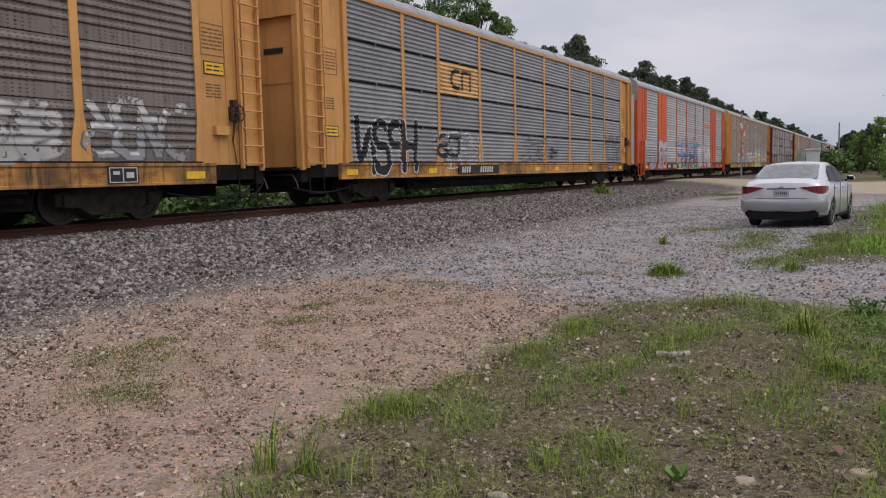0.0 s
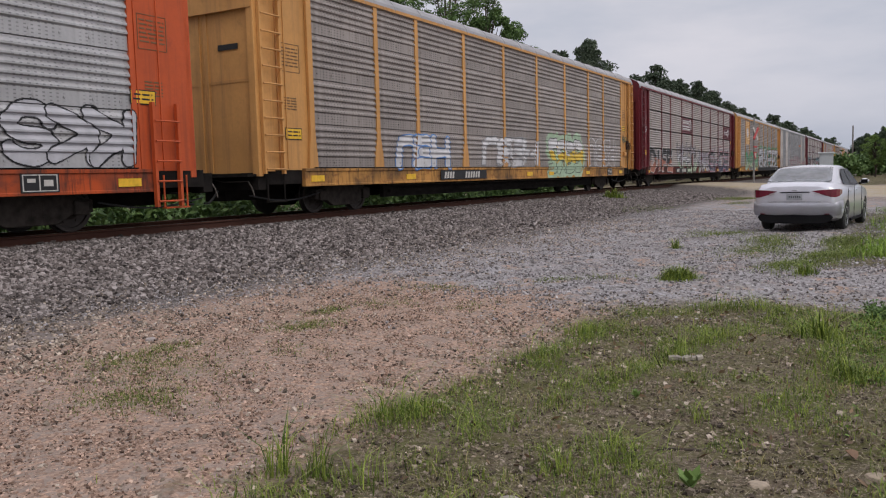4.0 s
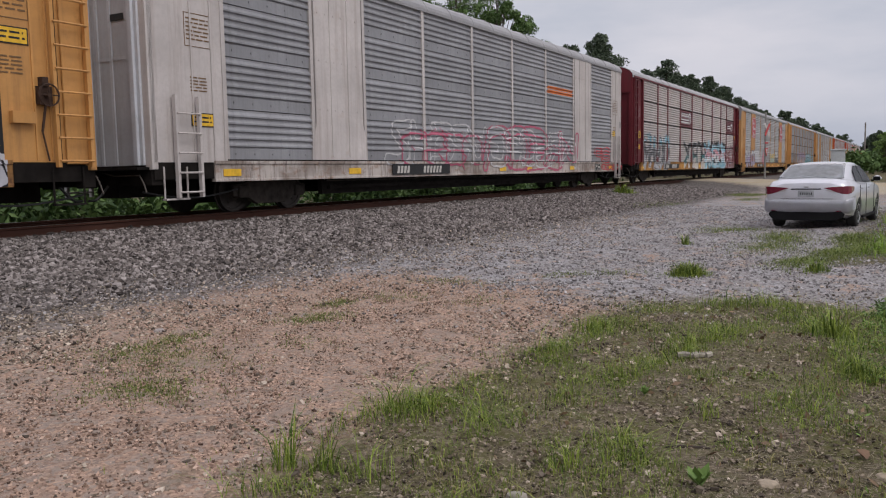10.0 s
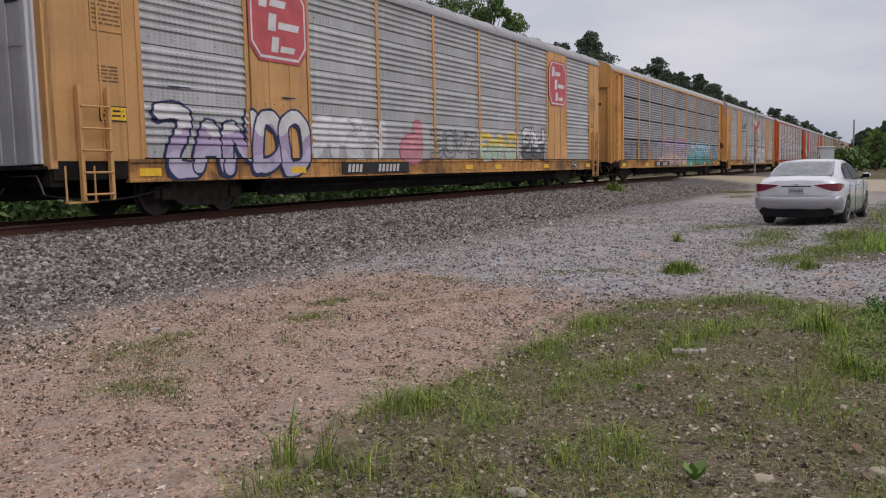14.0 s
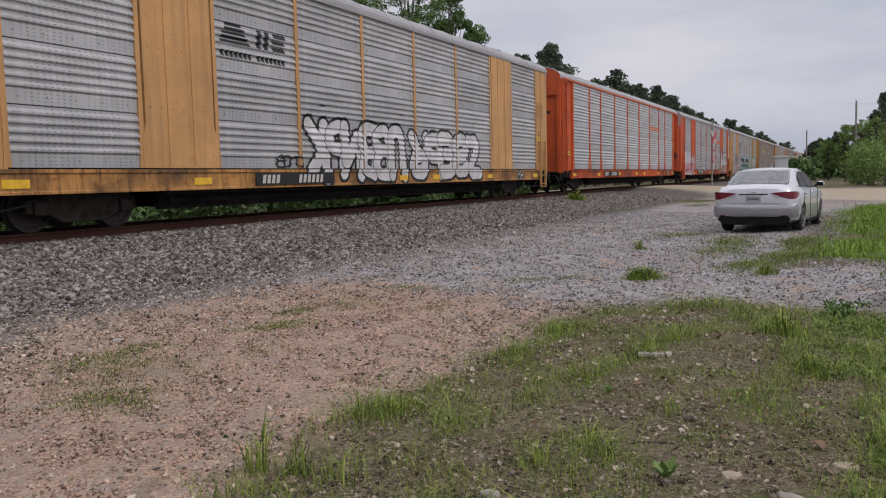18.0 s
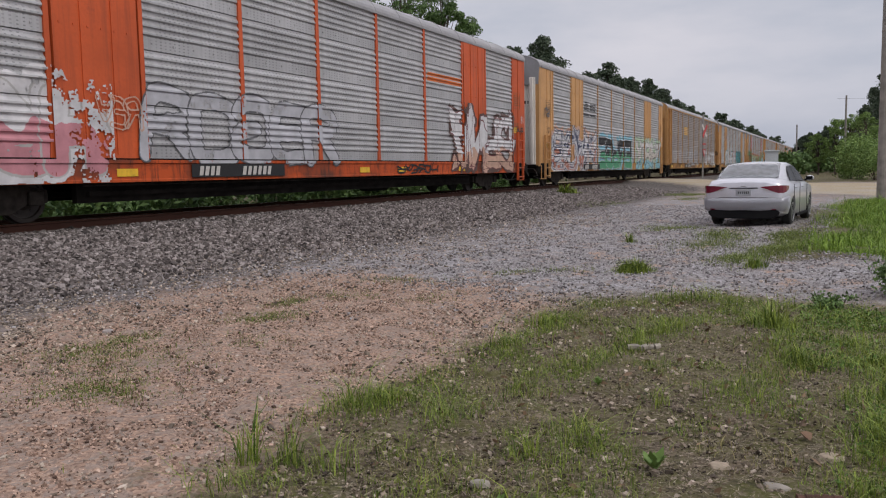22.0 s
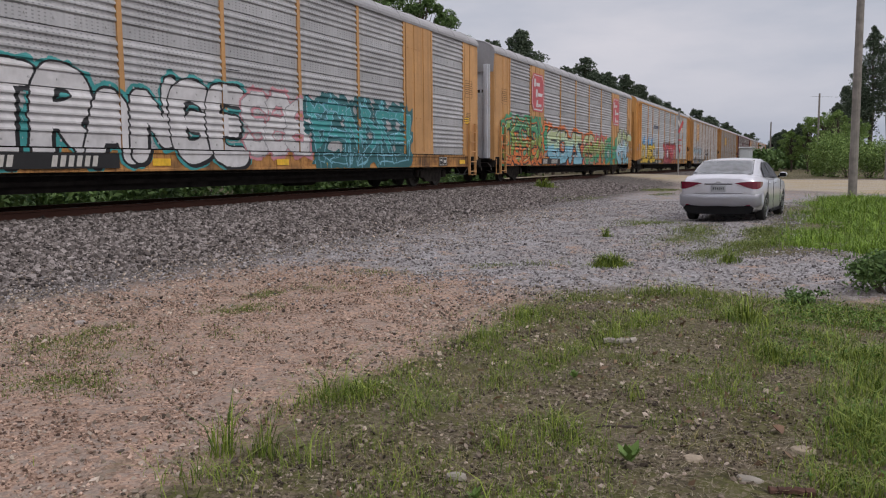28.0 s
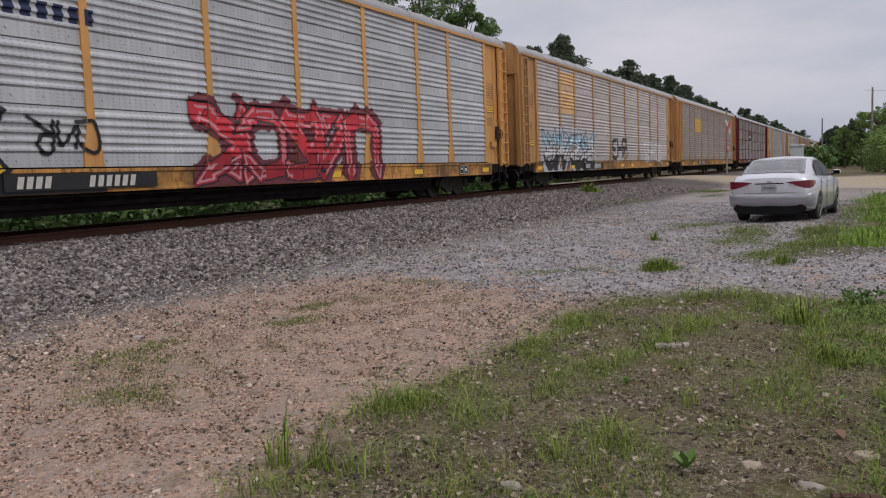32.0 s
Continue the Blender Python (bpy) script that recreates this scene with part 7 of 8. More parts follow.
def tag(k, text, x0, x1, z0, z1, fill, line, seed, label, style="block", weight=0.2, edge=0.045, rim=None, halo=None, shadow=None, glint=None, inner=None,
        wear=0.0, overlap=0.12, jitter=0.05, lean=0.0, hollow=False, spread=0.16, drip=None, bounce=0.05, wave=0.16, mass=None, trim=None):
    """Sprayed lettering: fill tones from below upwards, outlines, a second rim, a backing cloud, a dropped shadow, glints."""
    r = random.Random(seed)
    n = len(text)
    pad = 0.35
    gx0, gx1 = x0 - pad, x1 + pad
    lo, hi = max(0.665, z0 - 0.25), min(5.0, z1 + 0.3)
    zs = levels(TRAIN[k].style, lo, hi, CELL)
    zm = np.array([(a + b) / 2 for a, b in zip(zs, zs[1:])])
    xm = np.arange(gx0, gx1, CELL) + CELL / 2
    X, Z = np.meshgrid(xm, zm)
    slots = []

    def slot(m):
        if m not in slots:
            slots.append(m)
        return slots.index(m)

    c = np.full(X.shape, -1, int)
    w, h = (x1 - x0) / n, z1 - z0
    # hand wobble
    amp = {"block": 0.03, "bubble": 0.035, "wild": 0.04, "thin": 0.02}[style] * min(1.0, h)
    WX = X + amp * (value_noise(X, Z, 2.3, seed) - 0.5) * 2
    WZ = Z + amp * (value_noise(X, Z, 2.9, seed + 1) - 0.5) * 2
    fields = []
    whole = np.full(X.shape, 9.0)
    for i, ch in enumerate(text):
        if ch == " ":
            continue
        a, b = x0 + w * (i - overlap), x0 + w * (i + 1 + overlap)
        if ch in "I!'":
            a, b = a + 0.2 * w, b - 0.2 * w
        rad = weight * {"block": 0.68, "bubble": 0.8, "wild": 0.62, "thin": 1.0}[style] * min(w, h * 0.75) * (1.0 if style != "wild" else r.uniform(0.85, 1.15))
        q0, q1 = z0 + r.uniform(0, bounce) * h + rad, z1 - r.uniform(0, bounce) * h - rad
        a, b = a + rad, b - rad
        d = np.full(X.shape, 9.0)
        left = max(0, int((a - rad - 0.9 - gx0) / CELL))
        right = int((b + rad + 0.9 - gx0) / CELL)
        win = (slice(None), slice(left, right))
        lines = strokes_of(ch, r, jitter)
        if style == "wild":
            # free ends run out into points
            more = []
            for line_ in lines:
                for (u0, v0), (u1, v1) in ((line_[1 % len(line_)], line_[0]), (line_[-2], line_[-1])):
                    q = r.uniform(0.16, 0.4) / (math.hypot(u1 - u0, v1 - v0) + 1e-3)
                    more.append([(u1, v1), (u1 + (u1 - u0) * q + r.uniform(-0.12, 0.12), v1 + (v1 - v0) * q + r.uniform(-0.05, 0.12))])
        # barbs that shoot past the letter
        barbs = []
        if style == "wild":
            barbs = more
            for _ in range(2):
                u, v = r.random(), r.choice((0.05, 0.95, 0.95, 0.5))
                barbs.append([(u, v), (u + r.uniform(-0.45, 0.45), v + (r.uniform(0.1, 0.26) if v > 0.5 else r.uniform(-0.2, 0.2)))])
        for line_ in lines + barbs:
            if style in ("bubble", "thin"):
                line_ = rounded_line(line_)
            tilt = r.uniform(-0.06, 0.06) + lean
            pts = [(a + (b - a) * u + tilt * h * v, q0 + (q1 - q0) * v) for u, v in line_]
            for j, (p, s) in enumerate(zip(pts, pts[1:])):
                f0 = f1 = 1.0
                if style == "wild":
                    f0, f1 = (1.25, 0.08) if line_ in barbs else (r.uniform(0.75, 1.25), r.uniform(0.65, 1.25))
                d[win] = np.minimum(d[win], stroke_distance(WX[win], WZ[win], p, s, rad * f0, rad * f1, style in ("block", "wild")))
        fields.append(d)
        whole = np.minimum(whole, d)
    n1, n2 = value_noise(X, Z, 3.1, seed + 2), value_noise(X, Z, 9.0, seed + 3)
    if halo:
        hs = halo if isinstance(halo, tuple) else (halo,)
        for i, m in enumerate(hs):
            q = value_noise(X, Z, 1.1, seed + 7 + i)
            c[(whole < edge + spread * (0.1 + 1.9 * n1) + 0.05 * (n2 - 0.5)) & (q > (0.0 if i == 0 else 0.5))] = slot(m)
    if mass:
        c[(whole < edge + 0.02 + 0.2 * n1 * np.clip(1.4 - (Z - z0) / h * 1.3, 0.2, 1.0))] = slot(mass)
    if trim:
        c[(whole < edge + 0.03) & (n1 > 0.35)] = slot(trim)
    if rim:
        c[whole < edge + 0.045] = slot(rim)
    if shadow:
        k0, sh = 0.1, np.full(X.shape, 9.0)
        step_x, step_z = (1 if seed % 2 else -1) * int(k0 / CELL / 4), int(k0 / CELL / 4)
        for s in range(1, 5):
            sh = np.minimum(sh, np.roll(np.roll(whole, -s * step_x, 1), -s * step_z, 0))
        c[sh < edge * 0.6] = slot(shadow)
    fills = fill if isinstance(fill, tuple) else (fill,)
    tone = (Z - z0) / h + wave * (n1 - 0.5) * 2 + 0.06 * (n2 - 0.5)
    for i, d in enumerate(fields):
        if hollow:
            if fill:
                c[d < 0] = slot(fills[0])
            c[np.abs(d) < edge * 0.5 * (0.6 + 0.8 * n2)] = slot(line)
            continue
        if line:
            c[d < edge * (0.7 + 0.6 * n1)] = slot(line)
        body = d < 0
        for j, m in enumerate(fills):
            c[body & (tone >= (j / len(fills) if j else -9))] = slot(m)
        gz_, gx_ = np.gradient(d)
        g = np.hypot(gx_, gz_) + 1e-9
        facing = (-gx_ * 0.5 + gz_ * 0.86) / g
        if style == "wild" and line:
            # cuts drawn inside the letters
            c[body & (np.abs(value_noise(X, Z, 1.6, seed + 30 + i) - 0.5) < 0.016) & (d < -0.02)] = slot(line)
        if inner:
            c[body & (d > -0.1) & (d < -0.045) & (n1 > 0.42)] = slot(inner)
        if glint:
            c[body & (facing > 0.8) & (d > -0.085) & (d < -0.03) & (n2 > 0.25)] = slot(glint)
    if drip:
        for _ in range(n * 2):
            u, v = r.uniform(x0, x1), r.uniform(z0, z0 + 0.4 * h)
            c[(np.abs(X - u) < 0.014) & (Z < v) & (Z > v - r.uniform(0.2, 0.6)) & (c >= 0)] = slot(drip)
    if wear:
        ww = value_noise(X, Z, 1.7, seed + 5) * 0.45 + value_noise(X, Z, 6.0, seed + 6) * 0.3 + value_noise(X, Z, 26.0, seed + 8) * 0.25
        c[ww < 0.28 + wear * 0.4] = -1
    return lay(k, gx0, gx1, zs, c, slots, label)


def scrawl(k, text, x0, x1, z0, z1, m, seed, label, width=0.03, wash=None, style="bubble", wear=0.0, weight=0.16):
    """Bare sprayed outlines, with a thin wash or none."""
    return tag(k, text, x0, x1, z0, z1, wash, m, seed, label, style, weight, width, hollow=True, wear=wear, jitter=0.07)


def hand(k, text, x0, x1, z0, z1, m, seed, label, weight=0.07):
    """Thin handwriting."""
    return tag(k, text, x0, x1, z0, z1, m, None, seed, label, "thin", weight, 0.0, overlap=0.1 if "#" in text else -0.06, jitter=0.2 if "#" in text else 0.04, bounce=0.1)


def slab(x0, x1, z0, z1, lean=0.0):
    return loop_edges([(x0, z0), (x1, z0), (x1 + lean, z1), (x0 + lean, z1)])


def arc(cx, cz, r0, r1, a0, a1, n=18):
    a = np.linspace(radians(a0), radians(a1), n)
    return loop_edges([(cx + r1 * math.cos(t), cz + r1 * math.sin(t)) for t in a] + [(cx + r0 * math.cos(t), cz + r0 * math.sin(t)) for t in reversed(a)])


def emblems():
    tan, maroon = hue("tan_plate", (0.6, 0.37, 0.16)), hue("maroon_plate", (0.1, 0.018, 0.026))
    yellow = hue("gold_plate", (0.6, 0.36, 0.06))
    black = P_BLACK
    # tan plate with a dark looping sign
    paint(1, [([slab(-6.98, -4.42, 3.12, 4.1)], tan), ([arc(-6.0, 3.62, 0.2, 0.32, 60, 300), slab(-6.0, -5.7, 3.3, 3.42), slab(-6.0, -5.7, 3.82, 3.94), slab(-5.6, -5.48, 3.3, 3.94), slab(-5.05, -4.93, 3.3, 3.94), slab(-5.56, -5.1, 3.82, 3.94, -0.0)], black)], "tan plate with a dark emblem", "logo_plate")
    for k in (4, 7):
        paint(k, [([slab(-4.2, -1.55, 3.1, 4.1)], maroon), ([slab(-4.1, -2.1, 3.52, 3.62), slab(-4.1, -2.0, 3.34, 3.46), arc(-2.05, 3.62, 0.26, 0.4, -40, 180), arc(-2.05, 3.62, 0.1, 0.2, -40, 180)] + [slab(-4.05 + i * 0.23, -3.87 + i * 0.23, 3.7, 3.95) for i in range(7)], P_WHITE)], "maroon plate with white stripes and an arc", "logo_plate")
        paint(k, [([slab(9.2, 11.7, 3.1, 4.15)], maroon), ([slab(9.4, 10.6, 3.5, 3.58), slab(9.4, 10.6, 3.64, 3.72), arc(10.95, 3.62, 0.16, 0.3, -30, 280)], P_WHITE)], "maroon plate with white stripes and a ring", "logo_plate")
    paint(5, [([slab(-9.0, -7.2, 3.0, 5.0)], tan), ([loop_edges(cloud(-8.5, -7.6, 3.6, 4.4, random.Random(3), 5))], P_WHITE)], "tan plate with a faded white emblem", "logo_plate")
    for k in (8, 16):
        for c in (-8.1, 8.1):
            octo = [(c - 0.66, 3.12), (c + 0.66, 3.12), (c + 0.94, 3.45), (c + 0.94, 4.5), (c + 0.66, 4.83), (c - 0.66, 4.83), (c - 0.94, 4.5), (c - 0.94, 3.45)]
            inner = [(c + (x - c) * 0.88, 3.975 + (z - 3.975) * 0.88) for x, z in octo]
            rim = [(c + (x - c) * 0.93, 3.975 + (z - 3.975) * 0.93) for x, z in octo]
            paint(k, [([loop_edges(octo)], hue("faded_red", (0.44, 0.085, 0.095))), ([loop_edges(rim, inner)], P_WHITE), ([slab(c - 0.62, c - 0.38, 4.22, 4.58, 0.05), slab(c - 0.3, c + 0.2, 4.27, 4.42, 0.05), slab(c - 0.36, c - 0.12, 3.76, 4.12, 0.05), slab(c - 0.05, c + 0.62, 3.82, 3.97, 0.05), slab(c - 0.28, c - 0.06, 3.32, 3.64, 0.05), slab(c, c + 0.46, 3.34, 3.47, 0.05)], P_WHITE)], "red eight-sided emblem with white bars", "emblem")
    for k in (10, 13):
        bars_ = [slab(-6.9 + j * 0.05, -5.95 - j * 0.06, 3.7 + j * 0.09, 3.76 + j * 0.09, -0.02) for j in range(5)] + [slab(-5.75, -5.6, 3.7, 4.1, 0.06), slab(-5.5, -5.35, 3.7, 4.1, 0.06), slab(-5.2, -4.75, 3.7, 3.8), slab(-5.2, -4.75, 3.86, 3.94), slab(-5.15, -4.7, 4.0, 4.1)]
        bars_ += [slab(-6.9 + j * 0.145, -6.8 + j * 0.145, 3.42, 3.54, 0.02) for j in range(15) if j != 7]
        paint(k, [(bars_, P_BLACK)], "black painted emblem bars", "emblem")
    paint(14, [([slab(-6.4, -4.7, 3.4, 4.05)], yellow), ([slab(-6.2, -5.75, 3.55, 3.9), slab(-5.65, -5.2, 3.55, 3.9), slab(-5.1, -4.85, 3.55, 3.9)], tan)], "faded yellow plate with pale bars", "logo_plate")
    paint(15, [([arc(-8.1, 4.0, 0.5, 0.56, 100, 260), arc(-8.1, 4.0, 0.5, 0.56, -80, 80), slab(-8.4, -8.2, 3.86, 4.14), slab(-8.12, -7.95, 3.86, 4.14), slab(-7.88, -7.7, 3.86, 4.14)], P_NAVY)], "dark emblem between two brackets", "emblem")
    paint(17, [([slab(-6.6 + i * 0.29, -6.42 + i * 0.29, 3.45, 3.72 + (0.14 if i in (0,) else 0)) for i in range(9)], P_NAVY)], "dark painted bars on a pale panel", "emblem")
    paint(18, [([slab(-8.9, -7.2, 3.15, 4.9)], tan), ([slab(-8.5, -7.6, 4.0, 4.4), slab(-8.4, -7.7, 3.7, 3.85)], P_PEACH)], "tan plate with a faded emblem", "logo_plate")
    paint(19, [([slab(-6.9, -4.5, 3.2, 4.2)], yellow)], "yellow plate on the panels", "logo_plate")
    for k in (2, 6, 11, 12):
        paint(k, [([slab(4.5, 7.0, 3.6, 3.72), slab(4.5, 7.0, 3.76, 3.86)], P_ORANGE)], "orange painted stripe", "stripe")
    paint(20, [([slab(-4.2, -1.55, 3.1, 4.1)], maroon), ([slab(-4.1, -2.1, 3.4, 3.55)], P_WHITE)], "maroon plate with a white stripe", "logo_plate")


def murals():
    dull = hue("dull_white", (0.4, 0.39, 0.38))
    pale_blue, silver = hue("pale_blue", (0.34, 0.5, 0.6)), hue("silver", (0.44, 0.44, 0.48))
    rust_orange = hue("rust_orange", (0.36, 0.13, 0.08))
    lilac_grey, bright_blue = hue("lilac_grey", (0.3, 0.27, 0.31)), hue("bright_blue", (0.08, 0.32, 0.6))
    sand, pale_lime = hue("sand", (0.5, 0.46, 0.42)), hue("pale_lime", (0.4, 0.46, 0.26))
    deep_pink, smoke = hue("deep_pink", (0.42, 0.1, 0.16)), hue("smoke", (0.1, 0.1, 0.105))
    olive, dark_teal = hue("olive", (0.17, 0.22, 0.05)), hue("dark_teal", (0.03, 0.12, 0.13))
    for k, m in ((6, P_BLACK), (12, P_WHITE), (13, P_WHITE), (16, P_WHITE)):
        tag(k, "BI", 12.58, 12.9, 2.62, 2.9, m, None, 300 + k, "two stencilled letters on the end panel", "block", 0.16, 0.0, overlap=-0.08, jitter=0.0, bounce=0.0)
    hand(4, "###", -12.75, -12.2, 2.9, 3.2, P_CHROME, 301, "small pale scrawl on the end panel", 0.09)
    hand(3, "####", 12.0, 12.75, 2.25, 2.55, hue("dark_green", (0.05, 0.09, 0.06)), 302, "small green scrawl on the end panel", 0.1)
    hand(12, "###", -12.6, -11.95, 2.6, 3.0, P_BLACK, 303, "small black scrawl on the end panel", 0.1)
    hand(12, "###", 12.1, 12.8, 2.15, 2.5, P_BLACK, 304, "small black scrawl on the end panel", 0.1)
    hand(13, "##", -13.0, -12.4, 3.0, 3.5, smoke, 305, "small dark scrawl on the end panel", 0.1)
    hand(14, "###", -12.7, -12.2, 2.2, 2.6, dull, 306, "faint pale scrawl on the end panel", 0.09)
    tag(7, "##", -12.75, -12.2, 2.25, 2.6, P_YELLOW, None, 307, "small yellow sprayed mark", "wild", 0.13, 0.0)
    tag(0, "###", 6.7, 8.7, 1.05, 2.05, dull, P_GREY, 1, "pale bubble-shaped graffiti", "bubble", 0.24, 0.03, wear=0.25)
    tag(0, "####", 9.2, 11.6, 1.08, 2.25, (P_GREY, dull), smoke, 2, "worn pale graffiti over a grey wash", "block", 0.2, 0.025, wear=0.35, glint=P_WHITE)
    tag(1, "####", -11.4, -8.5, 0.74, 2.3, P_BLACK, P_WHITE, 3, "black round forms edged in white", "bubble", 0.2, 0.032, inner=None)
    tag(1, "####", -7.3, -4.3, 0.86, 2.0, None, P_WHITE, 4, "white outlined angular graffiti", "block", 0.17, 0.036, hollow=True)
    tag(1, "##", -7.2, -5.9, 1.2, 1.95, P_BLACK, None, 204, "patches of black spray", "wild", 0.16, 0.0, wear=0.3)
    scrawl(1, "###", -0.8, 1.5, 1.14, 2.1, P_BLACK, 5, "thin black graffiti outlines", 0.022)
    hand(1, "##", 1.9, 2.7, 1.2, 1.7, P_BLACK, 105, "small black scrawl", 0.1)
    scrawl(1, "####", 9.15, 11.8, 1.03, 2.4, P_BLACK, 6, "looping black graffiti outlines", 0.026)
    tag(2, "#####", -11.9, -6.9, 0.72, 2.35, (lilac_grey, P_GREY, P_CHROME), P_LILAC, 10, "grey block graffiti with faded lilac edges", "block", 0.24, 0.05, wear=0.22, rim=None, glint=P_WHITE)
    tag(2, "#####", -4.2, 2.4, 0.7, 2.5, (P_GREEN, P_NAVY, P_BLUE, hue("mid_blue", (0.13, 0.27, 0.55)), P_SKY), P_NAVY, 7, "spiky blue graffiti with white edges", "wild", 0.2, 0.03, P_WHITE, (P_PEACH, deep_pink), None, P_WHITE, P_BLACK, lean=0.04)
    tag(2, "####", 2.55, 7.0, 0.74, 2.35, (silver, P_WHITE), P_BLACK, 8, "silver bubble graffiti with black edges", "bubble", 0.27, 0.04, glint=P_WHITE, shadow=P_GREY)
    tag(2, "###", 9.4, 11.7, 1.1, 2.15, P_CHROME, P_BLACK, 9, "pale graffiti with black edges", "bubble", 0.2, 0.028)
    tag(3, "####", 2.5, 6.3, 0.8, 2.2, (P_MINT, P_YELLOW, P_WHITE), P_BLACK, 11, "pale green and yellow graffiti", "bubble", 0.24, 0.03, halo=P_MINT, wear=0.12)
    tag(3, "####", 7.1, 10.9, 1.05, 2.35, None, P_WHITE, 12, "white graffiti outlines", "bubble", 0.2, 0.05, hollow=True, wear=0.1)
    tag(3, "###", -8.2, -5.4, 1.0, 2.0, P_WHITE, P_BLUE, 13, "white graffiti edged in blue", "bubble", 0.22, 0.04)
    tag(3, "####", -3.0, 1.3, 1.1, 2.1, P_WHITE, P_GREY, 14, "white graffiti shapes", "block", 0.22, 0.04, wear=0.2)
    tag(4, "DIFE", -11.6, -6.7, 0.72, 2.1, (rust_orange, rust_orange, P_BLACK, P_BLACK), P_WHITE, 15, "black letters edged in white with orange below", "block", 0.23, 0.038, shadow=P_BLACK, overlap=0.05, jitter=0.03)
    tag(4, "#####", -5.4, 0.5, 0.72, 2.3, (P_MINT, P_CHROME, lilac_grey), P_BLACK, 16, "angular silver and mint graffiti", "wild", 0.17, 0.05, halo=None, glint=P_WHITE, shadow=P_BLACK)
    tag(4, "###", 0.9, 3.4, 0.75, 2.0, (P_CHROME, lilac_grey), P_BLACK, 116, "angular silver graffiti", "wild", 0.19, 0.04)
    tag(4, "####", 3.9, 10.9, 0.68, 2.25, (P_NAVY, smoke, P_BLACK), P_CHROME, 17, "black wild graffiti with grey edges and pink marks", "wild", 0.22, 0.03, halo=lilac_grey, glint=P_PINK, shadow=deep_pink, spread=0.06)
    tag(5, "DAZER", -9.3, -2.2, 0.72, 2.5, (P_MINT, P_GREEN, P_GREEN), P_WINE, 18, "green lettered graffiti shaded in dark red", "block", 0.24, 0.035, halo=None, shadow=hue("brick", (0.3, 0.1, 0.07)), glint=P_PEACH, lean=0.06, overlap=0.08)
    tag(5, "#######", -1.4, 11.6, 0.68, 2.75, (silver, P_CHROME, silver), P_BLACK, 19, "wild silver and black graffiti", "wild", 0.23, 0.07, halo=P_GREEN, glint=P_WHITE, shadow=P_BLACK, spread=0.2, wave=0.3, overlap=0.24, mass=P_BLACK, trim=P_YELLOW)
    paint(5, [([slab(-2.0, 11.8, 0.66, 0.98)], P_BLACK)], "black painted band along the sill", "sill_band")
    hand(5, "##", -11.2, -9.8, 1.9, 2.3, P_WHITE, 119, "small white scrawl", 0.1)
    scrawl(6, "#####", -6.3, -0.8, 0.95, 2.2, P_WHITE, 20, "looping white graffiti outlines", 0.04, None)
    tag(6, "####", -5.6, -1.2, 0.9, 1.9, deep_pink, None, 120, "thin pink spray", "wild", 0.06, 0.0, wear=0.2)
    scrawl(6, "#####", -0.8, 7.0, 0.75, 2.3, deep_pink, 21, "looping deep pink graffiti outlines", 0.07)
    scrawl(6, "######", -0.6, 6.8, 0.85, 2.2, P_WHITE, 221, "white loops over pink graffiti", 0.05)
    scrawl(6, "##", 9.4, 11.2, 1.02, 1.7, P_RED, 121, "red graffiti scrawl", 0.04)
    hand(6, "######", 10.2, 12.9, 0.7, 0.98, P_RED, 122, "small red scrawl along the sill", 0.1)
    tag(7, "#####", -11.6, -6.9, 0.7, 2.5, (P_CHROME, smoke, smoke, P_SKY), P_BLACK, 22, "black and pale blue graffiti with silver edges", "block", 0.21, 0.04, P_CHROME, None, P_CHROME, P_WHITE, None, 0.1, lean=0.05)
    for row, (line_, u0, u1) in enumerate((("WORLD PEACE", -6.8, -4.5), ("CAN'T", -6.2, -5.1), ("EXIST !!!!", -6.9, -4.6))):
        hand(7, line_, u0, u1, 1.84 - row * 0.36, 2.1 - row * 0.36, P_WHITE, 23 + row, "thin white handwritten words", 0.09)
    tag(7, "#####", -3.4, 2.2, 0.72, 2.35, (sand, dark_teal, P_BLACK, P_BLACK), P_WHITE, 26, "black graffiti edged in white with pale drips", "block", 0.19, 0.04, halo=None, shadow=P_WHITE, drip=P_BLACK, wear=0.05)
    tag(7, "######", 2.3, 8.6, 0.68, 2.25, (P_SKY, P_WHITE, P_PINK, P_SKY), pale_blue, 27, "pale blue and pink graffiti with black flecks", "wild", 0.22, 0.03, halo=(pale_blue, P_BLACK), glint=P_WHITE)
    tag(7, "###", 9.0, 11.6, 0.72, 2.05, P_MAROON_WASH, P_WHITE, 28, "white outlined block graffiti on maroon", "block", 0.2, 0.06, halo=P_WINE, hollow=False, wear=0.1)
    tag(8, "ZANDO", -11.4, -7.3, 0.72, 2.1, (hue("pale_lilac", (0.42, 0.38, 0.5)), P_LILAC, P_WHITE), P_NAVY, 29, "pale lilac letters with dark edges", "bubble", 0.22, 0.05, shadow=P_NAVY)
    tag(8, "####", -6.9, -4.2, 1.05, 2.1, P_WHITE, P_CHROME, 30, "white painted-over graffiti", "bubble", 0.32, 0.03, wear=0.08, overlap=0.25)
    tag(8, "#", -3.2, -2.3, 0.95, 2.1, P_PINK, deep_pink, 31, "pink rounded graffiti shape", "bubble", 0.3, 0.04)
    scrawl(8, "####", -1.6, 1.2, 1.08, 1.95, smoke, 131, "thin black graffiti outlines", 0.03)
    tag(8, "####", 1.5, 4.2, 1.05, 1.95, (P_MINT, P_YELLOW), P_WHITE, 32, "pale green and yellow graffiti", "block", 0.2, 0.03)
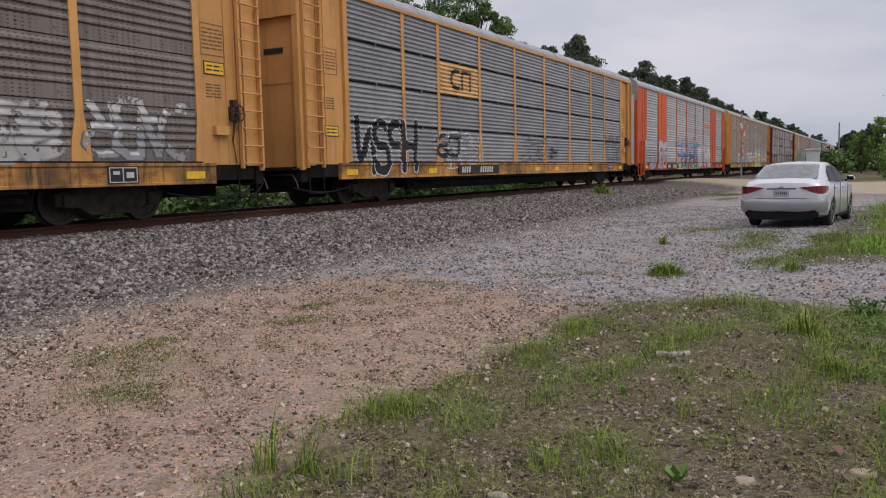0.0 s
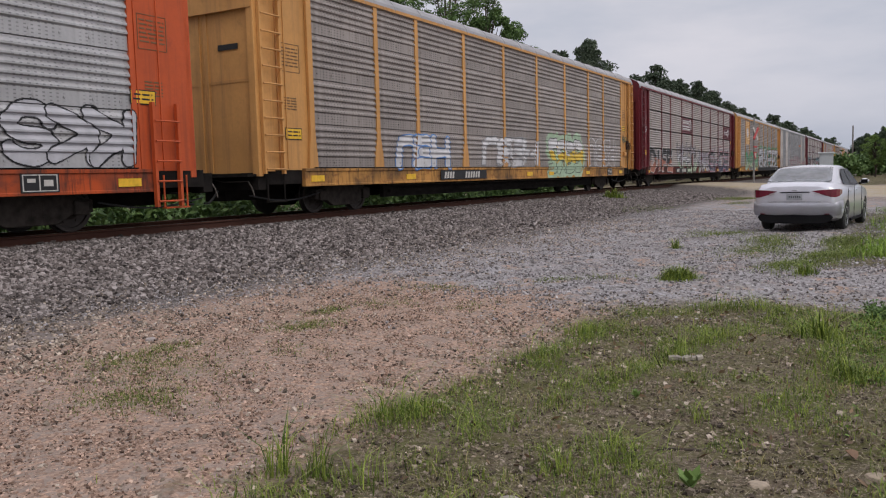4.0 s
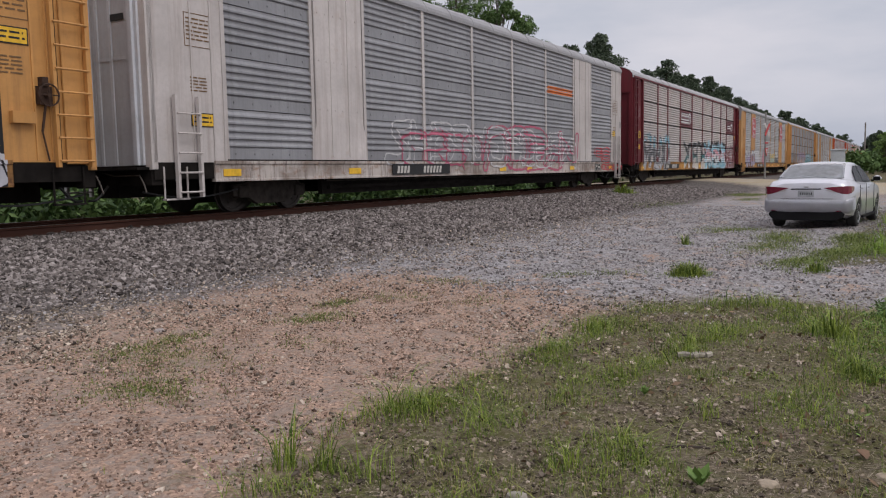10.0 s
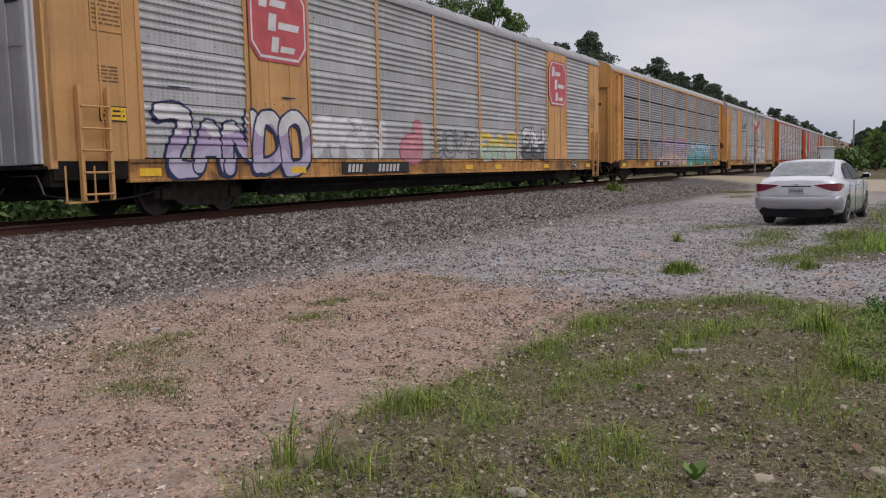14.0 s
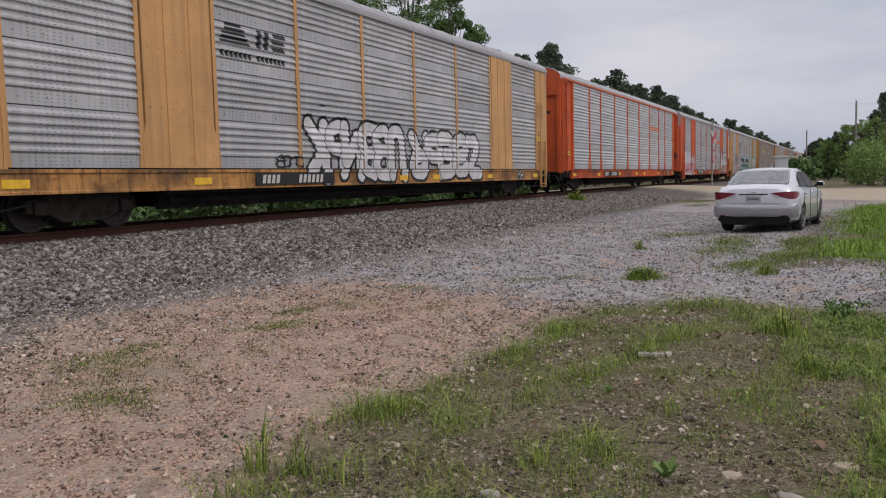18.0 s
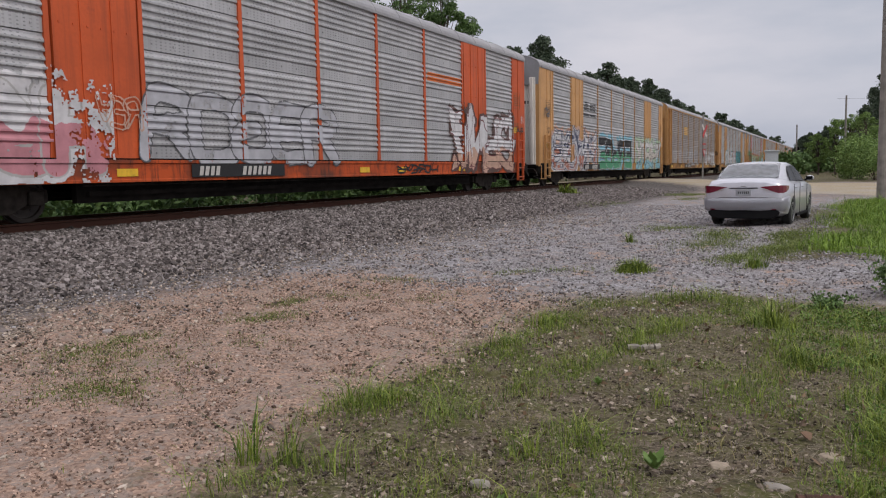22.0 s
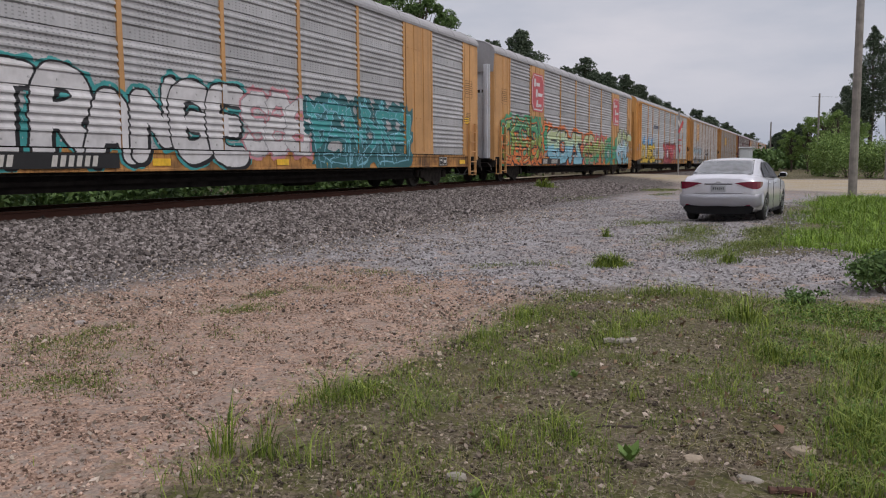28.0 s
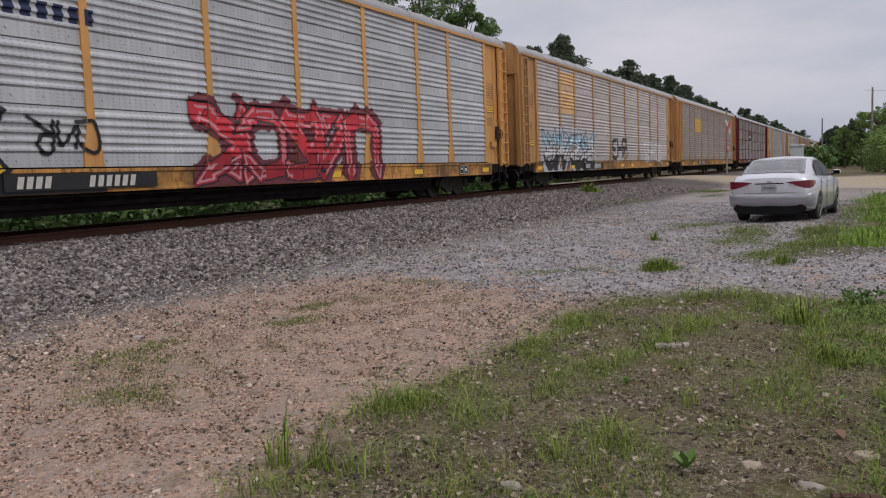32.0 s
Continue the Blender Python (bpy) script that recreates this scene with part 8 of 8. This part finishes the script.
    tag(8, "##", 4.8, 6.6, 1.05, 2.2, (smoke, P_WHITE), P_BLACK, 33, "white and black graffiti", "block", 0.2, 0.04)
    tag(9, "#####", -5.2, 1.2, 0.8, 2.3, (hue("shell", (0.52, 0.38, 0.36)), lilac_grey, P_LILAC), hue("plum", (0.12, 0.05, 0.09)), 34, "lilac and pink graffiti with thin plum edges", "bubble", 0.25, 0.026, halo=(P_PEACH, lilac_grey), drip=P_PEACH, overlap=0.2, wear=0.12, spread=0.1)
    tag(9, "DESTRO", 2.7, 8.4, 0.72, 2.25, (P_TEAL, P_SKY, pale_blue), P_BLACK, 35, "sky blue lettered graffiti edged in black", "bubble", 0.24, 0.06, P_MINT, None, P_BLACK, P_WHITE, overlap=0.12)
    tag(9, "##", 1.6, 2.9, 0.72, 1.15, P_TEAL, None, 135, "teal overspray along the sill", "wild", 0.3, 0.0, halo=P_TEAL)
    tag(9, "FUCK", 9.3, 10.5, 1.66, 2.05, P_SKY, P_BLACK, 36, "small pale blue painted words", "bubble", 0.15, 0.03, overlap=0.0)
    tag(9, "CANCER", 9.2, 10.95, 1.16, 1.58, P_SKY, P_BLACK, 37, "small pale blue painted words", "bubble", 0.15, 0.03, overlap=0.0)
    scrawl(9, "######", -11.6, -6.0, 1.1, 2.1, P_BLACK, 38, "black graffiti outlines", 0.025)
    tag(10, "######", -4.2, 0.5, 0.72, 2.35, P_WHITE, P_BLACK, 39, "white bubble graffiti with thick black edges", "bubble", 0.28, 0.035, P_BLACK, None, P_BLACK, None, overlap=0.16)
    tag(10, "#####", 0.9, 5.8, 0.72, 2.3, P_WHITE, P_BLACK, 40, "white bubble graffiti with thick black edges", "bubble", 0.27, 0.035, P_BLACK, None, P_BLACK, None, overlap=0.16)
    hand(10, "####", -5.4, -4.4, 1.1, 1.4, P_BLACK, 139, "small black scrawl", 0.1)
    tag(12, "####", -12.0, -8.3, 0.78, 2.3, (P_PINK, P_WHITE), dull, 41, "faded pink and white graffiti", "bubble", 0.32, 0.04, halo=P_WHITE, wear=0.22, overlap=0.22)
    scrawl(12, "RO#ER", -7.2, -0.8, 0.95, 2.5, smoke, 42, "round grey outlined graffiti with a chrome wash", 0.035, P_CHROME, "bubble", 0.12, 0.2)
    scrawl(12, "###", -8.3, -7.3, 1.6, 2.2, P_PEACH, 142, "faint pale scrawl", 0.025)
    hand(12, "######", 2.4, 4.9, 0.7, 0.98, P_BLACK, 143, "black scrawl along the sill", 0.12)
    tag(12, "####", 6.3, 11.6, 0.74, 2.8, (P_PEACH, P_WHITE, P_WHITE), P_WINE, 43, "white pointed graffiti edged in dark red", "wild", 0.25, 0.03, halo=hue("dark_brown", (0.09, 0.05, 0.04)), spread=0.08, lean=-0.03)
    tag(13, "####", -11.8, -4.9, 0.68, 2.55, (rust_orange, P_NAVY, P_WHITE, P_NAVY), P_WHITE, 44, "wild dark blue and white graffiti", "wild", 0.2, 0.05, P_NAVY, P_PEACH, P_NAVY, P_WHITE, P_CHROME, spread=0.16, wave=0.5, mass=P_WHITE)
    tag(13, "#####", -4.1, 3.2, 0.7, 2.45, (P_GREEN, P_GREEN, P_BLACK, P_BLACK), P_WHITE, 45, "black and green graffiti on pale blue", "block", 0.23, 0.03, halo=P_SKY, shadow=P_BLACK, spread=0.14)
    tag(13, "######", 4.8, 12.0, 0.7, 2.45, (P_SKY, sand, P_WHITE), P_BLACK, 46, "sand and pale blue angular graffiti", "wild", 0.2, 0.04, halo=(sand, P_SKY, P_MINT), shadow=smoke, glint=P_WHITE)
    scrawl(14, "######", -11.1, -6.7, 1.06, 2.1, P_WHITE, 47, "faint white graffiti outlines", 0.04, None, "block", 0.15)
    tag(14, "######", -4.9, 1.0, 0.9, 2.25, P_GREY, P_WHITE, 48, "white graffiti outlines with a grey wash", "wild", 0.16, 0.035, wear=0.2)
    tag(14, "######", 5.3, 11.6, 0.9, 2.25, P_WHITE, P_GREY, 49, "white graffiti shapes", "block", 0.22, 0.03, wear=0.15)
    tag(15, "STRANGE", -8.4, -0.8, 0.75, 2.55, P_WHITE, P_BLACK, 50, "large white letters edged in black", "bubble", 0.25, 0.045, None, P_TEAL, P_BLACK, None, overlap=0.1, spread=0.06, jitter=0.03)
    tag(15, "###", -0.75, 1.7, 0.95, 2.45, P_WHITE, P_GREY, 51, "white graffiti with thin grey edges and pink mist", "block", 0.26, 0.025, halo=P_PINK, spread=0.05)
    tag(15, "######", 1.9, 7.2, 0.78, 2.35, (dark_teal, P_TEAL, P_TEAL), P_SKY, 52, "teal wild graffiti", "wild", 0.17, 0.035, halo=dark_teal, drip=P_SKY)
    hand(15, "###", -12.6, -11.4, 2.0, 2.5, P_WHITE, 152, "faint white scrawl", 0.08)
    paint(16, [([loop_edges(cloud(-0.9, 0.9, 0.68, 2.25, random.Random(5), 7))], hue("vermilion", (0.5, 0.13, 0.05)))], "orange-red sprayed ground between murals")
    tag(16, "#####", -12.6, -7.0, 0.68, 2.6, (P_ORANGE, olive, P_LIME, P_GREEN), P_BLACK, 53, "spiky green and orange graffiti", "wild", 0.19, 0.045, None, P_GREEN, P_BLACK, pale_lime, None, spread=0.2, wave=0.4, mass=P_ORANGE)
    tag(16, "#", -7.1, -6.0, 0.75, 2.5, (P_TEAL, P_GREEN), P_BLACK, 153, "green and teal painted figure shapes", "wild", 0.3, 0.04, halo=P_ORANGE)
    tag(16, "####", -6.2, -0.3, 0.7, 2.4, (P_SKY, P_SKY, P_MINT, pale_lime), P_BLACK, 54, "mint and blue graffiti edged in black", "block", 0.27, 0.035, P_BLACK, P_ORANGE, P_BLACK, P_WHITE, None, overlap=0.16, spread=0.2, mass=P_NAVY)
    tag(16, "#####", 0.4, 5.5, 0.7, 2.35, (P_GREEN, olive, P_LIME, pale_lime), P_BLACK, 55, "lime green graffiti on orange", "block", 0.27, 0.045, None, (P_ORANGE, hue("rose", (0.5, 0.12, 0.12))), P_BLACK, pale_lime, P_PINK, overlap=0.2, spread=0.14)
    tag(16, "##", 5.6, 8.2, 0.76, 2.1, (P_TEAL, P_GREEN), P_BLACK, 155, "green and teal graffiti", "wild", 0.24, 0.04, halo=P_GREEN, glint=P_PINK)
    tag(16, "####", 8.5, 12.85, 0.7, 2.7, (P_SKY, pale_blue, pale_lime), P_BLACK, 56, "lime and pale blue wild graffiti", "wild", 0.25, 0.045, None, None, P_BLACK, P_WHITE, overlap=0.16)
    paint(17, [([slab(-13.2, -4.1, 0.66, 0.99)], P_BLACK)], "black painted band along the sill", "sill_band")
    tag(17, "OLMEC", -11.4, -6.0, 0.76, 2.2, P_YELLOW, P_BLACK, 57, "yellow letters edged in black", "block", 0.23, 0.04, P_BLACK, None, P_BLACK, None, overlap=0.05, jitter=0.03)
    for i, x in enumerate((-12.6, -10.6, -8.9, -7.4)):
        r = random.Random(i)
        z = 1.75 if i == 0 else 2.35
        paint(17, [([loop_edges(rounded(x, z, 0.7, 0.5, r)), loop_edges(rounded(x + 0.2, z + 0.3, 0.3, 0.25, r))], bright_blue)], "bright blue sprayed dots")
    tag(17, "#####", -1.7, 4.7, 0.72, 2.35, (hue("deep_red", (0.3, 0.02, 0.03)), P_RED, P_RED), P_BLACK, 58, "red wild graffiti edged in black", "wild", 0.22, 0.035, halo=P_WINE, inner=P_PINK, spread=0.1)
    hand(17, "###", -5.4, -4.2, 1.3, 1.9, P_BLACK, 157, "small dark scrawl", 0.08)
    tag(18, "######", -11.0, -4.5, 0.72, 2.25, (P_BLACK, P_WHITE, pale_blue), P_BLACK, 59, "white and black graffiti", "wild", 0.21, 0.06, halo=P_CHROME)
    tag(18, "###", -1.1, 1.7, 1.1, 2.3, P_BLACK, P_WHITE, 60, "black graffiti edged in white", "block", 0.2, 0.04)
    tag(18, "#####", 5.5, 9.9, 1.0, 2.2, P_WHITE, P_GREY, 61, "white graffiti shapes", "block", 0.22, 0.03, wear=0.1)


emblems()
murals()


def motions():
    """The train rolls towards -x at a steady pace; its wheels turn with it."""
    for k, car in enumerate(CARS):
        x = FIRST_GAP + PITCH * (k - 0.5) + SLACK.get(k, 0.0)
        walk(car, [(t, pose(x - SPEED * t, 0, 0)) for t in (0.0, 8.0, 16.0, 24.0, 32.0)])
    # all wheels turn alike: the front and the rear axle of a truck each have one action, which the others share
    turn, first = SPEED / 0.42, {}
    for wheelset, u in WHEELS:
        if u not in first:
            first[u] = wheelset
            walk(wheelset, [(i / FPS, Matrix.Translation((u, 0, 0.42)) @ Matrix.Rotation(-turn * i / FPS, 4, "Y")) for i in range(int(SECONDS * FPS) + 1)])
            continue
        keys = first[u].animation_data
        wheelset.rotation_mode = "QUATERNION"
        wheelset.animation_data_create()
        wheelset.animation_data.action = keys.action
        wheelset.animation_data.action_slot = keys.action_slot


motions()
